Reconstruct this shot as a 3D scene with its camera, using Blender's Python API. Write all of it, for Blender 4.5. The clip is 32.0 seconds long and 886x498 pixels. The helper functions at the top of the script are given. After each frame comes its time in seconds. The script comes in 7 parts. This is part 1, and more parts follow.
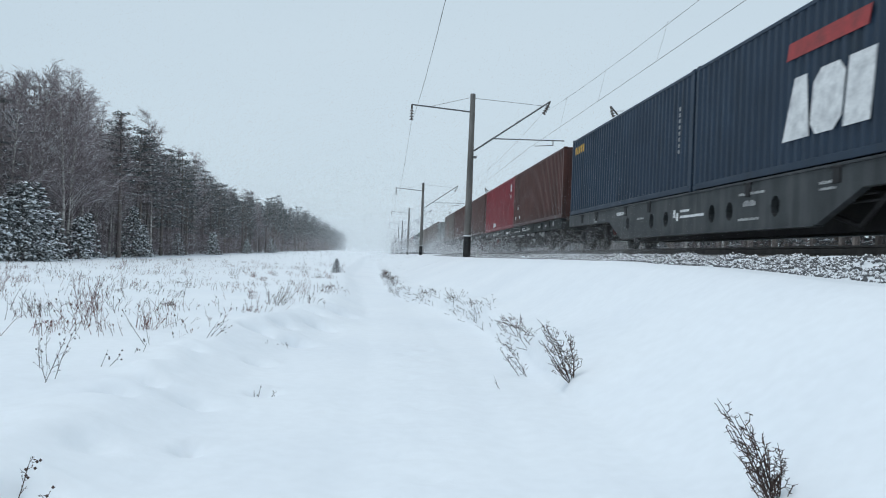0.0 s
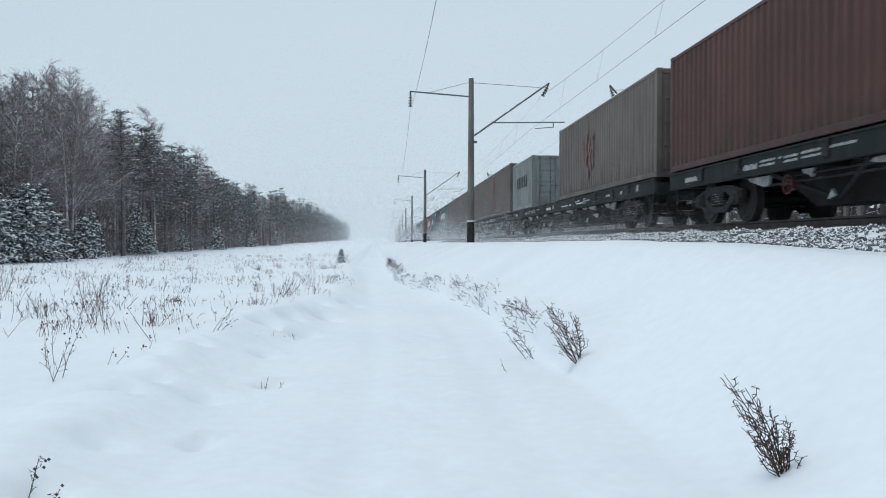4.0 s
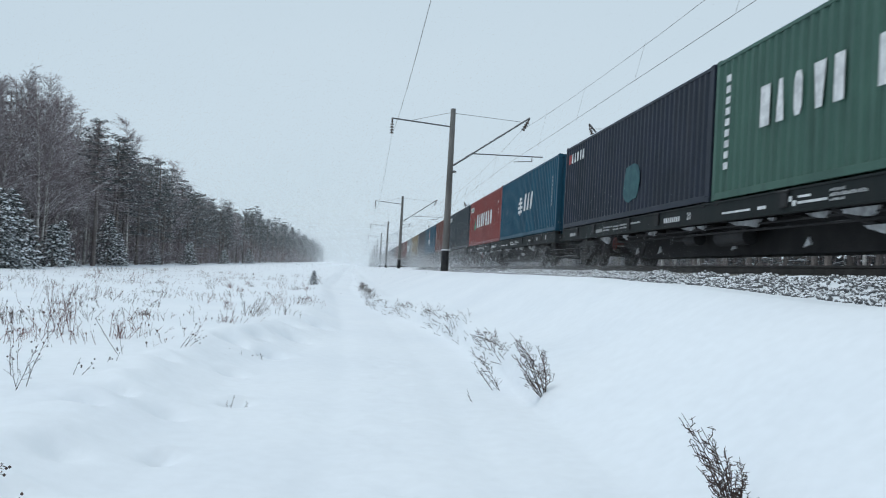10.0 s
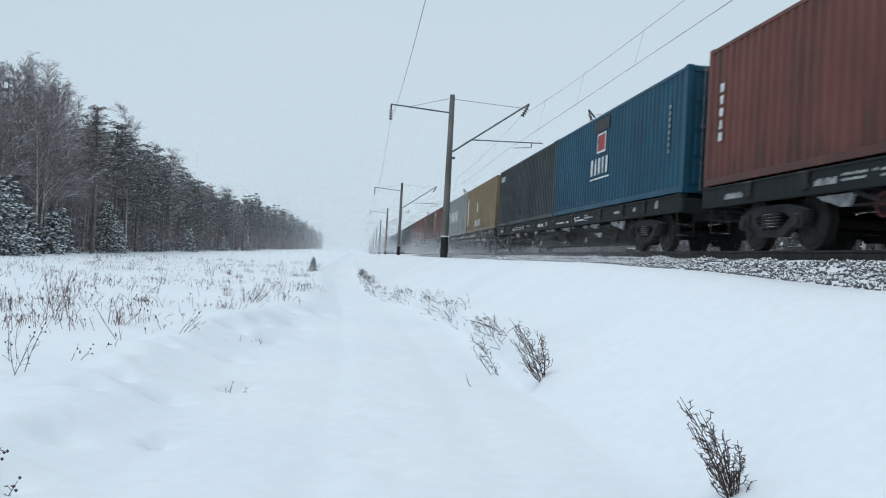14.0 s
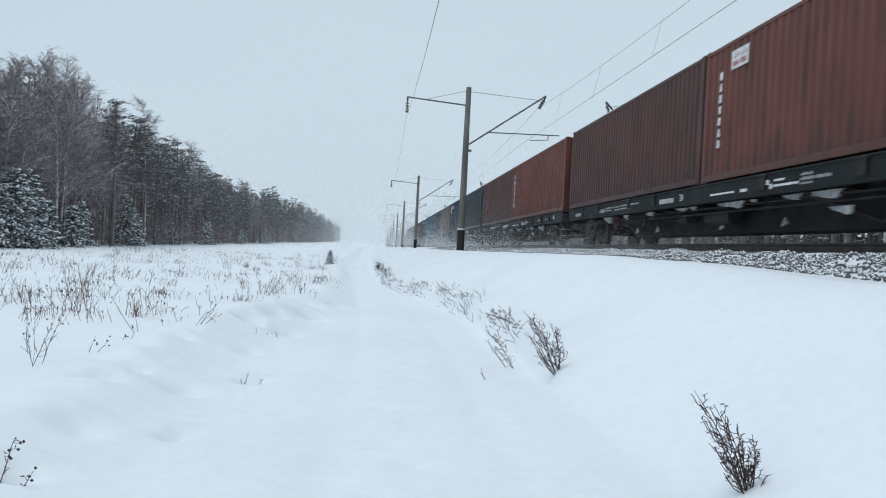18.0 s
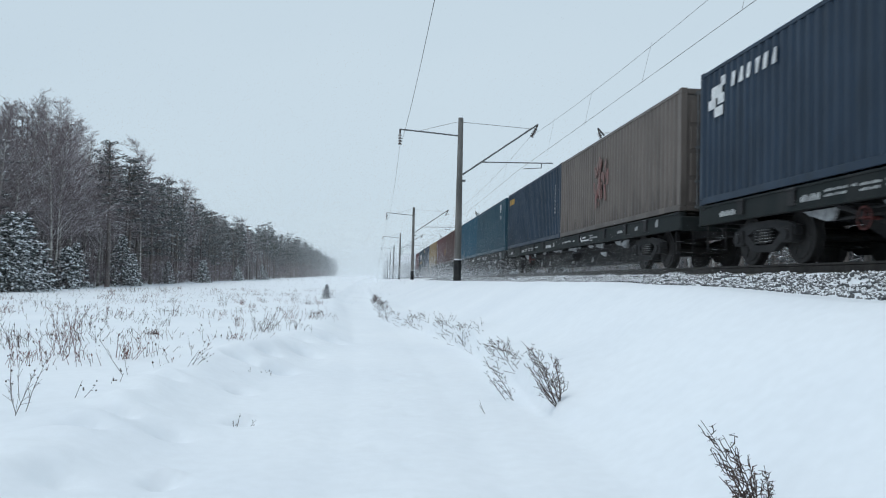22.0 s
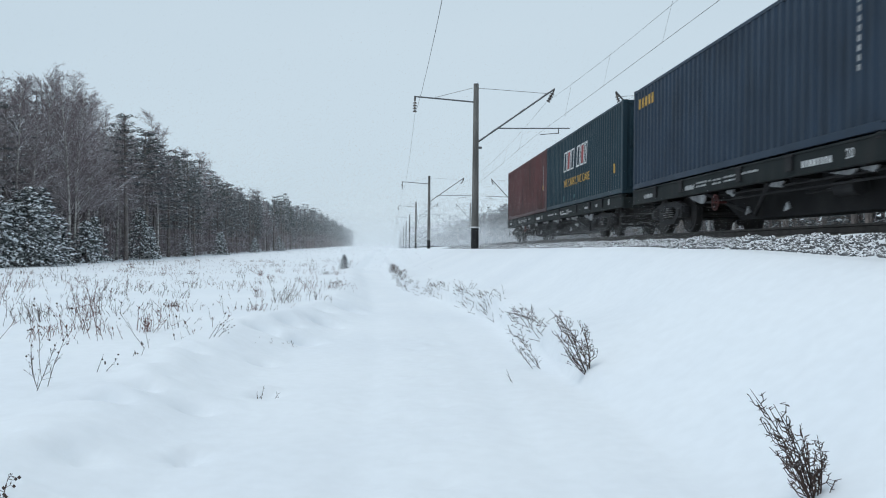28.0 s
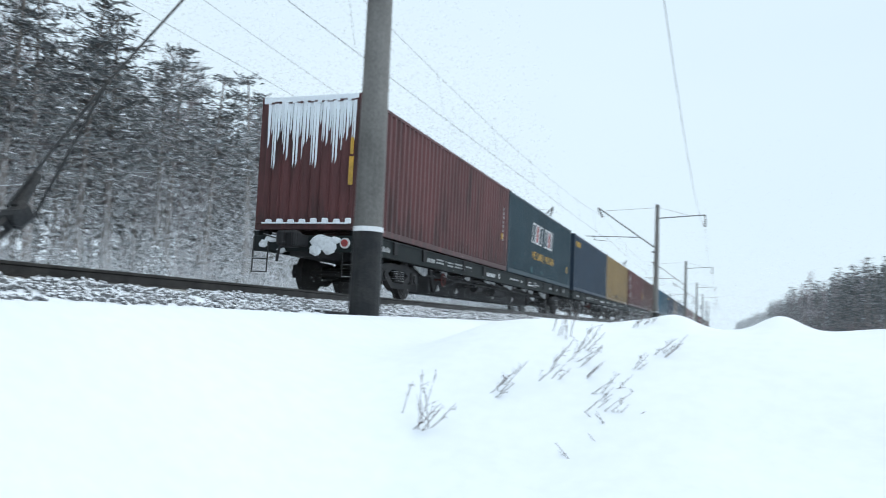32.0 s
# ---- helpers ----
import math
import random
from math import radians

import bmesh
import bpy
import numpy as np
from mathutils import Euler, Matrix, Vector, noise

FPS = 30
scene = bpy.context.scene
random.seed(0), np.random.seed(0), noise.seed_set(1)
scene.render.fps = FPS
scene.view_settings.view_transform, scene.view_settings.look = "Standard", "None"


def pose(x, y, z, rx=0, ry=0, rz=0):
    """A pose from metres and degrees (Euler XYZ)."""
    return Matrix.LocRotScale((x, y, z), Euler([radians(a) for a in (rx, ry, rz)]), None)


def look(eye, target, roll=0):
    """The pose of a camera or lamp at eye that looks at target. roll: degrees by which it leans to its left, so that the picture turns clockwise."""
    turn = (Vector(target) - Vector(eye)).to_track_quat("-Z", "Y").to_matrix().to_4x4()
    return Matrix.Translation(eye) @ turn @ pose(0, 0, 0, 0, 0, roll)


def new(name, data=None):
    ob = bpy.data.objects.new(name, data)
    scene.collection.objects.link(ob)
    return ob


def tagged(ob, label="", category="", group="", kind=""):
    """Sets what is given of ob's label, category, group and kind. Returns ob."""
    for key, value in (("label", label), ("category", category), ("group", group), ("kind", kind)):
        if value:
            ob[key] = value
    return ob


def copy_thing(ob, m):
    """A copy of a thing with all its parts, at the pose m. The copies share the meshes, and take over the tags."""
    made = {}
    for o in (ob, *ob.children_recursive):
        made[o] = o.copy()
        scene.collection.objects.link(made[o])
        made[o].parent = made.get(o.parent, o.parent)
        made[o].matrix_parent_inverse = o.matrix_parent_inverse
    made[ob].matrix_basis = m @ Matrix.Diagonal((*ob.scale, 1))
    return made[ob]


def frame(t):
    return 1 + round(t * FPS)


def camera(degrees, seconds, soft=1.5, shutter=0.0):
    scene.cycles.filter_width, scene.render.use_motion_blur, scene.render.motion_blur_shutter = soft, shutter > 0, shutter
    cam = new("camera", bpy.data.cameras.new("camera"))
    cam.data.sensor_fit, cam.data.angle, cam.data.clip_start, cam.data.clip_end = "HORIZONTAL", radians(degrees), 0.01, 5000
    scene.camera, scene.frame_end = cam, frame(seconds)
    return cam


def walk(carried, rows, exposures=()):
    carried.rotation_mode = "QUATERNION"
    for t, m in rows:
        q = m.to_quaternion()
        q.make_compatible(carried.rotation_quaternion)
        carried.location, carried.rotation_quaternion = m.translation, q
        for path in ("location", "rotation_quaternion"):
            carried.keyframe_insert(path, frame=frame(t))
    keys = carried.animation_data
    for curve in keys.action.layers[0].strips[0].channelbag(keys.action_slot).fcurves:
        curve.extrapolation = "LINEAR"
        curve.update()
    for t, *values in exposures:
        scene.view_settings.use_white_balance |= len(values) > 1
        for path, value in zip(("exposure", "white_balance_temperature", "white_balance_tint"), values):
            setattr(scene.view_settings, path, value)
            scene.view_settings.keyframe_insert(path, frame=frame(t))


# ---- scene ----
# Camera: handheld beside the road, then a quick pan along the passing train.
# Rows: seconds, x, y, z, then the three angles of pose().
PATH = [
    (0, -0.027, -0.020, 1.515, 90.49, -2.31, -4.21),
    (0.5, -0.034, -0.054, 1.523, 90.59, -3.48, -5.52),
    (1, -0.015, -0.047, 1.516, 90.09, -3.87, -4.94),
    (1.5, -0.007, -0.013, 1.512, 89.12, -3.24, -4.31),
    (2, -0.010, 0.007, 1.509, 88.74, -2.84, -4.02),
    (2.5, 0.001, -0.010, 1.514, 88.91, -2.08, -3.93),
    (4.5, 0.005, 0.002, 1.504, 89.77, 0.00, -3.88),
    (5, 0.008, -0.019, 1.508, 89.99, -0.22, -4.02),
    (5.5, 0.010, -0.004, 1.502, 89.88, -0.67, -3.70),
    (6, -0.000, -0.000, 1.500, 90.15, -1.56, -3.63),
    (6.5, 0.001, -0.012, 1.504, 90.18, -2.04, -3.64),
    (7, -0.000, 0.002, 1.501, 90.30, -2.27, -3.47),
    (7.5, 0.001, -0.007, 1.504, 90.21, -2.53, -3.40),
    (8, 0.007, -0.009, 1.502, 90.14, -2.14, -3.12),
    (8.5, 0.019, -0.015, 1.507, 89.87, -0.84, -2.66),
    (9, 0.028, -0.012, 1.507, 89.79, -1.45, -2.34),
    (9.5, 0.019, -0.028, 1.505, 89.93, -3.16, -2.41),
    (10, 0.002, -0.113, 1.516, 91.55, -3.23, -5.75),
    (10.5, -0.000, -0.181, 1.517, 91.51, -3.18, -8.18),
    (11, -0.013, -0.206, 1.520, 91.48, -3.27, -9.16),
    (11.5, -0.013, -0.171, 1.514, 91.21, -3.49, -8.32),
    (12, -0.010, -0.165, 1.513, 90.62, -3.72, -8.24),
    (12.5, -0.005, -0.151, 1.510, 90.61, -3.40, -7.72),
    (13, 0.006, -0.125, 1.505, 90.41, -2.91, -6.80),
    (13.5, 0.011, -0.124, 1.507, 91.00, -2.83, -6.59),
    (14, 0.016, -0.095, 1.497, 90.61, -3.12, -5.78),
    (14.5, 0.034, -0.077, 1.499, 90.46, -3.02, -4.94),
    (16.5, 0.044, -0.068, 1.500, 89.68, -1.75, -3.79),
    (17, 0.046, -0.101, 1.495, 89.44, -2.84, -5.00),
    (17.5, 0.039, -0.111, 1.497, 89.99, -3.35, -5.71),
    (18, 0.047, -0.083, 1.495, 90.04, -3.11, -4.57),
    (18.5, 0.055, -0.071, 1.491, 90.15, -3.26, -3.80),
    (19, 0.054, -0.075, 1.494, 90.32, -3.85, -3.41),
    (19.5, 0.041, -0.068, 1.491, 90.46, -3.95, -3.59),
    (20, 0.019, -0.044, 1.488, 90.57, -3.71, -3.91),
    (20.5, -0.009, -0.026, 1.490, 90.78, -1.61, -4.20),
    (21, 0.001, 0.033, 1.481, 90.80, -1.33, -4.13),
    (21.5, 0.094, 0.023, 1.499, 91.12, -1.86, -3.84),
    (22, 0.096, 0.099, 1.504, 92.24, -1.40, -4.75),
    (22.5, 0.067, 0.180, 1.497, 93.52, -0.85, -4.04),
    (23, 0.065, 0.199, 1.496, 93.42, -0.97, -4.17),
    (23.5, 0.076, 0.230, 1.486, 93.09, -1.28, -3.44),
    (24, 0.097, 0.202, 1.488, 92.74, -1.58, -3.98),
    (24.5, 0.109, 0.220, 1.488, 92.56, -1.02, -4.03),
    (26.5, 0.093, 0.287, 1.488, 91.85, 1.27, -3.76),
    (27, 0.077, 0.304, 1.490, 91.50, 0.68, -3.70),
    (27.5, 0.051, 0.328, 1.480, 89.90, -0.33, -3.65),
    (28, 0.022, 0.347, 1.485, 89.98, -0.51, -3.61),
    (28.5, 0.022, 0.344, 1.481, 90.62, -0.25, -3.51),
    (29, 0.074, 0.255, 1.497, 91.23, -0.53, -3.83),
    (29.2, 0.124, 0.157, 1.428, 91.91, -1.06, -8.36),
    (29.4, 0.231, 0.135, 1.394, 92.46, -1.04, -16.32),
    (29.5, 0.313, 0.129, 1.384, 92.45, -0.80, -21.95),
    (29.6, 0.411, 0.116, 1.380, 92.51, -1.50, -28.34),
    (29.8, 0.606, 0.037, 1.388, 94.03, -4.27, -46.67),
    (30, 0.653, -0.084, 1.417, 95.11, -3.85, -64.51),
    (30.2, 0.574, -0.097, 1.451, 93.41, -3.02, -83.55),
    (30.4, 0.530, -0.028, 1.476, 91.46, -1.86, -100.51),
    (30.5, 0.518, -0.016, 1.485, 90.39, -2.47, -109.11),
    (30.7, 0.462, -0.059, 1.507, 91.75, -4.35, -121.68),
    (30.9, 0.367, -0.116, 1.531, 93.74, -5.13, -133.41),
    (31, 0.320, -0.131, 1.541, 93.29, -4.51, -137.26),
    (31.2, 0.234, -0.148, 1.553, 93.96, -5.12, -144.36),
    (31.4, 0.153, -0.160, 1.550, 94.22, -4.04, -147.50),
    (31.6, 0.080, -0.145, 1.535, 94.01, -2.93, -150.39),
    (31.8, 0.015, -0.111, 1.521, 94.83, -2.40, -155.27),
    (32, -0.025, -0.091, 1.517, 94.96, -2.50, -160.94),
]

cam = camera(57.8, 32.0, soft=1.05, shutter=0.2)
walk(cam, [(t, pose(x, y, z, rx, ry, rz)) for t, x, y, z, rx, ry, rz in PATH],
     exposures=[(0, 0.0), (29.0, 0.0), (29.7, 0.02), (30.0, 0.12), (30.3, 0.36), (30.6, 0.52), (31.3, 0.60), (31.7, 0.5), (32, 0.42)])

# ---- light: a low overcast winter sky ----
world = bpy.data.worlds.new("overcast_sky")
scene.world = world
world.use_nodes = True
wn, wl = world.node_tree.nodes, world.node_tree.links
wn.clear()
w_out = wn.new("ShaderNodeOutputWorld")
sky = wn.new("ShaderNodeTexSky")
sky.sky_type, sky.sun_disc = "NISHITA", False
sky.sun_elevation, sky.sun_rotation = radians(69), radians(-117)
bg_sky, bg_cloud, w_add = wn.new("ShaderNodeBackground"), wn.new("ShaderNodeBackground"), wn.new("ShaderNodeAddShader")
bg_sky.inputs["Strength"].default_value = 0.006
w_tc, w_map, w_noise, w_ramp = wn.new("ShaderNodeTexCoord"), wn.new("ShaderNodeMapping"), wn.new("ShaderNodeTexNoise"), wn.new("ShaderNodeValToRGB")
w_map.inputs["Scale"].default_value = (1, 1, 2.5)
w_noise.inputs["Scale"].default_value, w_noise.inputs["Detail"].default_value = 1.3, 3
w_ramp.color_ramp.elements[0].position, w_ramp.color_ramp.elements[1].position = 0.25, 0.8
w_ramp.color_ramp.elements[0].color = (0.535, 0.653, 0.742, 1)
w_ramp.color_ramp.elements[1].color = (0.588, 0.703, 0.786, 1)
bg_cloud.inputs["Strength"].default_value = 0.98
wl.new(w_tc.outputs["Generated"], w_map.inputs["Vector"])
wl.new(w_map.outputs[0], w_noise.inputs["Vector"])
wl.new(w_noise.outputs["Fac"], w_ramp.inputs["Fac"])
wl.new(w_ramp.outputs["Color"], bg_cloud.inputs["Color"])
wl.new(sky.outputs["Color"], bg_sky.inputs["Color"])
wl.new(bg_sky.outputs[0], w_add.inputs[0])
wl.new(bg_cloud.outputs[0], w_add.inputs[1])
wl.new(w_add.outputs[0], w_out.inputs["Surface"])

sun = new("sun", bpy.data.lights.new("sun", "SUN"))
sun.data.energy, sun.data.angle, sun.data.color = 0.8, radians(28), (1.0, 0.97, 0.94)
sun.matrix_world = look((-28, -14, 82), (0, 0, 0))

# ---- plan, in metres: y runs along the track, the road's foot level is z = 0 ----
X_TRACK, X_TRACK2 = 8.29, 12.45   # axes of the two tracks
X_MAST, X_MAST2 = 4.69, 15.7      # rows of masts on either side
Z_RAIL = 1.95
FLOOR = 3.25                      # underside of the containers
X_SIDE = 7.073                    # the containers' near face
Y_MAST, MAST_STEP = 45.7, 58.05
END = 32.0

# ---- helpers of this scene ----
def part(name, bm, material, parent=None, label="", at=None, smooth=False):
    """Links a bmesh as one mesh object, under a thing or a part if one is given."""
    me = bpy.data.meshes.new(name)
    bm.to_mesh(me)
    bm.free()
    for f in me.polygons:
        f.use_smooth = smooth
    if material:
        me.materials.append(material)
    return placed(name, me, parent, label, at)


def placed(name, me, parent=None, label="", at=None, material=None):
    ob = new(name, me)
    if parent:
        ob.parent = parent
    if at is not None:
        ob.matrix_basis = at
    if label:
        ob["label"] = label
    if material:
        if not me.materials:
            me.materials.append(material)
        ob.material_slots[0].link = "OBJECT"
        ob.material_slots[0].material = material
    return ob


def mesh_of(name, bm, smooth=False):
    me = bpy.data.meshes.new(name)
    bm.to_mesh(me)
    bm.free()
    for f in me.polygons:
        f.use_smooth = smooth
    return me


def raw_mesh(name, verts, faces, smooth=False):
    me = bpy.data.meshes.new(name)
    me.from_pydata(verts, [], faces)
    me.update()
    if smooth:
        for f in me.polygons:
            f.use_smooth = True
    return me


def array_mesh(name, v, f):
    """A mesh from an array of points and an array of faces that all have as many corners."""
    me = bpy.data.meshes.new(name)
    v, f = np.asarray(v, np.float32), np.asarray(f, np.int32)
    n, k = f.shape
    me.vertices.add(len(v))
    me.vertices.foreach_set("co", v.ravel())
    me.loops.add(n * k)
    me.loops.foreach_set("vertex_index", f.ravel())
    me.polygons.add(n)
    me.polygons.foreach_set("loop_start", np.arange(0, n * k, k, dtype=np.int32))
    me.update(calc_edges=True)
    return me


def box(bm, x0, y0, z0, x1, y1, z1, bevel=0.0, m=None):
    """A box between two corners, with its edges bevelled."""
    made = bmesh.ops.create_cube(bm, size=1)["verts"]
    t = Matrix.Translation(((x0 + x1) / 2, (y0 + y1) / 2, (z0 + z1) / 2)) @ Matrix.Diagonal((abs(x1 - x0), abs(y1 - y0), abs(z1 - z0), 1))
    bmesh.ops.transform(bm, matrix=t, verts=made)
    if bevel:
        edges = list({e for v in made for e in v.link_edges})
        made = bmesh.ops.bevel(bm, geom=edges, offset=bevel, segments=1, affect="EDGES")["verts"]
        made = list({v for v in made})
    if m:
        bmesh.ops.transform(bm, matrix=m, verts=made)
    return bm


def rod(bm, a, b, r0, r1=None, sides=8, caps=True):
    """A tapered round bar from a to b."""
    a, b = Vector(a), Vector(b)
    d = b - a
    m = Matrix.Translation((a + b) / 2) @ d.to_track_quat("Z", "Y").to_matrix().to_4x4()
    bmesh.ops.create_cone(bm, cap_ends=caps, segments=sides, radius1=r0, radius2=r0 if r1 is None else r1, depth=d.length, matrix=m)
    return bm


def prism(bm, outline, axis, a, b):
    """A flat outline pushed from a to b along an axis. Outline: pairs in the other two axes, in order."""
    def at(p, q):
        c = list(p)
        c.insert("xyz".index(axis), q)
        return c
    lo = [bm.verts.new(at(p, a)) for p in outline]
    hi = [bm.verts.new(at(p, b)) for p in outline]
    n = len(outline)
    bm.faces.new(lo[::-1])
    bm.faces.new(hi)
    for i in range(n):
        bm.faces.new((lo[i], lo[(i + 1) % n], hi[(i + 1) % n], hi[i]))
    bmesh.ops.recalc_face_normals(bm, faces=bm.faces[:])
    return bm


def BM():
    return bmesh.new()


# ---- materials ----
def surface(name, colour, other, scale=2.0, rough=0.6, metal=0.0, bump=0.0, stretch=(1, 1, 1), amount=1.0, fine=40.0,
            speckle=0.25, snow=0.0, snow_at=0.55, jitter=0.0, streak=None, bump_size=0.01, splash=None):
    """A painted, metal, stone or wooden surface: two noises in the colour, relief, and snow lying on what faces up."""
    m = bpy.data.materials.new(name)
    m.use_nodes = True
    n, l = m.node_tree.nodes, m.node_tree.links
    b = n["Principled BSDF"]
    b.inputs["Metallic"].default_value = metal
    tc, mp = n.new("ShaderNodeTexCoord"), n.new("ShaderNodeMapping")
    mp.inputs["Scale"].default_value = stretch
    l.new(tc.outputs["Object"], mp.inputs["Vector"])
    info = n.new("ShaderNodeObjectInfo")
    shift = n.new("ShaderNodeVectorMath")
    shift.operation = "ADD"
    mul = n.new("ShaderNodeMath")
    mul.operation = "MULTIPLY"
    mul.inputs[1].default_value = 37.0
    l.new(info.outputs["Random"], mul.inputs[0])
    l.new(mp.outputs[0], shift.inputs[0])
    l.new(mul.outputs[0], shift.inputs[1])
    n1, n2 = n.new("ShaderNodeTexNoise"), n.new("ShaderNodeTexNoise")
    n1.inputs["Scale"].default_value, n1.inputs["Detail"].default_value = scale, 5
    n2.inputs["Scale"].default_value, n2.inputs["Detail"].default_value = fine, 3
    l.new(shift.outputs[0], n1.inputs["Vector"])
    l.new(shift.outputs[0], n2.inputs["Vector"])
    r1 = n.new("ShaderNodeMapRange")
    r1.inputs["From Min"].default_value, r1.inputs["From Max"].default_value = 0.38, 0.68
    r1.inputs["To Max"].default_value = amount
    l.new(n1.outputs["Fac"], r1.inputs["Value"])
    mix = n.new("ShaderNodeMix")
    mix.data_type = "RGBA"
    mix.inputs["A"].default_value, mix.inputs["B"].default_value = (*colour, 1), (*other, 1)
    l.new(r1.outputs[0], mix.inputs["Factor"])
    col = mix.outputs["Result"]
    r2 = n.new("ShaderNodeMapRange")
    r2.inputs["From Min"].default_value, r2.inputs["From Max"].default_value = 0.3, 0.7
    r2.inputs["To Min"].default_value, r2.inputs["To Max"].default_value = 1 - speckle, 1 + speckle
    l.new(n2.outputs["Fac"], r2.inputs["Value"])
    val = r2.outputs[0]
    if jitter:
        j = n.new("ShaderNodeMapRange")
        j.inputs["To Min"].default_value, j.inputs["To Max"].default_value = 1 - jitter, 1 + jitter
        l.new(info.outputs["Random"], j.inputs["Value"])
        jm = n.new("ShaderNodeMath")
        jm.operation = "MULTIPLY"
        l.new(val, jm.inputs[0])
        l.new(j.outputs[0], jm.inputs[1])
        val = jm.outputs[0]
    vm = n.new("ShaderNodeVectorMath")
    vm.operation = "SCALE"
    l.new(col, vm.inputs[0])
    l.new(val, vm.inputs["Scale"])
    col = vm.outputs[0]
    if streak:
        # dirt that has run down, in narrow upright streaks
        colour3, strength, freq = streak
        smap, sn, sr, sm = n.new("ShaderNodeMapping"), n.new("ShaderNodeTexNoise"), n.new("ShaderNodeMapRange"), n.new("ShaderNodeMix")
        smap.inputs["Scale"].default_value = (freq, freq, 0.45)
        sn.inputs["Scale"].default_value, sn.inputs["Detail"].default_value = 1.0, 4
        sr.inputs["From Min"].default_value, sr.inputs["From Max"].default_value, sr.inputs["To Max"].default_value = 0.44, 0.66, strength
        add2 = n.new("ShaderNodeVectorMath")
        add2.operation = "ADD"
        l.new(tc.outputs["Object"], add2.inputs[0])
        l.new(mul.outputs[0], add2.inputs[1])
        l.new(add2.outputs[0], smap.inputs["Vector"])
        l.new(smap.outputs[0], sn.inputs["Vector"])
        l.new(sn.outputs["Fac"], sr.inputs["Value"])
        sm.data_type = "RGBA"
        sm.inputs["B"].default_value = (*colour3, 1)
        # they come in patches
        pn, pr, pm = n.new("ShaderNodeTexNoise"), n.new("ShaderNodeMapRange"), n.new("ShaderNodeMath")
        pn.inputs["Scale"].default_value, pn.inputs["Detail"].default_value = 0.45, 3
        pr.inputs["From Min"].default_value, pr.inputs["From Max"].default_value, pr.inputs["To Min"].default_value = 0.4, 0.62, 0.25
        pm.operation = "MULTIPLY"
        l.new(add2.outputs[0], pn.inputs["Vector"])
        l.new(pn.outputs["Fac"], pr.inputs["Value"])
        l.new(sr.outputs[0], pm.inputs[0])
        l.new(pr.outputs[0], pm.inputs[1])
        l.new(pm.outputs[0], sm.inputs["Factor"])
        l.new(col, sm.inputs["A"])
        col = sm.outputs["Result"]
    if splash:
        # grime thrown up from the track, drying in tongues of uneven height
        colour4, strength4, reach4 = splash
        tmap, tn, tz, th, tr, tm = n.new("ShaderNodeMapping"), n.new("ShaderNodeTexNoise"), n.new("ShaderNodeSeparateXYZ"), n.new("ShaderNodeMath"), n.new("ShaderNodeMapRange"), n.new("ShaderNodeMix")
        tmap.inputs["Scale"].default_value = (1.0, 2.6, 0.12)
        tn.inputs["Scale"].default_value, tn.inputs["Detail"].default_value, tn.inputs["Roughness"].default_value = 1.0, 6, 0.75
        offs = n.new("ShaderNodeVectorMath")
        l.new(tc.outputs["Object"], offs.inputs[0])
        l.new(mul.outputs[0], offs.inputs[1])
        l.new(offs.outputs[0], tmap.inputs["Vector"])
        l.new(tmap.outputs[0], tn.inputs["Vector"])
        l.new(tc.outputs["Object"], tz.inputs[0])
        th.operation = "MULTIPLY_ADD"
        th.inputs[1].default_value = -reach4
        l.new(tn.outputs["Fac"], th.inputs[0])
        l.new(tz.outputs["Z"], th.inputs[2])
        tr.inputs["From Min"].default_value, tr.inputs["From Max"].default_value = 0.12 - 0.42 * reach4, -0.22 - 0.42 * reach4
        tr.inputs["To Max"].default_value = strength4
        l.new(th.outputs[0], tr.inputs["Value"])
        tm.data_type = "RGBA"
        tm.inputs["B"].default_value = (*colour4, 1)
        l.new(tr.outputs[0], tm.inputs["Factor"])
        l.new(col, tm.inputs["A"])
        col = tm.outputs["Result"]
    if snow:
        geo, sep, sr, sm = n.new("ShaderNodeNewGeometry"), n.new("ShaderNodeSeparateXYZ"), n.new("ShaderNodeMapRange"), n.new("ShaderNodeMix")
        l.new(geo.outputs["Normal"], sep.inputs[0])
        am = n.new("ShaderNodeMath")
        am.operation = "MULTIPLY_ADD"
        am.inputs[1].default_value, am.inputs[2].default_value = 0.9, -0.45
        l.new(n1.outputs["Fac"], am.inputs[0])
        ad = n.new("ShaderNodeMath")
        l.new(sep.outputs["Z"], ad.inputs[0])
        l.new(am.outputs[0], ad.inputs[1])
        sr.inputs["From Min"].default_value, sr.inputs["From Max"].default_value = snow_at - 0.12, snow_at + 0.12
        sr.inputs["To Max"].default_value = snow
        l.new(ad.outputs[0], sr.inputs["Value"])
        sm.data_type = "RGBA"
        sm.inputs["B"].default_value = (0.88, 0.91, 0.95, 1)
        l.new(sr.outputs[0], sm.inputs["Factor"])
        l.new(col, sm.inputs["A"])
        col = sm.outputs["Result"]
    l.new(col, b.inputs["Base Color"])
    rr = n.new("ShaderNodeMapRange")
    rr.inputs["To Min"].default_value, rr.inputs["To Max"].default_value = max(0.05, rough - 0.12), min(1, rough + 0.12)
    l.new(n1.outputs["Fac"], rr.inputs["Value"])
    l.new(rr.outputs[0], b.inputs["Roughness"])
    b.inputs["Specular IOR Level"].default_value = 0.3
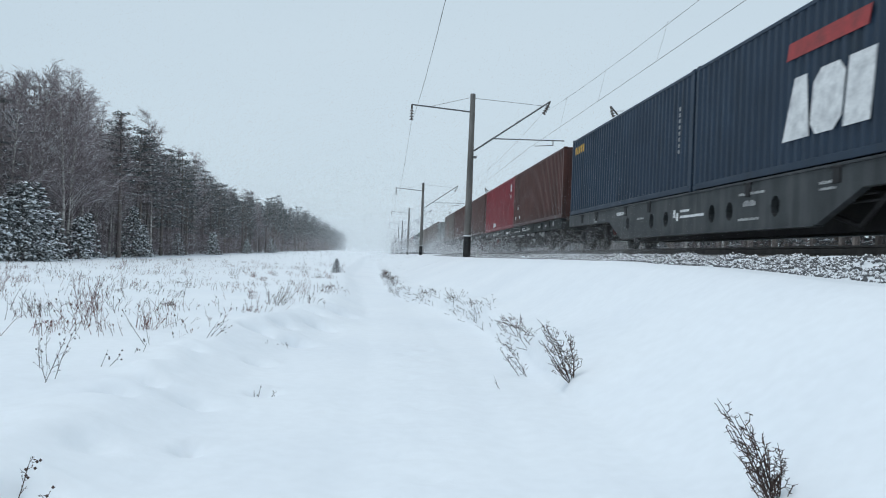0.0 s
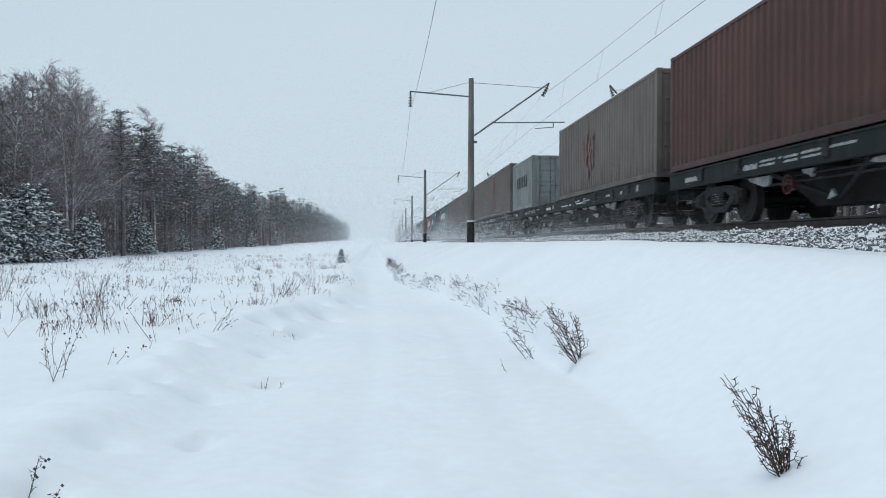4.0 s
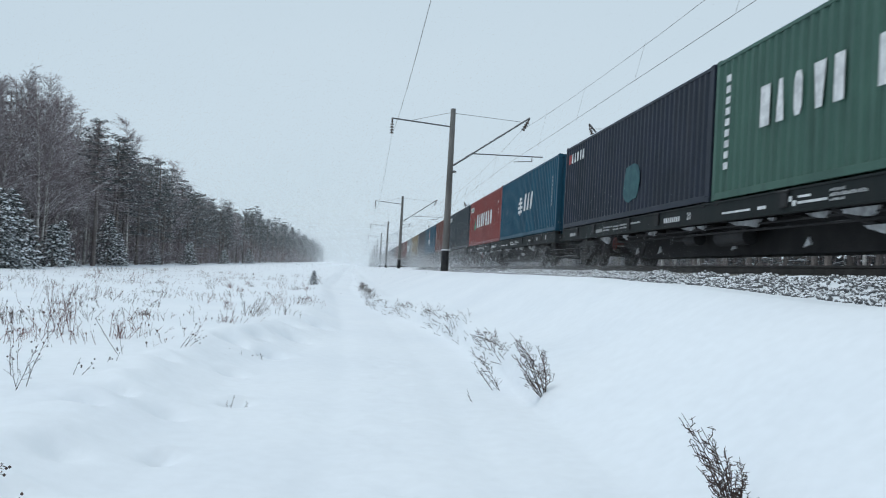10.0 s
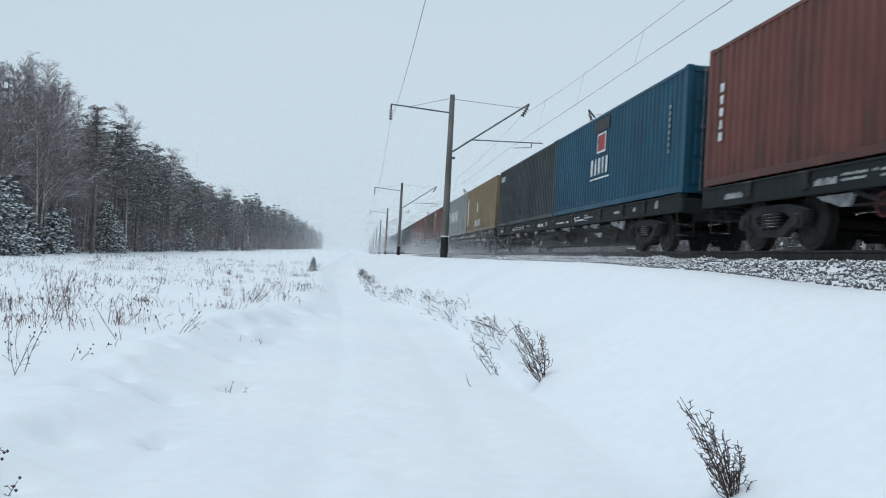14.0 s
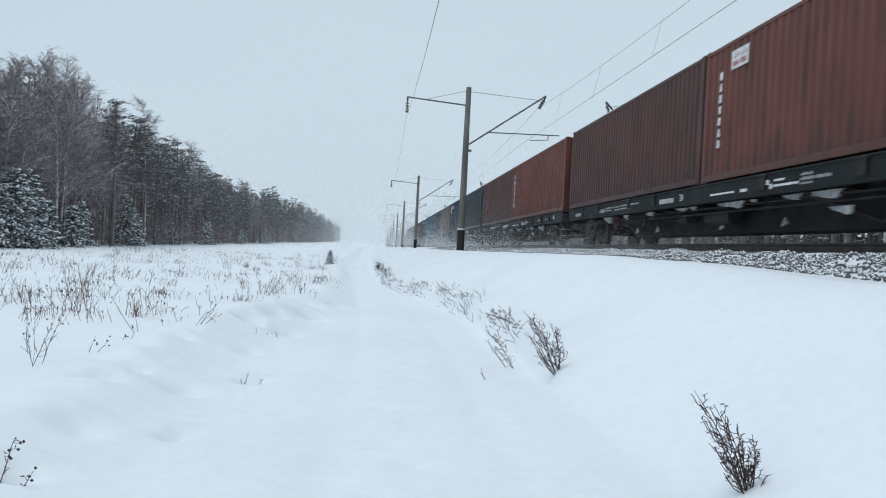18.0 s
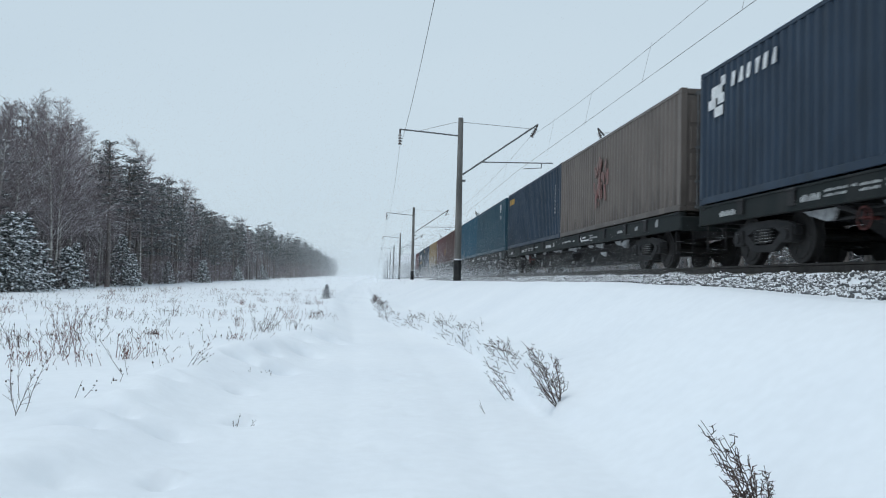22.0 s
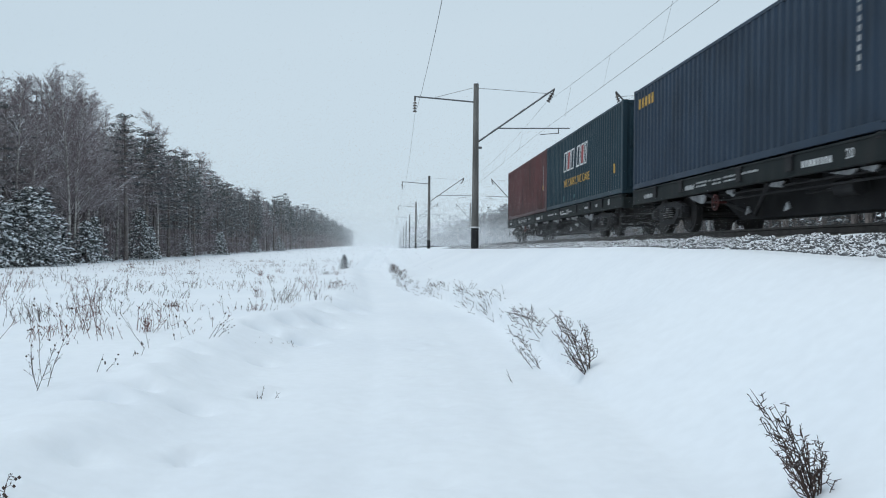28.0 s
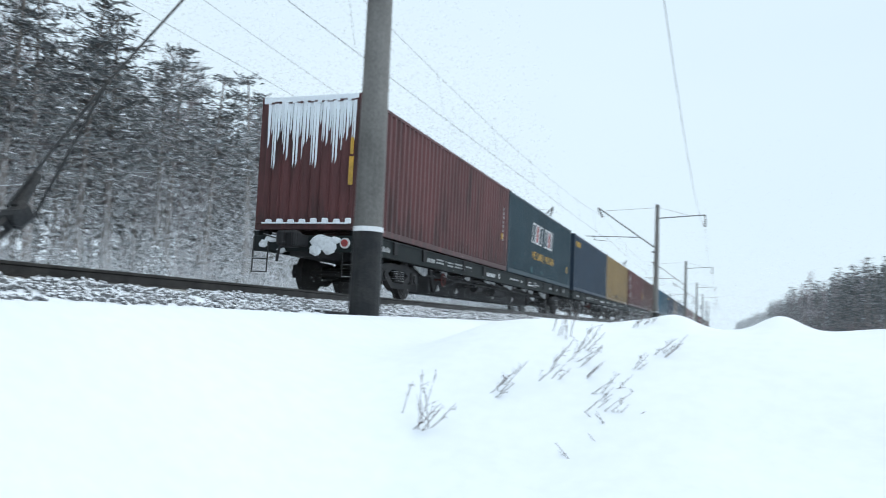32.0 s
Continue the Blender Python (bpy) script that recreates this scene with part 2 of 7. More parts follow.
    if bump:
        bp = n.new("ShaderNodeBump")
        bp.inputs["Strength"].default_value, bp.inputs["Distance"].default_value = bump, bump_size
        l.new(n2.outputs["Fac"], bp.inputs["Height"])
        l.new(bp.outputs[0], b.inputs["Normal"])
    return m


SNOW = surface("snow", (0.85, 0.892, 0.935), (0.805, 0.85, 0.90), scale=0.35, rough=0.75, bump=0.2, fine=7, speckle=0.02, bump_size=0.03)
SNOW_DIRTY = surface("trodden_snow", (0.80, 0.83, 0.86), (0.62, 0.64, 0.66), scale=1.5, rough=0.8, bump=0.4, fine=14, speckle=0.08, bump_size=0.04)
STONE = surface("ballast_stone", (0.23, 0.235, 0.24), (0.12, 0.122, 0.127), scale=6, rough=0.9, bump=0.4, fine=50, jitter=0.35, snow=0.9, snow_at=0.46)
CONCRETE = surface("weathered_concrete", (0.34, 0.33, 0.31), (0.22, 0.215, 0.20), scale=1.2, rough=0.9, bump=0.4, fine=60, stretch=(1, 1, 0.25), streak=((0.13, 0.125, 0.12), 0.5, 7.0))
MAST_CONCRETE = surface("mast_concrete", (0.215, 0.207, 0.195), (0.13, 0.125, 0.118), scale=1.5, rough=0.9, bump=0.3, fine=60, stretch=(1, 1, 0.3), streak=((0.08, 0.075, 0.07), 0.5, 9.0))
BITUMEN = surface("bitumen_coat", (0.012, 0.013, 0.015), (0.03, 0.03, 0.03), scale=5, rough=0.6, bump=0.2)
WHITE_PAINT = surface("white_paint", (0.78, 0.79, 0.80), (0.66, 0.67, 0.68), scale=3, rough=0.6, speckle=0.05)
GALV = surface("galvanised_steel", (0.16, 0.165, 0.17), (0.10, 0.105, 0.11), scale=6, rough=0.55, metal=0.4, snow=0.9, snow_at=0.7)
STEEL_DARK = surface("dark_steel", (0.028, 0.029, 0.031), (0.05, 0.047, 0.045), scale=5, rough=0.6, metal=0.2, bump=0.2, snow=0.85, snow_at=0.85)
WHEEL_STEEL = surface("wheel_steel", (0.018, 0.0175, 0.018), (0.036, 0.033, 0.032), scale=8, rough=0.75, metal=0.1, bump=0.2)
RUST = surface("rusty_steel", (0.07, 0.045, 0.035), (0.035, 0.028, 0.025), scale=4, rough=0.75, metal=0.3, bump=0.3)
RAIL_TOP = surface("rail_steel", (0.05, 0.045, 0.042), (0.03, 0.027, 0.026), scale=4, rough=0.5, metal=0.5, bump=0.1)
PORCELAIN = surface("insulator_glaze", (0.06, 0.045, 0.04), (0.10, 0.085, 0.08), scale=6, rough=0.2)
WIRE = surface("wire", (0.035, 0.035, 0.035), (0.06, 0.055, 0.05), scale=2, rough=0.5, metal=0.5)
SILL = surface("wagon_sill_paint", (0.007, 0.012, 0.0125), (0.014, 0.018, 0.0185), scale=1.4, rough=0.8, bump=0.15, streak=((0.032, 0.031, 0.031), 0.5, 3.0))
SILL_GREY = surface("grey_wagon_paint", (0.036, 0.042, 0.045), (0.026, 0.03, 0.033), scale=1.4, rough=0.55, bump=0.15, streak=((0.10, 0.105, 0.11), 0.5, 3.0))
UNDER = surface("underframe_grime", (0.016, 0.016, 0.0175), (0.034, 0.033, 0.034), scale=2.2, rough=0.8, bump=0.3, snow=0.3, snow_at=1.0)
MARK_WHITE = surface("white_lettering", (0.74, 0.75, 0.75), (0.50, 0.51, 0.52), scale=5, rough=0.6, speckle=0.15)
MARK_DUSTY = surface("dusty_lettering", (0.44, 0.45, 0.45), (0.22, 0.225, 0.23), scale=5, rough=0.7, speckle=0.2)
MARK_YELLOW = surface("yellow_lettering", (0.62, 0.36, 0.06), (0.40, 0.25, 0.06), scale=5, rough=0.6, speckle=0.2)
MARK_RED = surface("red_lettering", (0.36, 0.05, 0.05), (0.22, 0.05, 0.05), scale=4, rough=0.6, speckle=0.2)
MARK_BLACK = surface("black_lettering", (0.02, 0.025, 0.03), (0.05, 0.055, 0.06), scale=4, rough=0.6, speckle=0.15)
MARK_TEAL = surface("teal_lettering", (0.03, 0.105, 0.115), (0.02, 0.07, 0.085), scale=4, rough=0.6, speckle=0.15)
MARK_GREEN = surface("green_lettering", (0.02, 0.22, 0.12), (0.02, 0.15, 0.09), scale=4, rough=0.6)
MARK_GREY = surface("pale_patch", (0.56, 0.59, 0.59), (0.45, 0.48, 0.48), scale=4, rough=0.7)
# Pine bark, twigs and needles are paled: the woods' haze sits in their colour.
BARK_PINE = surface("haze_paled_pine_bark", (0.21, 0.182, 0.167), (0.13, 0.117, 0.112), scale=3, rough=0.95, bump=0.6, fine=20, stretch=(1, 1, 0.3), jitter=0.2)
BARK_BIRCH = surface("birch_bark", (0.50, 0.485, 0.465), (0.16, 0.145, 0.135), scale=4, rough=0.85, fine=14, stretch=(1, 1, 1.6), jitter=0.15)
TWIG = surface("haze_paled_twigs", (0.195, 0.160, 0.167), (0.30, 0.265, 0.277), scale=0.5, rough=0.9, jitter=0.2, snow=0.55, snow_at=0.5)
NEEDLE = surface("haze_paled_frosted_needles", (0.092, 0.101, 0.104), (0.155, 0.166, 0.171), scale=1.2, rough=0.8, jitter=0.25, snow=0.32, snow_at=0.7)
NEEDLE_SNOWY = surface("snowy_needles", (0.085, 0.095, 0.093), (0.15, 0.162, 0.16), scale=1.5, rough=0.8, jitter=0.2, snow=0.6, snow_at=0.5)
DRY = surface("dry_stalks", (0.088, 0.058, 0.049), (0.050, 0.037, 0.034), scale=9, rough=0.9, jitter=0.2)
DRY_RED = surface("reddish_stems", (0.19, 0.10, 0.09), (0.13, 0.085, 0.078), scale=5, rough=0.9, jitter=0.2)

PAINT = {}
for key, a, b, dirt, k in (
        ("maroon", (0.132, 0.048, 0.048), (0.098, 0.040, 0.040), (0.032, 0.019, 0.018), 0.9),
        ("brown", (0.098, 0.043, 0.036), (0.078, 0.036, 0.031), (0.040, 0.023, 0.020), 0.7),
        ("rust", (0.165, 0.056, 0.042), (0.135, 0.048, 0.038), (0.060, 0.028, 0.024), 0.7),
        ("red", (0.240, 0.024, 0.036), (0.200, 0.024, 0.034), (0.10, 0.02, 0.022), 0.5),
        ("tomato", (0.270, 0.055, 0.048), (0.230, 0.050, 0.044), (0.11, 0.035, 0.03), 0.55),
        ("navy", (0.022, 0.042, 0.072), (0.018, 0.034, 0.058), (0.012, 0.02, 0.03), 0.6),
        ("ink", (0.017, 0.024, 0.042), (0.014, 0.021, 0.032), (0.03, 0.033, 0.04), 0.5),
        ("slate", (0.032, 0.046, 0.057), (0.025, 0.037, 0.047), (0.018, 0.022, 0.027), 0.6),
        ("charcoal", (0.040, 0.048, 0.053), (0.031, 0.038, 0.043), (0.018, 0.020, 0.023), 0.6),
        ("azure", (0.012, 0.084, 0.135), (0.010, 0.066, 0.110), (0.018, 0.04, 0.062), 0.5),
        ("teal", (0.018, 0.070, 0.102), (0.016, 0.058, 0.088), (0.018, 0.03, 0.042), 0.55),
        ("petrol", (0.017, 0.044, 0.060), (0.015, 0.037, 0.052), (0.014, 0.028, 0.036), 0.6),
        ("green", (0.060, 0.135, 0.104), (0.050, 0.112, 0.090), (0.028, 0.06, 0.048), 0.55),
        ("taupe", (0.168, 0.142, 0.126), (0.140, 0.119, 0.107), (0.070, 0.060, 0.053), 0.65),
        ("ochre", (0.270, 0.200, 0.104), (0.225, 0.168, 0.090), (0.12, 0.080, 0.045), 0.65),
        ("yellow", (0.285, 0.190, 0.078), (0.235, 0.155, 0.067), (0.13, 0.088, 0.047), 0.65),
        ("grey", (0.25, 0.275, 0.275), (0.20, 0.22, 0.22), (0.13, 0.115, 0.10), 0.6),
        ("pale", (0.30, 0.325, 0.32), (0.25, 0.275, 0.27), (0.13, 0.115, 0.10), 0.65)):
    a, b = [tuple(0.92 * v for v in q) for q in (a, b)]
    PAINT[key] = surface(key + "_container_paint", a, b, scale=0.8, rough=0.5, bump=0.12, fine=30, speckle=0.08, streak=(dirt, k, 3.4),
                         splash=(tuple(0.25 * v + 0.55 * d + 0.006 for v, d in zip(a, dirt)), 0.8, 4.5) if key in ("maroon", "brown", "rust", "taupe", "ochre", "yellow") else None)
def flake_material(veil_share):
    """Loose snow crystals, also used as haze: light passes through them and between them."""
    m = bpy.data.materials.new("haze_crystals" if veil_share > 0.35 else "airborne_powder_and_haze")
    m.use_nodes = True
    n, l = m.node_tree.nodes, m.node_tree.links
    n.clear()
    out, half, veil = n.new("ShaderNodeOutputMaterial"), n.new("ShaderNodeMixShader"), n.new("ShaderNodeMixShader")
    a, b, c = n.new("ShaderNodeBsdfDiffuse"), n.new("ShaderNodeBsdfTranslucent"), n.new("ShaderNodeBsdfTransparent")
    a.inputs["Color"].default_value = b.inputs["Color"].default_value = (0.93, 0.95, 0.97, 1)
    half.inputs["Fac"].default_value, veil.inputs["Fac"].default_value = 0.5, veil_share
    l.new(a.outputs[0], half.inputs[1])
    l.new(b.outputs[0], half.inputs[2])
    l.new(c.outputs[0], veil.inputs[1])
    l.new(half.outputs[0], veil.inputs[2])
    l.new(veil.outputs[0], out.inputs["Surface"])
    return m


FLAKE, POWDER = flake_material(0.42), flake_material(0.15)
WHEEL_RED = surface("worn_red_paint", (0.10, 0.024, 0.022), (0.04, 0.02, 0.018), scale=6, rough=0.7)
FROST = surface("grey_rime", (0.42, 0.43, 0.44), (0.22, 0.225, 0.23), scale=2.2, rough=0.85, speckle=0.3, fine=9)
FADED_RED = surface("faded_emblem_red", (0.215, 0.105, 0.096), (0.168, 0.130, 0.116), scale=3, rough=0.65, speckle=0.25)

# ---- the ground: one sheet of snow, with the road, its banks and the embankment ----
def ease(a, b, t):
    t = min(1.0, max(0.0, (t - a) / (b - a)))
    return t * t * (3 - 2 * t)


def road_x(y):
    """Centre of the snowed-up road along the embankment's foot."""
    return 0.35 - 1.9 * ease(10, 60, y) - 1.0 * ease(60, 160, y)


def between(t, pairs):
    """Straight interpolation through (place, value) pairs."""
    return float(np.interp(t, [p[0] for p in pairs], [p[1] for p in pairs]))


def ridge_x(y):
    """The step along the road's right-hand edge."""
    return between(y, ((0, 2.25), (9, 2.2), (16, 2.2), (20, 2.0), (24, 1.5), (27, 0.8), (31, 0.45), (52, 0.1), (120, -1.2))) + 0.10 * noise.noise((0, y * 0.5, 5))


def edge_x(y):
    """The upper edge of the bank between road and field."""
    return -2.12 + 1.0 * ease(10.5, 20, y) - 1.5 * ease(22, 62, y) - 1.0 * ease(62, 160, y) + 0.16 * noise.noise((0, y * 0.45, 2)) + 0.07 * noise.noise((0, y * 1.4, 7))


MOUNDS = [(0.43, -9.0, 0.13, 0.27), (0.85, -9.0, 0.05, 0.3), (-0.60, -9.0, 0.15, 0.26), (-1.9, -9.1, 0.09, 0.7), (-3.6, -9.6, 0.14, 1.2), (1.75, -8.4, 0.08, 0.5)]
# hollows melted and trodden into the bank: place, radius, depth
DENTS = [(-2.35, 7.14, 0.14, 0.14), (-2.26, 7.81, 0.13, 0.14), (-2.38, 10.1, 0.14, 0.11), (-2.0, 12.95, 0.2, 0.19), (-1.37, 12.9, 0.2, 0.19), (-1.25, 8.57, 0.11, 0.13), (-1.39, 6.05, 0.09, 0.11), (-1.94, 4.6, 0.12, 0.10),
         (-1.6, 10.6, 0.14, 0.09), (-1.2, 15.5, 0.22, 0.17), (-0.95, 18.5, 0.25, 0.17), (-2.0, 5.7, 0.14, 0.06), (-1.7, 7.6, 0.16, 0.07), (-1.75, 14.2, 0.18, 0.14), (-1.5, 17.0, 0.2, 0.14)]
# a faint line of old footprints on the road
PRINTS = [(0.10 + 0.03 * y + 0.13 * (-1) ** k, 3.0 + 0.62 * k, 0.11, 0.030) for k, y in enumerate(range(18))]


def ground_z(x, y):
    rise = 0.0057 * max(0.0, y - 62)
    n1 = noise.noise((x * 0.16, y * 0.10, 1.7))
    n2 = noise.noise((x * 0.7, y * 0.5, 4.1))
    n3 = noise.noise((x * 2.3, y * 1.9, 8.3))
    far = 1 - ease(60, 160, abs(y)) * 0.7
    c = road_x(y)
    # the field, a little over the road, and the lumpy bank between them
    field = 0.27 + 0.10 * n1 + (0.05 * n2 + 0.02 * n3) * far
    e = x - edge_x(y)
    bank = ease(0.85, -0.40, e + 0.16 * n3)
    z = field * bank + 0.05 * math.exp(-((e + 0.25) / 0.3) ** 2) * (1 + 1.5 * n3)
    if 3 < y < 20 and x < 2:
        for lx, ly, lr, depth in DENTS + PRINTS:
            dx, dy = x - lx, y - ly
            if abs(dx) < 3 * lr and abs(dy) < 4 * lr:
                z -= 1.7 * depth * (math.exp(-(dx / lr) ** 2 - (dy / lr / 1.2) ** 2) - 0.35 * math.exp(-(dx / lr / 1.4) ** 2 - ((dy - 2 * lr) / lr) ** 2))
    # the road: two faint ruts and uneven drifts
    on_road = ease(-0.1, 0.6, e) * (1 - ease(1.4, 2.2, x - c))
    z += on_road * (0.02 * n2 + 0.006 * n3 - 0.03 * (math.exp(-((x - c - 0.75) / 0.2) ** 2) + math.exp(-((x - c + 0.55) / 0.2) ** 2)) * (1 + 0.8 * noise.noise((x, y * 1.2, 6))))
    z += rise
    # embankment
    ridge = ridge_x(y)
    lin = min(1.0, max(0.0, (x - ridge + 0.15) / (4.35 - ridge + 0.15)))
    up = 0.6 * lin + 0.4 * ease(ridge - 0.15, 4.35, x)
    bed = 1.49 + between(y, ((-4, 0.02), (0, 0.0), (2, -0.05), (5, -0.07), (7.5, -0.08), (11.5, 0.02), (16, 0.06), (30, 0.02), (45, 0.0))) * (1 - ease(5.2, 6.0, x)) + 0.02 * n2 * (1 - ease(4.5, 6, x)) + 0.19 * ease(5.0, 6.1, x)
    bed += -0.35 * ease(15.0, 17.5, x) + 0.5 * ease(20, 60, x) + rise * ease(18, 30, x)
    # a wind-cut step along the right-hand edge of the road
    z += 0.30 * (1 + 0.7 * n2) * ease(ridge - 0.09, ridge + 0.02, x) * (1 - ease(ridge + 0.05, ridge + 1.1, x)) * ease(7.5, 10.5, y) * far
    z = z + (bed - z) * up
    # a low berm of swept snow between ballast and rail
    z += 0.065 * math.exp(-((x - 6.16) / 0.13) ** 2) * max(0.0, 0.55 + 0.9 * noise.noise((3, y * 0.9, 6)))
    # a bank of snow shoved up across the road where the plough turned, with heaps on its crest
    bank = ease(-3.6, -9.0, y + 0.25 * n2) * (1 - ease(-13, -22, y) * 0.75)
    z += max(0.0, 1.52 + 0.03 * n2 - z) * bank * (1 - ease(2.2, 4.6, x)) * ease(-30, -8, x)
    for mx, my, h, r in MOUNDS:
        d2 = ((x - mx) / r) ** 2 + ((y - my) / (1.3 * r)) ** 2
        if d2 < 9:
            z += h * math.exp(-d2) * (1 + 0.25 * noise.noise((x * 1.3, y * 1.3, 9)))
    return z


def spread(parts):
    """Grid lines: (from, to, step) stretches set end to end."""
    out = []
    for a, b, s in parts:
        out += list(np.arange(a, b, s))
    return out + [parts[-1][1]]


gx = spread([(-1500, -300, 200), (-300, -60, 20), (-60, -24, 3), (-24, -8, 0.8), (-8, -3.2, 0.3), (-3.2, 2.6, 0.085), (2.6, 5.6, 0.25), (5.6, 6.6, 0.07), (6.6, 7, 0.25), (7, 18, 0.8), (18, 60, 4), (60, 300, 20), (300, 1500, 200)])
gy = spread([(-1500, -300, 200), (-300, -60, 20), (-60, -22, 2), (-22, -11, 0.5), (-11, -4, 0.18), (-4, 3.5, 0.4), (3.5, 22, 0.11), (22, 40, 0.3), (40, 70, 0.8), (70, 200, 4), (200, 600, 20), (600, 1800, 200)])
verts = [(x, y, ground_z(x, y)) for y in gy for x in gx]
W = len(gx)
faces = [(j * W + i, j * W + i + 1, (j + 1) * W + i + 1, (j + 1) * W + i) for j in range(len(gy) - 1) for i in range(W - 1)]
ground = placed("ground", raw_mesh("ground", verts, faces, True), material=SNOW)
tagged(ground, "deep fresh snow over field, farm road and railway embankment", "snow", kind="structure")

# ---- the tracks ----
random.seed(11)


def rail_bm():
    bm = BM()
    prof = [(-0.075, 0), (0.075, 0), (0.075, 0.012), (0.012, 0.03), (0.009, 0.13), (0.036, 0.145), (0.036, 0.18), (-0.036, 0.18), (-0.036, 0.145), (-0.009, 0.13), (-0.012, 0.03), (-0.075, 0.012)]
    return prism(bm, prof, "y", -620, 900)


rail_me = mesh_of("rail", rail_bm())
for axis, label in ((X_TRACK, "rail of the near track, dusted with snow"), (X_TRACK2, "rail of the far track, half buried in snow")):
    track = tagged(new("railway_track"), label, "railway track", "railway tracks", "structure")
    track.location = (axis, 0, Z_RAIL - 0.18)
    for sx in (-0.796, 0.796):
        placed("rail", rail_me, track, at=pose(sx, 0, 0), material=RAIL_TOP)
    # concrete sleepers, their ends showing in the ballast
    bm = BM()
    box(bm, -1.35, -0.13, -0.2, 1.35, 0.13, -0.012, 0.02)
    sl = mesh_of("sleeper", bm)
    for k in range(-38, 70):
        placed("sleeper", sl, track, at=pose(0, k * 0.545, 0), material=CONCRETE)


def stone_mesh(seed):
    r = random.Random(seed)
    bm = BM()
    bmesh.ops.create_icosphere(bm, subdivisions=1, radius=0.025)
    for v in bm.verts:
        v.co = Vector((v.co.x * r.uniform(0.7, 1.5), v.co.y * r.uniform(0.7, 1.5), v.co.z * r.uniform(0.6, 1.1)))
    return mesh_of("stone", bm)


STONES = [stone_mesh(s) for s in range(6)]


def ballast_z(x, y):
    return ground_z(x, y) + 0.01 + 0.012 * ease(5.08, 5.95, x)


ballast = tagged(new("ballast_shoulder"), "crushed grey stone ballast with snow between the stones", "ballast", kind="structure")
n_part = 0
loose_v, loose_f = [], []
base_v = [np.array([v.co[:] for v in m.vertices]) for m in STONES]
base_f = [[tuple(p.vertices) for p in m.polygons] for m in STONES]
for k in range(27000):
    y = random.uniform(-26, 30) if k < 23000 else random.uniform(30, 80)
    u = random.random()
    x0 = between(y, ((-20, 5.1), (3, 5.12), (9, 4.98), (40, 4.95)))
    x = x0 + (6.08 - x0) * u
    x += 0.12 * noise.noise((y * 0.8, 0, 3))
    if noise.noise((x * 2.2, y * 1.1, 7)) + 0.55 * noise.noise((x * 6, y * 5, 2)) < -0.22 + 0.5 * max(0.0, u - 0.72):
        continue
    z = ballast_z(x, y) + random.uniform(-0.014, 0.022)
    q = random.randrange(6)
    e = Euler([random.uniform(0, 6.28) for _ in range(3)])
    s = random.uniform(0.65, 1.25)
    if n_part < 300 and -8 < y < 14 and random.random() < 0.11:
        n_part += 1
        ob = placed("stone", STONES[q], ballast, at=Matrix.LocRotScale((x, y, z + 0.012), e, (s * 1.15,) * 3), material=STONE)
        continue
    b0 = len(loose_v)
    pts = base_v[q] @ np.array(e.to_matrix()).T * s + (x, y, z)
    loose_v.extend(map(tuple, pts))
    loose_f.extend(tuple(b0 + i for i in f) for f in base_f[q])
loose = placed("loose_stones", raw_mesh("loose_stones", loose_v, loose_f), ballast, material=STONE)
loose["kind"] = "stuff"


# ---- masts and overhead line ----
def insulator(bm, a, b, n=4, r=0.13):
    a, b = Vector(a), Vector(b)
    d = b - a
    rod(bm, a, b, 0.025, sides=6)
    for k in range(n):
        c = a + d * ((k + 0.6) / n)
        rod(bm, c - d.normalized() * 0.045, c + d.normalized() * 0.045, r * 0.45, r, sides=10)
    return bm


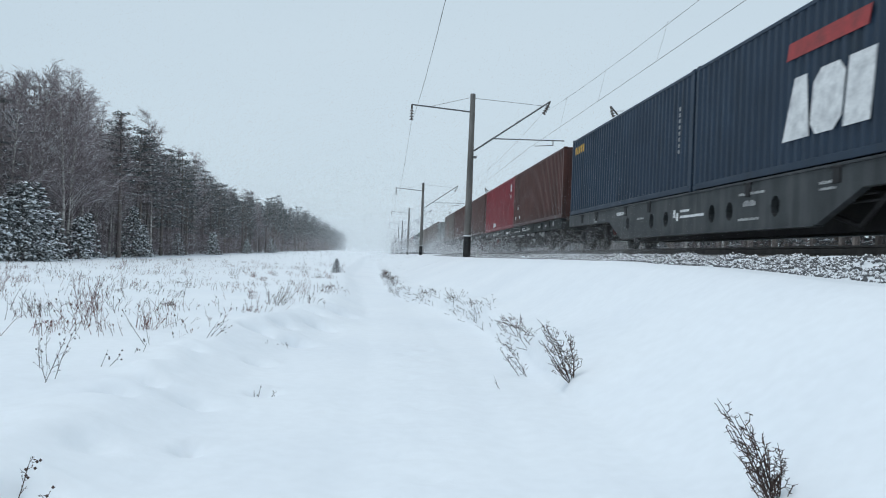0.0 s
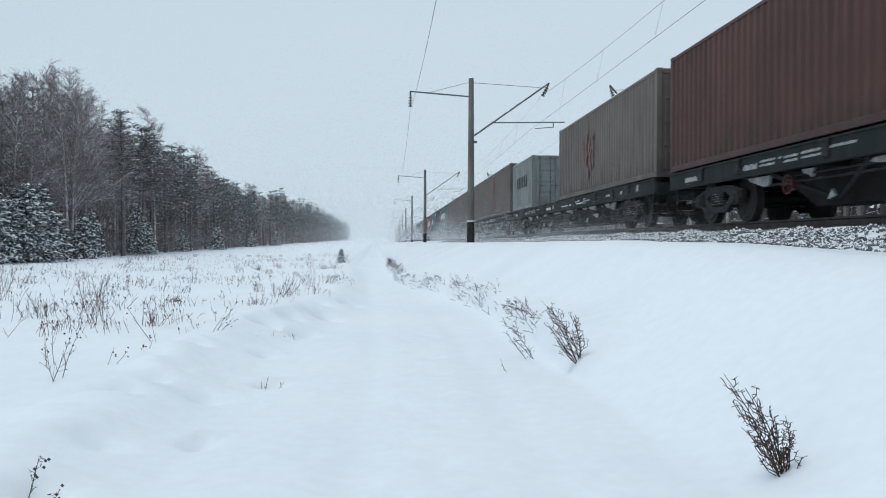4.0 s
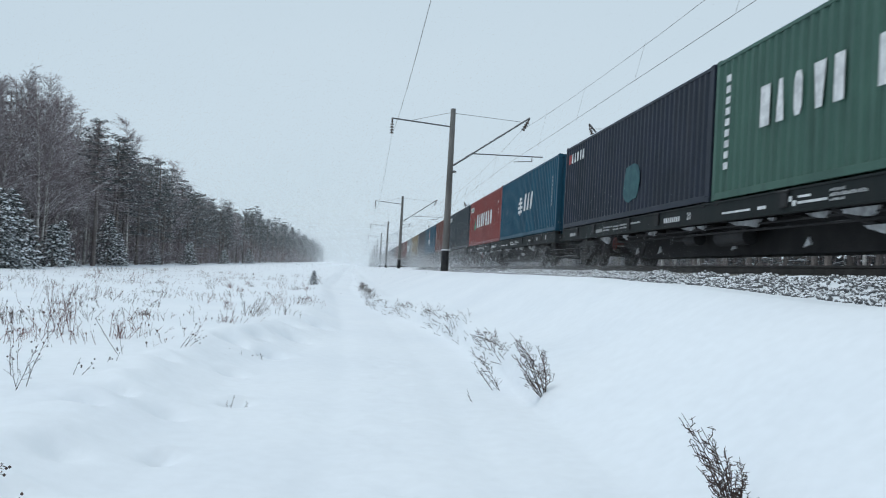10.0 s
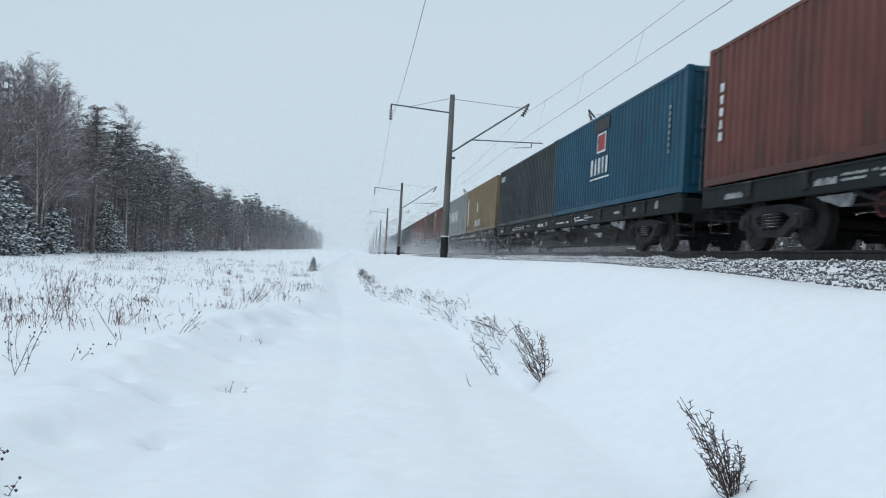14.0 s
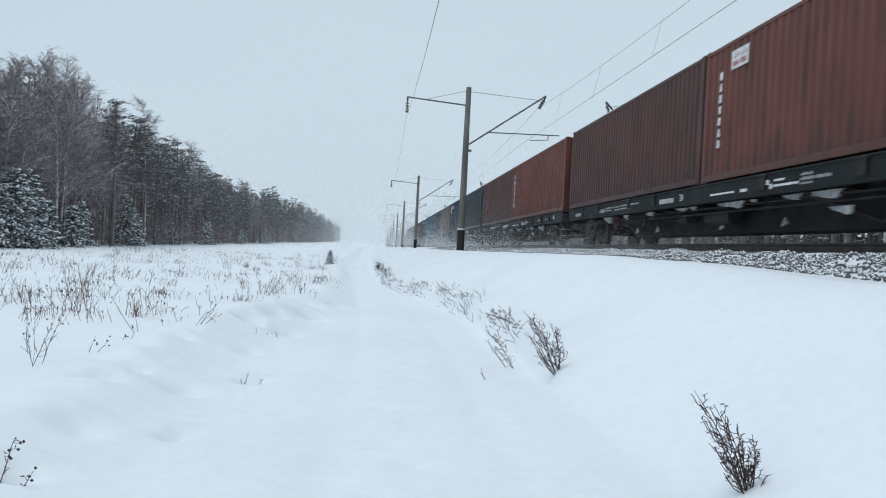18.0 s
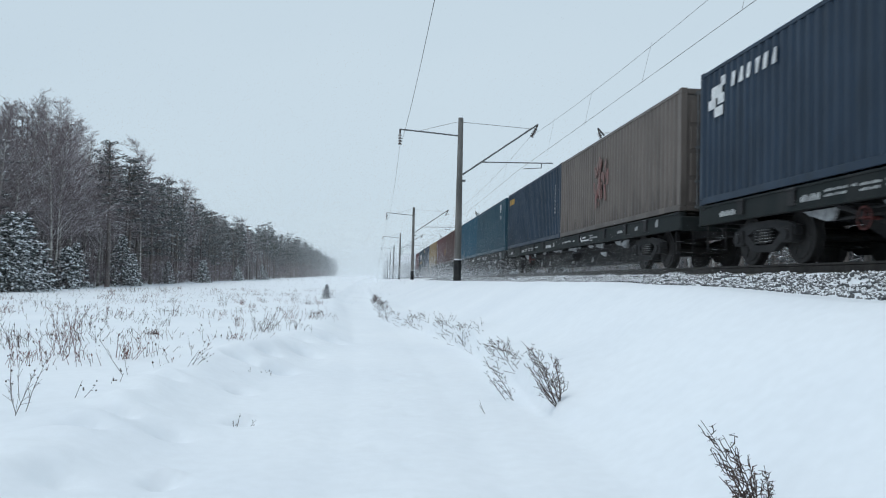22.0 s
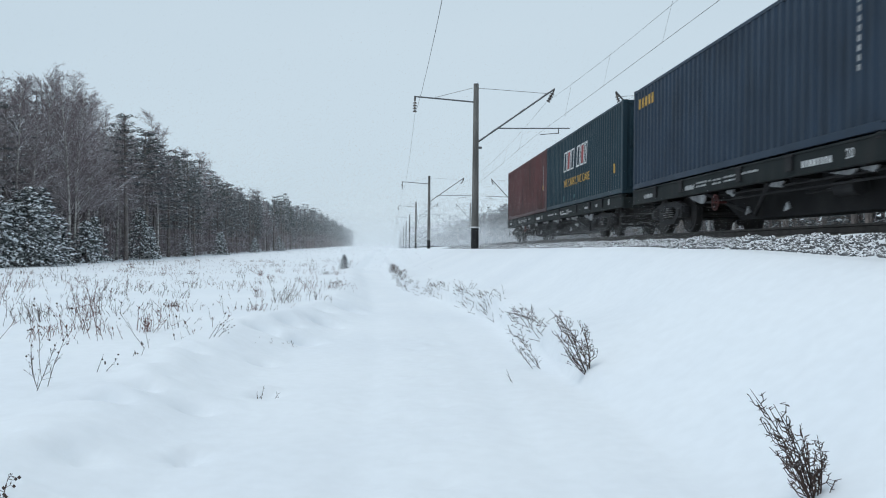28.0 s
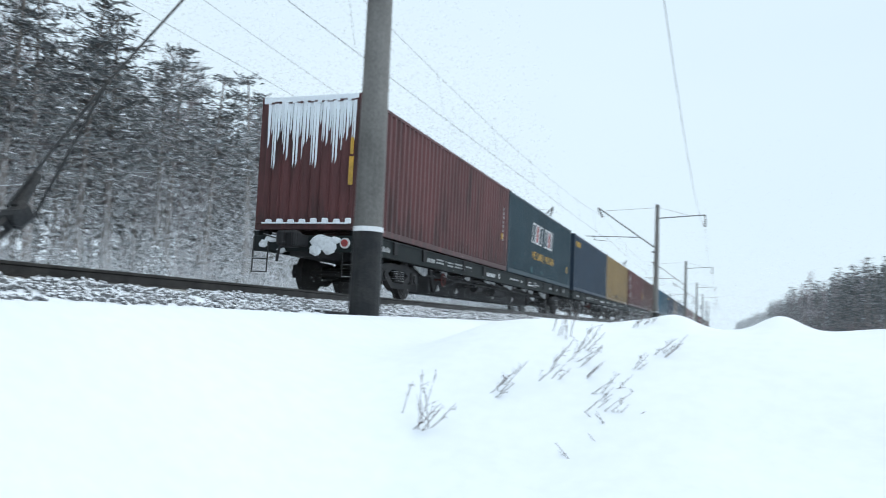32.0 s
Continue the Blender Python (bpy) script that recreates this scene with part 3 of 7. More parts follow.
def mast(at, side=1, feeder=True, reach=1.0, label="tall tapered concrete mast with a black tarred foot and white ring"):
    """A catenary mast. side 1: its bracket reaches over a track in +x."""
    m = tagged(new("catenary_mast"), label, "catenary mast", "catenary masts")
    m.matrix_basis = at
    s = side * reach
    bm = BM()
    rod(bm, (0, 0, 1.15), (0.0, 0, 9.36), 0.205, 0.145, sides=16)
    part("shaft", bm, MAST_CONCRETE, m, smooth=False)
    bm = BM()
    rod(bm, (0, 0, -1.2), (0, 0, 1.18), 0.228, 0.212, sides=16)
    part("tarred_foot", bm, BITUMEN, m, "black bitumen-coated foot")
    bm = BM()
    rod(bm, (0, 0, 1.18), (0, 0, 1.25), 0.214, 0.213, sides=16)
    part("ring", bm, WHITE_PAINT, m, "white painted ring")
    bm = BM()
    rod(bm, (0, 0, 9.36), (0, 0, 9.44), 0.15, 0.1, sides=12)
    part("snow_cap", bm, SNOW, m, "cap of snow")
    # bracket over the track
    bm = BM()
    rod(bm, (0.17 * s, 0, 6.10), (4.5 * s, 0, 9.18), 0.055, sides=6)
    part("bracket", bm, GALV, m)
    bm = BM()
    rod(bm, (0.1 * s, 0, 9.12), (4.05 * s, 0, 8.90), 0.018, sides=5)
    part("tie_rod", bm, GALV, m)
    bm = BM()
    rod(bm, (1.25 * s, 0, 6.86), (5.4 * s, 0, 6.94), 0.04, sides=6)
    rod(bm, (1.25 * s, 0, 6.86), (1.1 * s, 0, 6.78), 0.05, sides=6)
    rod(bm, (4.75 * s, 0, 6.92), (4.75 * s, 0, 6.62), 0.03, sides=5)
    part("registration_arm", bm, GALV, m)
    bm = BM()
    rod(bm, (4.75 * s, 0, 6.64), (3.7 * s, 0, 6.55), 0.022, sides=5)
    part("steady_arm", bm, WIRE, m)
    bm = BM()
    rod(bm, (4.48 * s, 0, 9.16), (4.42 * s, 0, 8.98), 0.05, sides=6)
    insulator(bm, (4.42 * s, 0, 8.98), (4.12 * s, -0.05, 8.42))
    part("insulator", bm, PORCELAIN, m, "string of brown glazed discs")
    bm = BM()
    box(bm, 0.12 * s, -0.12, 5.68, 0.34 * s, 0.12, 5.80, 0.01)
    part("clamp", bm, GALV, m)
    if feeder:
        bm = BM()
        rod(bm, (-0.1 * s, 0, 8.33), (-3.5 * s, 0, 8.58), 0.05, sides=6)
        part("feeder_arm", bm, GALV, m)
        bm = BM()
        rod(bm, (-0.1 * s, 0, 9.15), (-2.4 * s, 0, 8.52), 0.016, sides=5)
        part("feeder_tie", bm, GALV, m)
        bm = BM()
        rod(bm, (-3.47 * s, 0, 8.56), (-3.47 * s, 0, 8.32), 0.06, sides=6)
        insulator(bm, (-3.47 * s, 0, 8.32), (-3.47 * s, 0, 7.68))
        part("insulator", bm, PORCELAIN, m, "string of brown glazed discs")
    return m


Y_B0, SOUTH_STEP = -10.35, 52.2
first = mast(pose(X_MAST, Y_MAST, 1.5))
mast_ys = [Y_B0 - SOUTH_STEP * k for k in range(6, -1, -1)] + [Y_MAST + MAST_STEP * k for k in range(10)]
for y in mast_ys:
    if y != Y_MAST:
        copy_thing(first, pose(X_MAST, y, 1.5, 0, 0, random.uniform(-1, 1)))
second = mast(pose(X_MAST2, Y_MAST, 1.42), side=-1, reach=0.66, label="concrete mast of the far track, tarred black at its foot")
ys2 = [-10.55 - SOUTH_STEP * k for k in range(5, -1, -1)] + [Y_MAST + MAST_STEP * k for k in range(7)]
for y in ys2:
    if y != Y_MAST:
        copy_thing(second, pose(X_MAST2, y, 1.42 if y > 0 else 1.6, 0, 0, random.uniform(-1, 1)))


def wire(name, pts, r, label, category="overhead wire"):
    bm = BM()
    for a, b in zip(pts, pts[1:]):
        rod(bm, a, b, r, sides=4, caps=False)
    return tagged(part(name, bm, WIRE), label, category, "overhead line", "structure")


def span_points(x, z_hang, sag, ys, n=10, zig=0.0):
    pts = []
    for j, (a, b) in enumerate(zip(ys, ys[1:])):
        for k in range(n):
            u = k / n
            xx = x + zig * ((-1) ** j) * (1 - 2 * u)
            pts.append((xx, a + (b - a) * u, z_hang - sag * 4 * u * (1 - u)))
    return pts + [(x, ys[-1], z_hang)]


wire("messenger_wire", span_points(X_MAST + 4.05, 9.92, 0.75, mast_ys), 0.0075, "sagging steel messenger wire over the near track")
wire("contact_wire", span_points(X_TRACK, 7.92, 0.05, mast_ys, zig=0.25), 0.0085, "copper contact wire over the near track")
wire("feeder_wire", span_points(X_MAST - 3.47, 9.05, 1.3, mast_ys), 0.0075, "feeder wire on the road side of the masts")
wire("messenger_wire", span_points(X_MAST2 - 2.75, 9.92, 0.75, ys2), 0.006, "sagging messenger wire over the far track")
wire("contact_wire", span_points(X_TRACK2, 8.05, 0.05, ys2, zig=0.3), 0.006, "contact wire over the far track")
bm = BM()
for a, b in zip(mast_ys, mast_ys[1:]):
    for k in range(1, 8):
        u = k / 8
        y = a + (b - a) * u
        zt = 9.92 - 0.75 * 4 * u * (1 - u)
        rod(bm, (X_MAST + 4.05 + (X_TRACK - X_MAST - 4.05) * 0.3, y, zt), (X_TRACK, y, 7.9), 0.004, sides=3, caps=False)
tagged(part("droppers", bm, WIRE), "thin hangers between messenger and contact wire", "overhead wire", "overhead line", "structure")

# the guy of the mast by the road, with its anchor, and a marker post in the snow
bm = BM()
box(bm, -0.22, -0.25, -0.3, 0.22, 0.25, 0.035, 0.02)
slab = tagged(part("foundation_slab", bm, BITUMEN, at=pose(X_MAST + 0.46, Y_B0 + 0.1, 1.52, 0, -4, 8)), "black tarred slab half buried at the mast's foot", "slab")


def guy_anchor():
    g = tagged(new("guy_anchor"), "dark steel guy anchor with cast tensioner and stay wires", "guy anchor")
    g.location = (4.43, -3.5, 1.51)
    grip, eye, top = Vector((0, -0.70, 0.57)), Vector((0.02, -1.42, 1.70)), Vector((X_MAST - 4.43, Y_B0 + 3.5 + 0.12, 7.9))
    d = grip.normalized()
    across = Vector((0, d.z, -d.y)) * 0.034
    for k in range(2):
        bm = BM()
        rod(bm, across * (-1) ** k - d * 0.3, grip + across * (-1) ** k, 0.021, sides=4)
        part("anchor_bar", bm, BITUMEN, g, "black steel anchor bar")
    for k in range(8):
        c = d * (0.05 + 0.105 * k)
        bm = BM()
        rod(bm, c - across, c + across, 0.026, sides=6)
        part("rung", bm, BITUMEN, g)
    bm = BM()
    box(bm, -0.09, -0.05, -0.03, 0.09, 0.13, 0.012, 0.01)
    part("foot_plate", bm, STEEL_DARK, g)
    bm = BM()
    turn = Matrix.Translation(grip) @ d.to_track_quat("Z", "Y").to_matrix().to_4x4()
    box(bm, -0.06, -0.075, -0.09, 0.06, 0.075, 0.09, 0.03, turn)
    rod(bm, grip + Vector((-0.07, 0.05, -0.02)), grip + Vector((0.07, 0.05, -0.02)), 0.06, sides=9)
    part("tensioner", bm, BITUMEN, g, "lumpy cast tensioner block")
    bm = BM()
    rod(bm, grip + Vector((0, 0.02, 0.05)), grip + Vector((0, -0.13, 0.30)), 0.045, 0.03, sides=8)
    part("stay_sleeve", bm, STEEL_DARK, g, "dark steel sleeve")
    for o in (Vector((0, 0.10, 0.05)), Vector((0, -0.10, -0.03))):
        bm = BM()
        rod(bm, grip + o, eye, 0.013, sides=5)
        part("stay_loop", bm, BITUMEN, g)
    bm = BM()
    rod(bm, eye, top, 0.012, sides=5)
    part("stay_wire", bm, BITUMEN, g)
    bm = BM()
    bmesh.ops.create_icosphere(bm, subdivisions=1, radius=0.03, matrix=Matrix.Translation(eye))
    part("thimble", bm, WIRE, g)
    return g


guy_anchor()


def marker_post():
    p = tagged(new("marker_post"), "squat white concrete marker post with black marks, drifted in", "marker post")
    p.location = (4.215, -2.062, 1.39)
    bm = BM()
    prism(bm, [(-0.075, -0.5), (0.075, -0.5), (0.075, 0.36), (0.045, 0.40), (-0.045, 0.40), (-0.075, 0.36)], "x", -0.07, 0.07)
    bmesh.ops.bevel(bm, geom=bm.edges[:], offset=0.008, segments=1, affect="EDGES")
    part("post", bm, WHITE_PAINT, p)
    for k, (z0, z1) in enumerate(((0.24, 0.29), (0.13, 0.20))):
        bm = BM()
        box(bm, -0.05, 0.0755, z0, 0.03, 0.079, z1)
        part("mark", bm, MARK_BLACK, p, "faded black mark")
    bm = BM()
    box(bm, -0.07, -0.06, 0.395, 0.07, 0.06, 0.425, 0.012)
    part("snow_cap", bm, SNOW, p)


marker_post()

# ---- the train: containers on long flat wagons ----
HW = 1.219


def corrugated(length, z0, z1, pitch, depth, y0):
    """Outline of a trapezoid-corrugated sheet along y: points (offset inwards, y)."""
    pts, y, n = [], y0, max(1, round(length / pitch))
    p = length / n
    for k in range(n):
        a = y0 + k * p
        pts += [(0, a), (0, a + p * 0.26), (depth, a + p * 0.5), (depth, a + p * 0.76)]
    pts.append((0, y0 + length))
    return pts


def sheet(pts, z0, z1, flip=False):
    v = [(o, y, z) for z in (z0, z1) for o, y in pts]
    n = len(pts)
    f = [(i, i + 1, n + i + 1, n + i) for i in range(n - 1)]
    if not flip:
        f = [q[::-1] for q in f]
    return v, f


CACHE = {}


def container_meshes(L, H):
    """The shared meshes of one size of container: name, mesh, place."""
    if (L, H) in CACHE:
        return CACHE[L, H]
    h = L / 2
    out = []
    pts = corrugated(L - 0.30, 0.17, H - 0.09, 0.285, 0.042, -h + 0.15)
    for s in (-1, 1):
        v, f = sheet(pts, 0.155, H - 0.085, flip=(s > 0))
        v = [(s * (HW - 0.012 - o), y, z) for o, y, z in v]
        out.append(("side_panel", raw_mesh("side_panel", v, f), None))
        bm = BM()
        box(bm, s * (HW - 0.06), -h + 0.16, 0.02, s * HW, h - 0.16, 0.16, 0.008)
        out.append(("bottom_rail", mesh_of("bottom_rail", bm), None))
        bm = BM()
        box(bm, s * (HW - 0.06), -h + 0.16, H - 0.095, s * (HW - 0.004), h - 0.16, H - 0.025, 0.008)
        out.append(("top_rail", mesh_of("top_rail", bm), None))
        for e in (-1, 1):
            bm = BM()
            box(bm, s * (HW - 0.16), e * (h - 0.15), 0.118, s * (HW - 0.002), e * h, H - 0.118, 0.012)
            out.append(("corner_post", mesh_of("corner_post", bm), None))
            for z in (0, H - 0.118):
                bm = BM()
                box(bm, s * (HW - 0.162), e * (h - 0.178), z, s * HW, e * h, z + 0.118, 0.01)
                # the hole of the casting, as a sunk dark oval rim
                rod(bm, (s * (HW - 0.02), e * (h - 0.09), z + 0.06), (s * (HW + 0.002), e * (h - 0.09), z + 0.06), 0.03, sides=8)
                out.append(("corner_casting", mesh_of("corner_casting", bm), None))
    # roof, of shallow corrugated sheet
    pts = corrugated(L - 0.30, 0, 0, 0.42, 0.02, -h + 0.15)
    v = [(x, y, H - 0.03 - o) for x in (-HW + 0.05, HW - 0.05) for o, y in pts]
    n = len(pts)
    f = [(i, i + 1, n + i + 1, n + i)[::-1] for i in range(n - 1)]
    out.append(("roof", raw_mesh("roof", v, f), None))
    # underframe with cross members
    bm = BM()
    for k in range(int(L / 0.6)):
        y = -h + 0.4 + k * 0.6
        box(bm, -HW + 0.06, y - 0.03, 0.04, HW - 0.06, y + 0.03, 0.15)
    out.append(("floor_frame", mesh_of("floor_frame", bm), None))
    CACHE[L, H] = out
    return out


def blank_end(L, H, e):
    key = ("blank", L, H, e)
    if key not in CACHE:
        h = L / 2
        pts = corrugated(2 * HW - 0.32, 0, 0, 0.24, 0.042, -HW + 0.16)
        v, f = sheet(pts, 0.14, H - 0.14, flip=(e > 0))
        v = [(y, e * (h - 0.02 - o), z) for o, y, z in v]
        a = raw_mesh("end_panel", v, [q[::-1] for q in f])
        bm = BM()
        box(bm, -HW + 0.165, e * (h - 0.12), 0.01, HW - 0.165, e * (h - 0.004), 0.145, 0.01)
        b = mesh_of("end_sill", bm)
        bm = BM()
        box(bm, -HW + 0.165, e * (h - 0.12), H - 0.145, HW - 0.165, e * (h - 0.004), H - 0.02, 0.01)
        CACHE[key] = [("end_panel", a), ("end_sill", b), ("end_header", mesh_of("end_header", bm))]
    return CACHE[key]


def door_end(L, H, e):
    key = ("door", L, H, e)
    if key not in CACHE:
        h = L / 2
        out = []
        for s in (-1, 1):
            bm = BM()
            x0, x1 = s * 0.012, s * (HW - 0.165)
            box(bm, x0, e * (h - 0.06), 0.15, x1, e * (h - 0.03), H - 0.15)
            for k in range(4):     # pressed ribs
                z0 = 0.22 + k * (H - 0.42) / 4
                box(bm, x0 + s * 0.08, e * (h - 0.03), z0, x1 - s * 0.08, e * (h - 0.004), z0 + (H - 0.42) / 4 - 0.1, 0.012)
            out.append(("door", mesh_of("door", bm)))
            for x in (0.28, 0.82):
                bm = BM()
                rod(bm, (s * x, e * (h + 0.02), 0.06), (s * x, e * (h + 0.02), H - 0.06), 0.017, sides=6)
                for z in (0.1, 0.7, 1.5, H - 0.12):
                    box(bm, s * x - 0.05, e * (h - 0.01), z - 0.03, s * x + 0.05, e * (h + 0.035), z + 0.03)
                box(bm, s * x - 0.02, e * (h + 0.015), 1.08, s * (x - 0.26), e * (h + 0.04), 1.12)
                out.append(("lock_rod", mesh_of("lock_rod", bm)))
        bm = BM()
        box(bm, -HW + 0.165, e * (h - 0.12), 0.01, HW - 0.165, e * (h - 0.004), 0.145, 0.01)
        out.append(("end_sill", mesh_of("end_sill", bm)))
        bm = BM()
        box(bm, -HW + 0.165, e * (h - 0.12), H - 0.145, HW - 0.165, e * (h - 0.004), H - 0.02, 0.01)
        out.append(("end_header", mesh_of("end_header", bm)))
        CACHE[key] = out
    return CACHE[key]


def text_mesh(words, size):
    """Words in the built-in font as a thin plate, reading along -y on a face that looks to -x; its corner at the lower left."""
    cu = bpy.data.curves.new("words", "FONT")
    cu.body, cu.size, cu.extrude, cu.resolution_u = words, size, 0.002, 2
    ob = bpy.data.objects.new("words", cu)
    scene.collection.objects.link(ob)
    bpy.context.view_layer.update()
    me = bpy.data.meshes.new_from_object(ob.evaluated_get(bpy.context.evaluated_depsgraph_get()))
    bpy.data.objects.remove(ob)
    me.materials.clear()
    me.transform(Matrix(((0, 0, -1, 0), (-1, 0, 0, 0), (0, 1, 0, 0), (0, 0, 0, 1))))
    return me


FACE = -HW - 0.004    # just proud of the near face


def plates(rects, lean=0.0):
    """Thin painted plates on the near face. rects: u from the rear end, v over the floor, width, height."""
    bm = BM()
    for u, v, w, h in rects:
        p = [(-u, v), (-u - w, v), (-u - w - lean * h, v + h), (-u - lean * h, v + h)]
        lo = [bm.verts.new((FACE, y, z)) for y, z in p]
        hi = [bm.verts.new((FACE + 0.012, y, z)) for y, z in p]
        bm.faces.new(lo)
        for i in range(4):
            bm.faces.new((lo[i], lo[(i + 1) % 4], hi[(i + 1) % 4], hi[i]))
    bmesh.ops.recalc_face_normals(bm, faces=bm.faces[:])
    return bm


def blot(u, v, w, h, seed):
    """A hand-rolled patch of paint with a wavering edge."""
    r = random.Random(seed)
    pts = []
    for k in range(14):
        a = k * math.tau / 14
        p = (abs(math.cos(a)) ** 3.2 + abs(math.sin(a)) ** 3.2) ** (-1 / 3.2) * r.uniform(0.86, 1.06)
        pts.append((-u - w / 2 - p * w / 2 * math.cos(a), v + h / 2 + p * h / 2 * math.sin(a)))
    return prism(BM(), pts, "x", FACE, FACE + 0.012)


def letter_block(q, k, lean=0.0):
    """One plain bold shape of a painted name: a slab, a tapered block or one with cut corners, in turn."""
    u, v, w, h = q
    kind = k % 4
    if kind == 0 or w > 2 * h:
        return plates([q], lean)
    if kind == 1:
        pts = [(0, 0), (1, 0), (0.72, 1), (0.28, 1)]
    elif kind == 2:
        pts = [(0, 0.18), (0.22, 0), (0.78, 0), (1, 0.18), (1, 0.82), (0.78, 1), (0.22, 1), (0, 0.82)]
    else:
        pts = [(0.25, 0), (0.75, 0), (1, 1), (0, 1)]
    return prism(BM(), [(-u - w * a - lean * h * b, v + h * b) for a, b in pts], "x", FACE, FACE + 0.012)


def letter_shapes(u, v, w, h, n, gap=0.3, stroke=0.0, seed=0):
    """A row of plain blocks, one for each letter of a name."""
    r = random.Random(seed)
    cw = w / n
    return [(u + k * cw, v, cw * (1 - gap) * r.uniform(0.75, 1.05), h) for k in range(n)]


def container(paint, s, L=12.192, H=2.896, doors=-1, label="", frost=False):
    """A shipping container; s: its middle along the train."""
    c = tagged(new("shipping_container"), label, "shipping container", "containers on the train")
    c.matrix_basis = pose(X_TRACK, s, FLOOR)
    m = PAINT[paint]
    for name, me, _ in container_meshes(L, H):
        placed(name, me, c, material=m)
    for name, me in door_end(L, H, doors) + blank_end(L, H, -doors):
        placed(name, me, c, material=GALV if name == "lock_rod" else m)
    bm = BM()
    box(bm, -HW + 0.03, -L / 2 + 0.06, H - 0.028, HW - 0.03, L / 2 - 0.06, H + 0.02, 0.018)
    part("snow_layer", bm, SNOW, c, "thin snow on the roof")
    c["half"] = L / 2
    MOVING.append((c, s))
    return c


SPLIT = {"lettering": "letter", "patch": "patch", "emblem": "emblem_patch", "label_marks": "label_mark"}


def mark(c, rects, material, label, lean=0.0, name="lettering"):
    """Painted marks on the near face: each letter or patch a part; tiny ones stay joined."""
    rects = [(u - c["half"], v, w, h) for u, v, w, h in rects]
    if name == "lettering":
        return [part("letter", letter_block((u + 0.08 * w, v, 0.78 * w, h), k, lean), material, c, label) for k, (u, v, w, h) in enumerate(rects)][0]
    if name == "patch":
        return [part("patch", blot(*q, 7 * k + int(10 * q[0])), material, c, label) for k, q in enumerate(rects)][0]
    if name in SPLIT:
        return [part(SPLIT[name], plates([q], lean), material, c, label) for q in rects][0]
    ob = part(name, plates(rects, lean), material, c, label)
    if len(rects) > 1:
        ob["kind"] = "stuff"
    return ob


MOVING = []


def serials(c, u, colour=None):
    """The small upright column of marks near an end."""
    mark(c, [(u, 1.0 + 0.15 * k, 0.07, 0.09) for k in range(8)], colour or MARK_DUSTY, "column of small unreadable marks", name="serial_column")


def emblem(c, u, v, r):
    """A worn red emblem, flaked to uneven upright licks of paint."""
    rr = random.Random(int(u * 100 + r * 10))
    rects = []
    for k in range(34):
        a = rr.uniform(0, math.tau)
        d = r * 0.85 * math.sqrt(rr.random())
        w, h = rr.uniform(0.06, 0.2), rr.uniform(0.12, 0.5)
        rects.append((u + d * math.cos(a) - w / 2, v + 0.95 * d * math.sin(a) - h / 2, w, h))
    for k, (a, b, w, h) in enumerate(rects):
        part("emblem_patch", plates([(a - c["half"], b, w, h)], rr.uniform(-0.3, 0.3)), FADED_RED, c, "faded, flaking red emblem", at=pose(-0.0014 * k, 0, 0))


# the consist, from the rear end forward: place along the train of the joint between each wagon's two containers
def pair(joint, rear, front, gap=0.12, lr="", lf=""):
    a = container(rear, joint + gap / 2 + 6.096, label=lr)
    b = container(front, joint - gap / 2 - 6.096, label=lf)
    return a, b


PITCH = 25.62        # from wagon to wagon
JOINT = [479.80 - PITCH * k for k in range(18)] + [18.25]

a, b = pair(JOINT[0], "maroon", "petrol", lr="maroon corrugated container at the train's tail, rear wall streaked with snow", lf="dark teal container with outlined name and orange slogan")
LAST = a
serials(a, 11.5)
mark(a, [(11.35, 1.05, 0.16, 0.2)], MARK_YELLOW, "yellow warning mark", name="warning_mark")
WAN = b
for k, u in enumerate((3.65, 4.3, 4.95, 5.95, 6.6, 7.25)):
    u -= b["half"]
    red, w = k in (1, 4), 0.3 if k == 5 else 0.5
    frame_rects = [(u, 1.42, 0.07, 0.8), (u + w - 0.07, 1.42, 0.07, 0.8), (u + 0.07, 1.42, w - 0.14, 0.06), (u + 0.07 + 0.145, 2.16, w - 0.14, 0.06)]
    ltr = part("letter", plates(frame_rects, 0.2), MARK_WHITE, b, "white outlined letter shape")
    if red:
        part("letter_fill", plates([(u + 0.085, 1.5, w - 0.17, 0.64)], 0.2), MARK_RED, ltr, "red fill")
placed("slogan", text_mesh("WE CARRY, WE CARE", 0.44), b, "orange slogan lettering", pose(FACE, 6.096 - 3.75, 0.79), MARK_YELLOW)
mark(b, [(0.9, 0.35, 0.1, 0.06), (2.0, 0.35, 0.12, 0.06), (2.0, 0.75, 0.12, 0.04), (3.6, 0.22, 0.3, 0.24), (5.5, 0.25, 0.25, 0.16)], MARK_TEAL, "small pale patches", name="patch")
mark(b, [(11.2, 0.7, 0.14, 0.3)], MARK_YELLOW, "yellow warning mark", name="warning_mark")

a, b = pair(JOINT[1], "navy", "yellow", lr="navy blue corrugated container with small yellow name", lf="dull yellow corrugated container with stains")
mark(a, letter_shapes(0.5, 2.28, 1.4, 0.28, 5, seed=5, stroke=0.3), MARK_YELLOW, "small yellow name shapes")
serials(a, 11.4)
mark(b, [(4.8, 0.22, 0.9, 0.3)], RUST, "rust-brown repair patch", name="patch")

a, b = pair(JOINT[2], "maroon", "brown", lr="maroon container with three big white letters in a column", lf="brown-red corrugated steel container, weathered")
mark(a, [(0.78, 2.02, 0.3, 0.42), (0.78, 1.36, 0.3, 0.42), (0.78, 0.7, 0.3, 0.42)], MARK_WHITE, "white letter block")
mark(a, [(11.3, 0.9, 0.3, 0.6)], MARK_YELLOW, "yellow warning plate", name="warning_mark")
serials(b, 0.6)

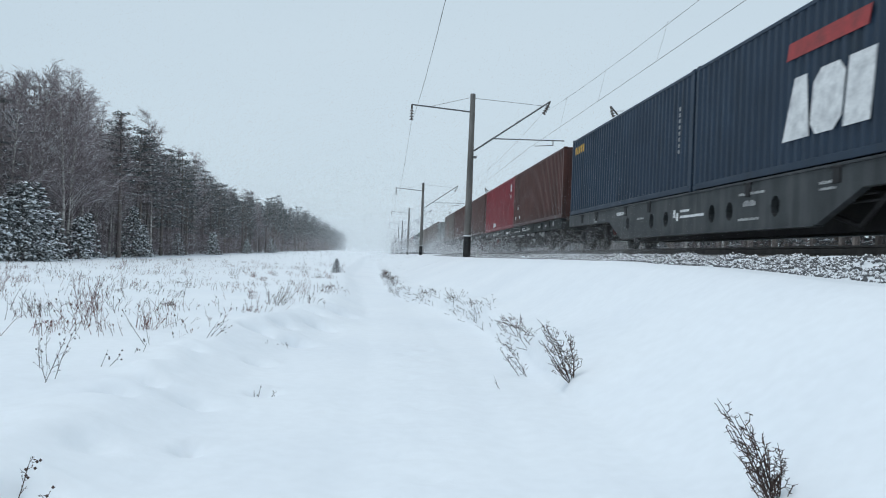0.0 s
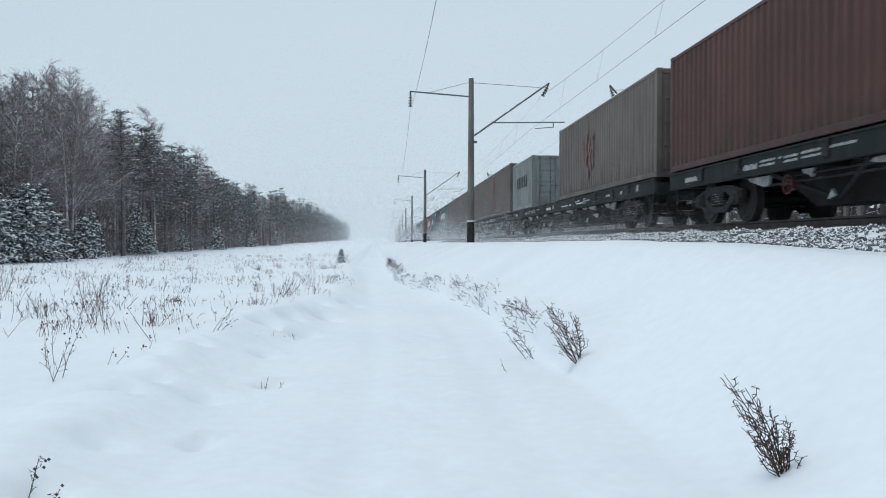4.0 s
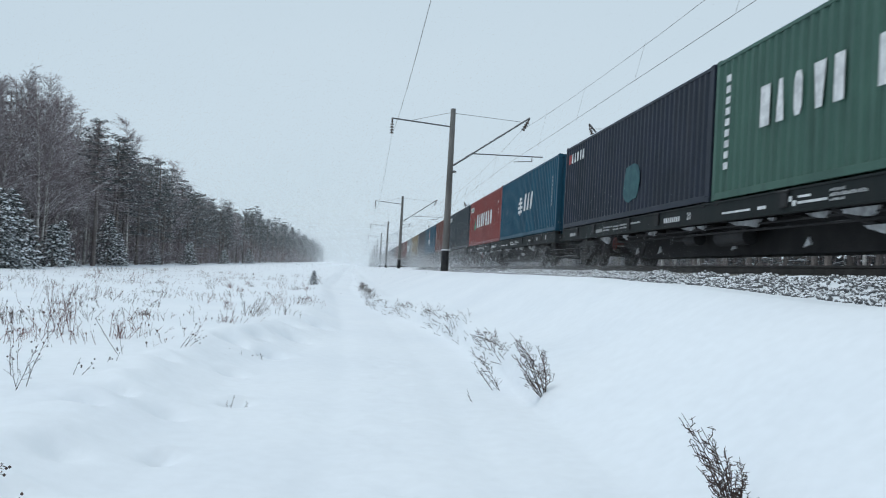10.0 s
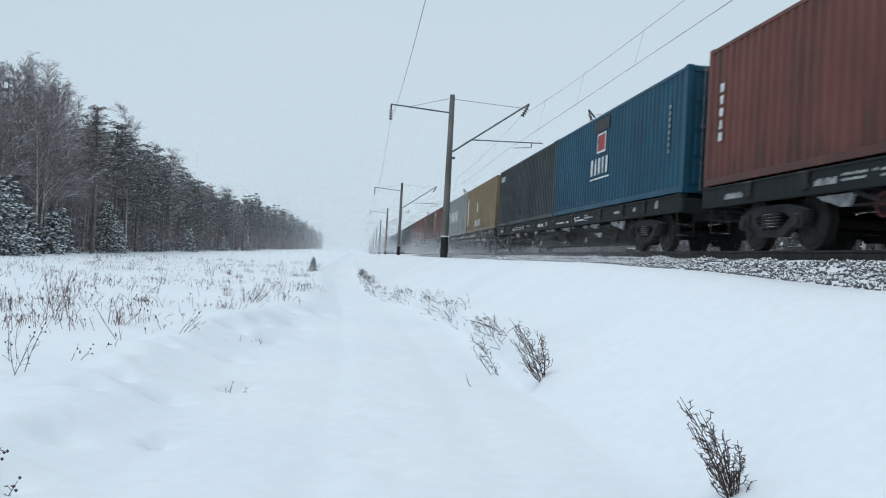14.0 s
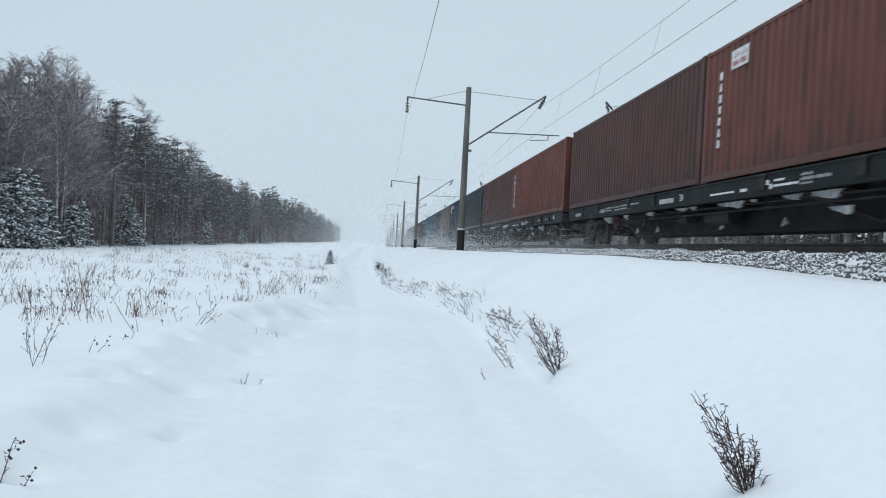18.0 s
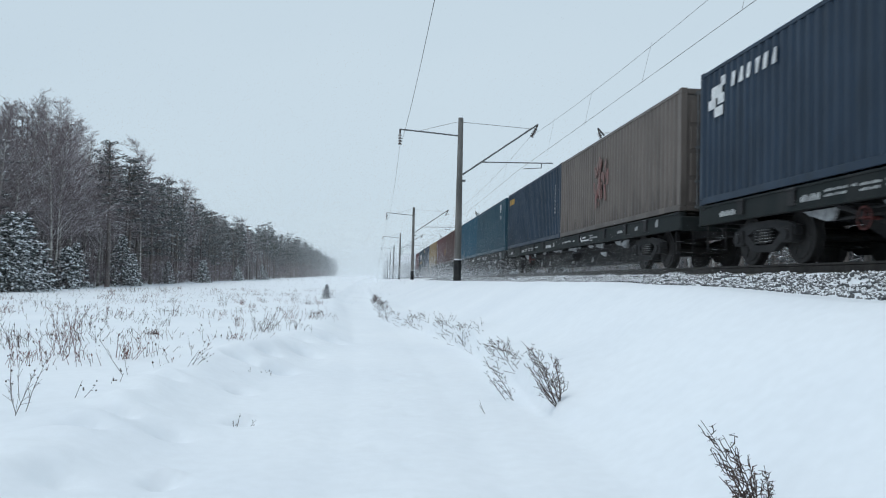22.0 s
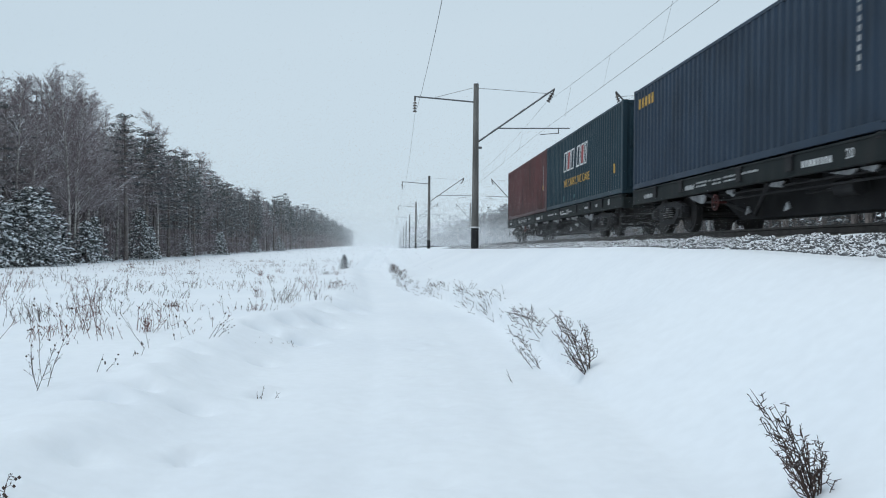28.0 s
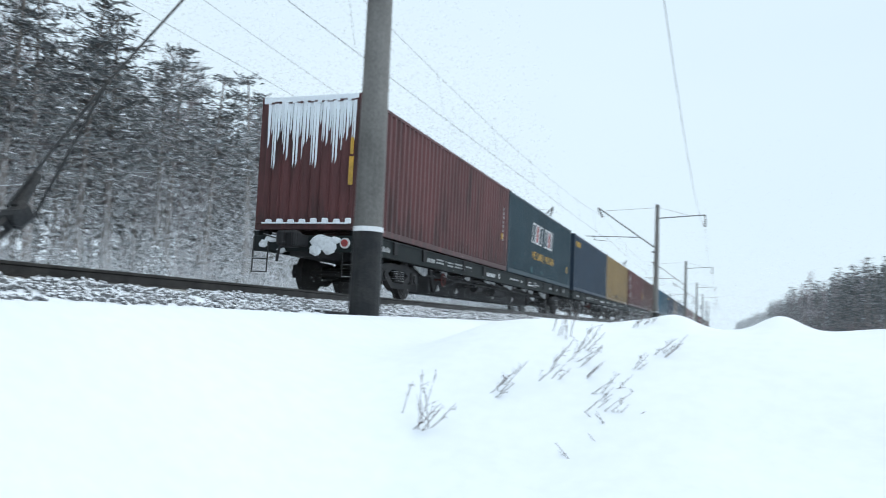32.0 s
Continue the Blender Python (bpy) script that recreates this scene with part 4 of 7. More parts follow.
a, b = pair(JOINT[3], "azure", "teal", lr="blue corrugated container with small white name", lf="teal-blue corrugated container with white marks by its front")
mark(a, letter_shapes(0.5, 2.28, 1.2, 0.25, 5, seed=6, stroke=0.3), MARK_WHITE, "small white name shapes")
mark(b, [(10.42, 2.5, 0.3, 0.14), (10.42, 2.34, 0.36, 0.12), (10.42, 2.2, 0.22, 0.1), (10.6, 1.83, 0.14, 0.17)], MARK_WHITE, "white marks", name="serial_column")

a, b = pair(JOINT[4], "navy", "taupe", lr="navy blue container with small yellow name", lf="grey-brown corrugated container with faded red blot")
mark(a, letter_shapes(0.5, 2.28, 1.4, 0.28, 5, seed=5, stroke=0.3), MARK_YELLOW, "small yellow name shapes")
serials(a, 11.3)
emblem(b, 5.5, 1.5, 0.9)

a, b = pair(JOINT[5], "navy", "slate", lr="navy blue container with white animal-like emblem and name", lf="dark blue-grey container with small yellow name")
mark(a, [(0.45, 2.0, 0.35, 0.2), (0.6, 2.2, 0.5, 0.25), (0.9, 2.05, 0.3, 0.2), (0.75, 1.8, 0.4, 0.2), (1.05, 2.4, 0.2, 0.2)], MARK_WHITE, "white emblem", name="emblem")
mark(a, letter_shapes(1.5, 2.28, 2.0, 0.28, 6, seed=8, stroke=0.25), MARK_WHITE, "white name shapes", lean=0.2)
serials(a, 11.4)
mark(b, letter_shapes(0.5, 2.28, 1.4, 0.28, 5, seed=5, stroke=0.3), MARK_YELLOW, "small yellow name shapes")

a, b = pair(JOINT[6], "brown", "rust", lr="brown-red corrugated steel container, weathered", lf="rust-red container with a white name in a column")
mark(b, [(0.55, 0.7 + 0.3 * k, 0.22, 0.2) for k in range(6)], MARK_WHITE, "column of white name shapes")

a, b = pair(JOINT[7], "brown", "rust", lr="dark brown-red corrugated steel container", lf="rust-red container with white square label")
mark(b, [(1.3, 2.25, 0.75, 0.38)], MARK_WHITE, "white square label", name="label_plate")
mark(b, [(1.36, 2.31, 0.26, 0.1), (1.7, 2.31, 0.28, 0.1), (1.36, 2.46, 0.62, 0.08)], MARK_RED, "red marks on the label", name="label_marks")
mark(b, [(0.75, 0.7 + 0.24 * k, 0.16, 0.17) for k in range(7)], MARK_WHITE, "column of white name shapes")
mark(b, [(11.2, 2.2, 0.14, 0.2)], MARK_YELLOW, "yellow warning mark", name="warning_mark")

a, b = pair(JOINT[8], "pale", "ochre", lr="pale grey container with painted-over patches", lf="ochre container with weathered pale patches")
mark(a, [(2.0 + 1.05 * k, 1.0 + 0.04 * (k % 2), 0.8, 0.85) for k in range(5)] + [(0.4, 1.6, 1.2, 0.5)], MARK_GREY, "pale painted-over patches", name="patch")
mark(a, [(11.2, 1.0, 0.3, 0.35)], MARK_YELLOW, "yellow warning mark", name="warning_mark")
mark(b, [(0.75, 0.4, 0.45, 1.9), (4.4, 0.3, 0.5, 0.45), (5.2, 0.3, 0.35, 0.45), (6.0, 0.3, 0.4, 0.5), (5.0, 1.2, 0.4, 0.6)], MARK_GREY, "pale patches", name="patch")

a, b = pair(JOINT[9], "charcoal", "azure", lr="dark grey corrugated container with small white name", lf="bright blue container with red flag emblem and white name")
mark(a, letter_shapes(0.5, 2.3, 1.1, 0.24, 5, seed=6, stroke=0.3), MARK_WHITE, "small white name shapes")
mark(b, [(5.35, 1.7, 0.85, 0.6)], MARK_WHITE, "white border of the flag emblem", name="emblem")
part("emblem_field", plates([(5.42 - 6.096, 1.76, 0.71, 0.48)]), MARK_RED, b, "red flag field", at=pose(-0.003, 0, 0))
mark(b, letter_shapes(4.75, 1.05, 1.9, 0.5, 5, seed=12, stroke=0.32), MARK_WHITE, "bold white name shapes")
mark(b, [(4.75, 0.9, 1.9, 0.05)], MARK_WHITE, "white underline", name="underline")
mark(b, [(5.0, 2.35, 1.5, 0.38)], MARK_BLACK, "sooty stain", name="stain")
serials(b, 11.2)

a, b = pair(JOINT[10], "rust", "slate", lr="rust-red container with a white name in a column", lf="blue-grey container with white and red name")
mark(a, [(0.6, 0.9 + 0.25 * k, 0.2, 0.17) for k in range(5)], MARK_WHITE, "column of white name shapes")
mark(a, [(11.0, 1.4, 0.1, 0.5), (11.0, 0.9, 0.1, 0.3)], MARK_WHITE, "small marks", name="serial_column")
mark(b, letter_shapes(0.75, 2.28, 1.5, 0.3, 5, seed=14, stroke=0.3), MARK_WHITE, "white name shapes")
mark(b, [(0.45, 2.28, 0.26, 0.3)], MARK_RED, "small red emblem", name="emblem")

a, b = pair(JOINT[11], "tomato", "azure", lr="bright red container with bold white name and green triangle", lf="blue container with white globe emblem and name")
mark(a, letter_shapes(3.35, 1.08, 6.1, 0.8, 7, gap=0.12, seed=17, stroke=0.3), MARK_WHITE, "bold white name shapes")
bm = BM()
prism(bm, [(6.096 - 2.15, 0.98), (6.096 - 3.1, 1.0), (6.096 - 2.8, 1.75)], "x", FACE, FACE + 0.01)
part("emblem", bm, MARK_GREEN, a, "green triangle emblem")
mark(a, [(0.5, 2.2, 1.3, 0.3)], MARK_WHITE, "white label", name="label_plate")
mark(a, [(0.58, 2.25, 0.5, 0.2), (1.2, 2.25, 0.5, 0.2)], MARK_GREEN, "green label marks", name="label_marks")
mark(a, [(11.2, 2.1, 0.1, 0.12), (11.3, 1.7, 0.06, 0.1), (11.3, 1.5, 0.06, 0.1)], MARK_WHITE, "small marks", name="serial_column")
mark(b, letter_shapes(5.9, 1.15, 2.0, 0.75, 3, seed=19, stroke=0.25), MARK_WHITE, "white name shapes", lean=0.25)
mark(b, [(4.75, 1.5, 0.8, 0.12), (4.65, 1.3, 1.0, 0.12), (4.75, 1.1, 0.8, 0.12), (4.95, 1.7, 0.5, 0.1), (5.1, 1.0, 0.12, 0.85)], MARK_WHITE, "white globe emblem", name="emblem")
serials(b, 11.3)

a, b = pair(JOINT[12], "ink", "green", lr="blue-black container with white name and a teal patch", lf="green container with white two-word name")
mark(a, letter_shapes(0.8, 2.25, 1.7, 0.32, 5, seed=14, stroke=0.3), MARK_WHITE, "white name shapes")
mark(a, [(0.45, 2.25, 0.3, 0.32)], MARK_RED, "small red emblem", name="emblem")
mark(a, [(6.6, 0.4, 1.3, 1.0)], MARK_TEAL, "teal repainted patch", name="patch")
mark(b, letter_shapes(1.9, 1.2, 2.9, 0.75, 5, seed=22, stroke=0.3), MARK_WHITE, "white name shapes")
mark(b, letter_shapes(5.3, 1.2, 4.6, 0.75, 8, seed=23, stroke=0.3), MARK_WHITE, "white name shapes")
mark(b, [(0.5, 0.6 + 0.22 * k, 0.18, 0.14) for k in range(9)], MARK_WHITE, "column of white marks", name="serial_column")

a, b = pair(JOINT[13], "taupe", "taupe", lr="grey-brown corrugated steel container, dusty", lf="grey-brown container with faded red round emblem")
emblem(b, 5.2, 1.5, 1.25)
a, b = pair(JOINT[14], "taupe", "taupe", lr="grey-brown container with faded red round emblem", lf="grey-brown container with red round emblem")
emblem(a, 5.0, 1.5, 1.1)
emblem(b, 5.0, 1.45, 1.45)

c = container("grey", JOINT[15] + 12.3 - 3.03, L=6.058, H=2.591, label="short pale grey container with dark name, doors to the empty deck")
mark(c, letter_shapes(1.45, 1.15, 3.4, 0.6, 6, seed=27, stroke=0.26), MARK_BLACK, "black name shapes")
bm = BM()
box(bm, 0.55, -3.033 - 0.002, 1.85, 0.95, -3.033 - 0.012 + 0.004, 2.25)
part("emblem", bm, MARK_TEAL, c, "turquoise square emblem")
b = container("taupe", JOINT[15] - 6.15 - 0.1, label="grey-brown container with faded red emblem")
emblem(b, 5.0, 1.5, 1.0)

a, b = pair(JOINT[16], "brown", "brown", lr="brown-red corrugated steel container, weathered", lf="brown-red container with small white marks in a column")
mark(b, [(0.6, 0.9 + 0.25 * k, 0.18, 0.17) for k in range(6)], MARK_WHITE, "column of white marks", name="serial_column")
a, b = pair(JOINT[17], "red", "brown", lr="bright crimson corrugated steel container", lf="brown-red container with small white marks")
mark(a, [(4.2 + 0.35 * k, 0.25, 0.2, 0.25) for k in range(3)] + [(10.9, 2.1, 0.4, 0.4), (11.0, 1.7, 0.15, 0.2)], MARK_WHITE, "small white marks", name="serial_column")
mark(b, [(0.7, 0.4, 0.15, 0.15), (1.3, 0.9, 0.15, 0.15), (1.9, 0.4, 0.2, 0.15)], MARK_WHITE, "small white marks", name="serial_column")
a, b = pair(JOINT[18], "navy", "navy", lr="navy blue container with small yellow name", lf="deep blue container with big white letters under a red stroke")
mark(a, letter_shapes(0.5, 2.28, 1.4, 0.28, 5, seed=5, stroke=0.3), MARK_YELLOW, "small yellow name shapes")
serials(a, 11.3)
mark(b, [(6.04, 0.55, 0.9, 1.09), (4.1, 0.55, 1.15, 1.09), (5.0, 0.55, 1.2, 1.09)], MARK_WHITE, "big white letter block", lean=0.12)
mark(b, [(4.25, 2.0, 2.45, 0.3)], MARK_RED, "red brush stroke over the letters", lean=0.3, name="stroke")


# ---- wagons ----
BOGIE_AT = 9.6
WHEEL_R = 0.475


def wheelset_mesh():
    bm = BM()
    rod(bm, (-1.05, 0, 0), (1.05, 0, 0), 0.075, sides=10)
    for s in (-1, 1):
        x = s * 0.796
        rod(bm, (x - 0.065, 0, 0), (x + 0.065, 0, 0), WHEEL_R, sides=28)
        rod(bm, (x - s * 0.065, 0, 0), (x - s * 0.095, 0, 0), WHEEL_R + 0.028, sides=28)
        # dished face and hub
        rod(bm, (x + s * 0.065, 0, 0), (x + s * 0.085, 0, 0), WHEEL_R - 0.07, WHEEL_R - 0.09, sides=24)
        rod(bm, (x + s * 0.085, 0, 0), (x + s * 0.15, 0, 0), 0.13, 0.12, sides=14)
        for k in range(3):
            a = k * 2.094
            box(bm, x + s * 0.086 - 0.012, -0.03, 0.18, x + s * 0.086 + 0.012, 0.03, 0.33, 0.004, Matrix.Rotation(a, 4, "X"))
    return mesh_of("wheelset", bm)


def side_frame_mesh():
    """The cast side of a three-piece bogie, with its window."""
    bm = BM()
    out = [(-1.15, 0.0), (-1.15, 0.16), (-0.85, 0.24), (-0.45, 0.30), (0.45, 0.30), (0.85, 0.24), (1.15, 0.16), (1.15, 0.0), (0.78, -0.04), (0.40, -0.27), (-0.40, -0.27), (-0.78, -0.04)]
    hole = [(-0.62, 0.06), (-0.36, 0.16), (0.36, 0.16), (0.62, 0.06), (0.32, -0.14), (-0.32, -0.14)]
    for x in (-0.06, 0.06):
        a = [bm.verts.new((x, y, z)) for y, z in out]
        b = [bm.verts.new((x, y, z)) for y, z in hole]
        es = [bm.edges.new((a[i], a[(i + 1) % len(a)])) for i in range(len(a))] + [bm.edges.new((b[i], b[(i + 1) % len(b)])) for i in range(len(b))]
        bmesh.ops.triangle_fill(bm, use_beauty=True, use_dissolve=False, edges=es)
    bm.verts.ensure_lookup_table()
    n = len(out) + len(hole)
    for base_i, cnt in ((0, len(out)), (len(out), len(hole))):
        for i in range(cnt):
            j = (i + 1) % cnt
            bm.faces.new((bm.verts[base_i + i], bm.verts[base_i + j], bm.verts[n + base_i + j], bm.verts[n + base_i + i]))
    bmesh.ops.recalc_face_normals(bm, faces=bm.faces[:])
    for e in (-0.925, 0.925):      # axle boxes
        box(bm, -0.12, e - 0.17, -0.13, 0.12, e + 0.17, 0.16, 0.03)
        rod(bm, (-0.16, e, 0), (0.16, e, 0), 0.105, sides=12)
    return mesh_of("side_frame", bm)


def spring_mesh():
    """A coil, as one bent bar."""
    V, F = [], []
    turns, n = 5, 60
    ring_n = 5
    for k in range(n + 1):
        a = k / n * turns * math.tau
        z = -0.13 + 0.27 * k / n
        for q in range(ring_n):
            b = q * math.tau / ring_n
            rr = 0.078 + 0.018 * math.cos(b)
            V.append((rr * math.cos(a), rr * math.sin(a), z + 0.018 * math.sin(b)))
    for k in range(n):
        for q in range(ring_n):
            F.append((k * ring_n + q, k * ring_n + (q + 1) % ring_n, (k + 1) * ring_n + (q + 1) % ring_n, (k + 1) * ring_n + q))
    return raw_mesh("spring", V, F, True)


WHEEL_ME, FRAME_ME, SPRING_ME = wheelset_mesh(), side_frame_mesh(), spring_mesh()
bm = BM()
box(bm, -1.1, -0.2, -0.06, 1.1, 0.2, 0.2, 0.04)
BOLSTER_ME = mesh_of("bolster", bm)
bm = BM()
for s in (-1, 1):
    box(bm, -0.95, s * 0.36 - 0.05, -0.12, 0.95, s * 0.36 + 0.05, -0.02, 0.02)
    for x in (-0.796, 0.796):
        box(bm, x - 0.06, s * 0.36 - 0.02, -0.18, x + 0.06, s * 0.44, 0.18, 0.02)
BRAKE_ME = mesh_of("brake_gear", bm)
WHEELS = []


def bogie(wagon, y, z0=-1.30):
    b = placed("bogie", BOLSTER_ME, wagon, "dark cast bogie with frosted springs", pose(0, y, z0 + WHEEL_R), UNDER)
    for s in (-1, 1):
        placed("side_frame", FRAME_ME, b, at=pose(s * 1.02, 0, 0.02), material=UNDER)
        for y2 in (-0.2, 0, 0.2):
            placed("spring", SPRING_ME, b, at=pose(s * 1.06, y2, 0.02), material=STEEL_DARK)
    placed("brake_gear", BRAKE_ME, b, material=UNDER)
    for e in (-0.925, 0.925):
        WHEELS.append(placed("wheelset", WHEEL_ME, b, at=pose(0, e, 0), material=WHEEL_STEEL))
    return b


def side_sill(s, deep, half):
    bm = BM()
    x0, x1 = s * 1.10, s * 1.235
    if deep:
        # a deep fish-bellied girder with oval holes
        outline = [(-half, -0.03), (half, -0.03), (half, -0.42), (6.8, -0.45), (5.5, -0.98), (-5.5, -0.98), (-6.8, -0.45), (-half, -0.42)]
        holes = [-4.1, -2.15, -1.25, 1.6, 2.7, 4.8]
        for x in (x0, x1):
            a = [bm.verts.new((x, y, z)) for y, z in outline]
            es = [bm.edges.new((a[i], a[(i + 1) % len(a)])) for i in range(len(a))]
            for c in holes:
                h = [bm.verts.new((x, c + 0.17 * math.cos(k * 0.6283), -0.58 + 0.2 * math.sin(k * 0.6283))) for k in range(10)]
                es += [bm.edges.new((h[i], h[(i + 1) % 10])) for i in range(10)]
            bmesh.ops.triangle_fill(bm, use_beauty=True, use_dissolve=False, edges=es)
        bm.verts.ensure_lookup_table()
        n = len(outline) + 10 * len(holes)
        rings = [(0, len(outline))] + [(len(outline) + 10 * k, 10) for k in range(len(holes))]
        for b0, cnt in rings:
            for i in range(cnt):
                j = (i + 1) % cnt
                bm.faces.new((bm.verts[b0 + i], bm.verts[b0 + j], bm.verts[n + b0 + j], bm.verts[n + b0 + i]))
        box(bm, s * 1.08, -half, -0.06, s * 1.27, half, -0.02)
        box(bm, s * 1.08, -5.5, -1.0, s * 1.27, 5.5, -0.965)
    else:
        # a rolled channel: web between two flanges
        prism(bm, [(s * 1.10, -0.025), (s * 1.235, -0.025), (s * 1.235, -0.06), (s * 1.212, -0.065), (s * 1.212, -0.395), (s * 1.235, -0.40), (s * 1.235, -0.43), (s * 1.10, -0.43)], "y", -half, half)
    bmesh.ops.recalc_face_normals(bm, faces=bm.faces[:])
    return mesh_of("side_sill", bm)


def centre_beam_mesh(half):
    bm = BM()
    prism(bm, [(-half, -0.16), (half, -0.16), (half, -0.55), (7.9, -0.58), (6.9, -1.05), (-6.9, -1.05), (-7.9, -0.58), (-half, -0.55)], "x", -0.32, 0.32)
    return mesh_of("centre_beam", bm)


def rigging_meshes():
    """Brake rods, a reservoir, queen posts and truss bars under the deck."""
    out = []
    bm = BM()
    rod(bm, (-0.75, -0.9, -0.72), (-0.75, 0.4, -0.72), 0.17, sides=14)
    out.append(("air_reservoir", mesh_of("air_reservoir", bm), "dark round air reservoir"))
    bm = BM()
    rod(bm, (-0.7, 1.6, -0.68), (-0.7, 2.2, -0.68), 0.15, sides=14)
    rod(bm, (-0.7, 2.2, -0.68), (-0.7, 3.3, -0.68), 0.03, sides=6)
    out.append(("brake_cylinder", mesh_of("brake_cylinder", bm), "brake cylinder with its rod"))
    for y in (-7.3, 7.3):
        s = 1 if y > 0 else -1
        for x in (-1.02, 1.02):
            bm = BM()
            rod(bm, (x, y, -0.42), (x * 0.55, y - s * 1.6, -0.98), 0.05, sides=6)
            out.append(("strut", mesh_of("strut", bm), ""))
            bm = BM()
            rod(bm, (x, y - s * 3.2, -0.42), (x * 0.55, y - s * 1.6, -0.98), 0.05, sides=6)
            out.append(("strut", mesh_of("strut", bm), ""))
    for x, a, b, z, r0 in ((-0.9, -7.6, 7.6, -0.62, 0.025), (-0.98, -6.8, 6.5, -0.52, 0.02)):
        bm = BM()
        rod(bm, (x, a, z), (x, b, z), r0, sides=6)
        out.append(("brake_rod", mesh_of("brake_rod", bm), ""))
    for y in (-3.0, -0.25, 3.9, 5.6):
        bm = BM()
        prism(bm, [(y, -0.93), (y + 0.10, -0.80), (y + 0.24, -0.98)], "x", -0.72, -0.68)
        out.append(("gusset", mesh_of("gusset", bm), ""))
    # blown snow packed into the framing under the sill: pale lumps, deepest at one end
    for a, b, top, drop in ((8.35, 7.35, -0.44, 0.24), (6.2, 5.8, -0.44, 0.16), (4.3, 3.6, -0.44, 0.14), (2.01, 1.24, -0.44, 0.10), (1.12, 0.69, -0.44, 0.11), (-0.44, -1.74, -0.44, 0.16), (-2.0, -2.25, -0.44, 0.08), (-3.27, -3.95, -0.44, 0.13),
                            (-4.03, -5.2, -0.44, 0.17), (-4.84, -5.5, -0.72, 0.16), (-6.4, -7.7, -0.44, 0.26)):
        n = 12
        outline = [(b, top), (a, top)]
        for k in range(1, n):
            u = k / n
            outline.append((a + (b - a) * u, top - drop * (0.25 + 0.75 * u) * min(1.0, 5 * u, 6 * (1 - u) + 0.3) * (1 + 0.08 * math.sin(9 * u + a))))
        bm = prism(BM(), outline, "x", -1.0, -0.95)
        out.append(("snow_pocket", mesh_of("snow_pocket", bm), "snow caught in the framing"))
    # folding container stops and step irons hang along the sill
    for y in (-9.9, -8.2, -6.1, -3.0, 2.9, 5.0, 8.3, 10.2):
        bm = BM()
        box(bm, -1.262, y - 0.11, -0.34, -1.215, y + 0.11, -0.05, 0.012)
        rod(bm, (-1.25, y - 0.16, -0.07), (-1.25, y + 0.16, -0.07), 0.028, sides=6)
        out.append(("folding_stop", mesh_of("folding_stop", bm), ""))
    return out


SILL_ME = {(s, d): side_sill(s, d, 12.25) for s in (-1, 1) for d in (False, True)}
BEAM_ME = centre_beam_mesh(12.25)
bm = BM()
box(bm, -1.12, -0.06, -0.40, 1.12, 0.06, -0.15)
CROSS_ME = mesh_of("cross_member", bm)
RIG = rigging_meshes()
bm = BM()
for k in range(20):
    a, b2 = k * math.tau / 20, (k + 1) * math.tau / 20
    rod(bm, (0, 0.17 * math.cos(a), 0.17 * math.sin(a)), (0, 0.17 * math.cos(b2), 0.17 * math.sin(b2)), 0.017, sides=6)
for k in range(4):
    a = k * math.tau / 4
    rod(bm, (0, 0, 0), (0.02, 0.17 * math.cos(a), 0.17 * math.sin(a)), 0.014, sides=5)
rod(bm, (-0.03, 0, 0), (0.25, 0, 0), 0.03, sides=8)
HANDWHEEL_ME = mesh_of("hand_wheel", bm)
bm = BM()
box(bm, -1.2, -0.05, -0.46, 1.2, 0.05, -0.12, 0.02)
ENDBEAM_ME = mesh_of("end_beam", bm)
bm = BM()
box(bm, -0.13, 0, -0.36, 0.13, 0.45, -0.12, 0.03)
box(bm, -0.2, 0.42, -0.42, 0.2, 0.68, -0.08, 0.05)
box(bm, 0.04, 0.62, -0.4, 0.2, 0.82, -0.1, 0.04)
box(bm, -0.2, 0.62, -0.4, -0.1, 0.74, -0.1, 0.03)
COUPLER_ME = mesh_of("coupler", bm)
bm = BM()
rod(bm, (0.35, 0.05, -0.3), (0.36, 0.38, -0.42), 0.035, sides=8)
rod(bm, (0.36, 0.38, -0.42), (0.33, 0.5, -0.7), 0.03, sides=8)
HOSE_ME = mesh_of("brake_hose", bm)
bm = BM()
for z in (-0.75, -0.5):
    rod(bm, (-1.15, 0.02, z), (-0.75, 0.02, z), 0.014, sides=5)
for x in (-1.15, -0.75):
    rod(bm, (x, 0.02, -0.2), (x, 0.02, -0.77), 0.014, sides=5)
STEP_ME = mesh_of("step", bm)
bm = BM()
box(bm, -0.13, -0.09, -0.11, 0.13, 0.09, 0.0, 0.02)
box(bm, -0.06, -0.05, -0.01, 0.06, 0.05, 0.05, 0.01)
LOCK_ME = mesh_of("twist_lock", bm)
NUMBER_ME = {}


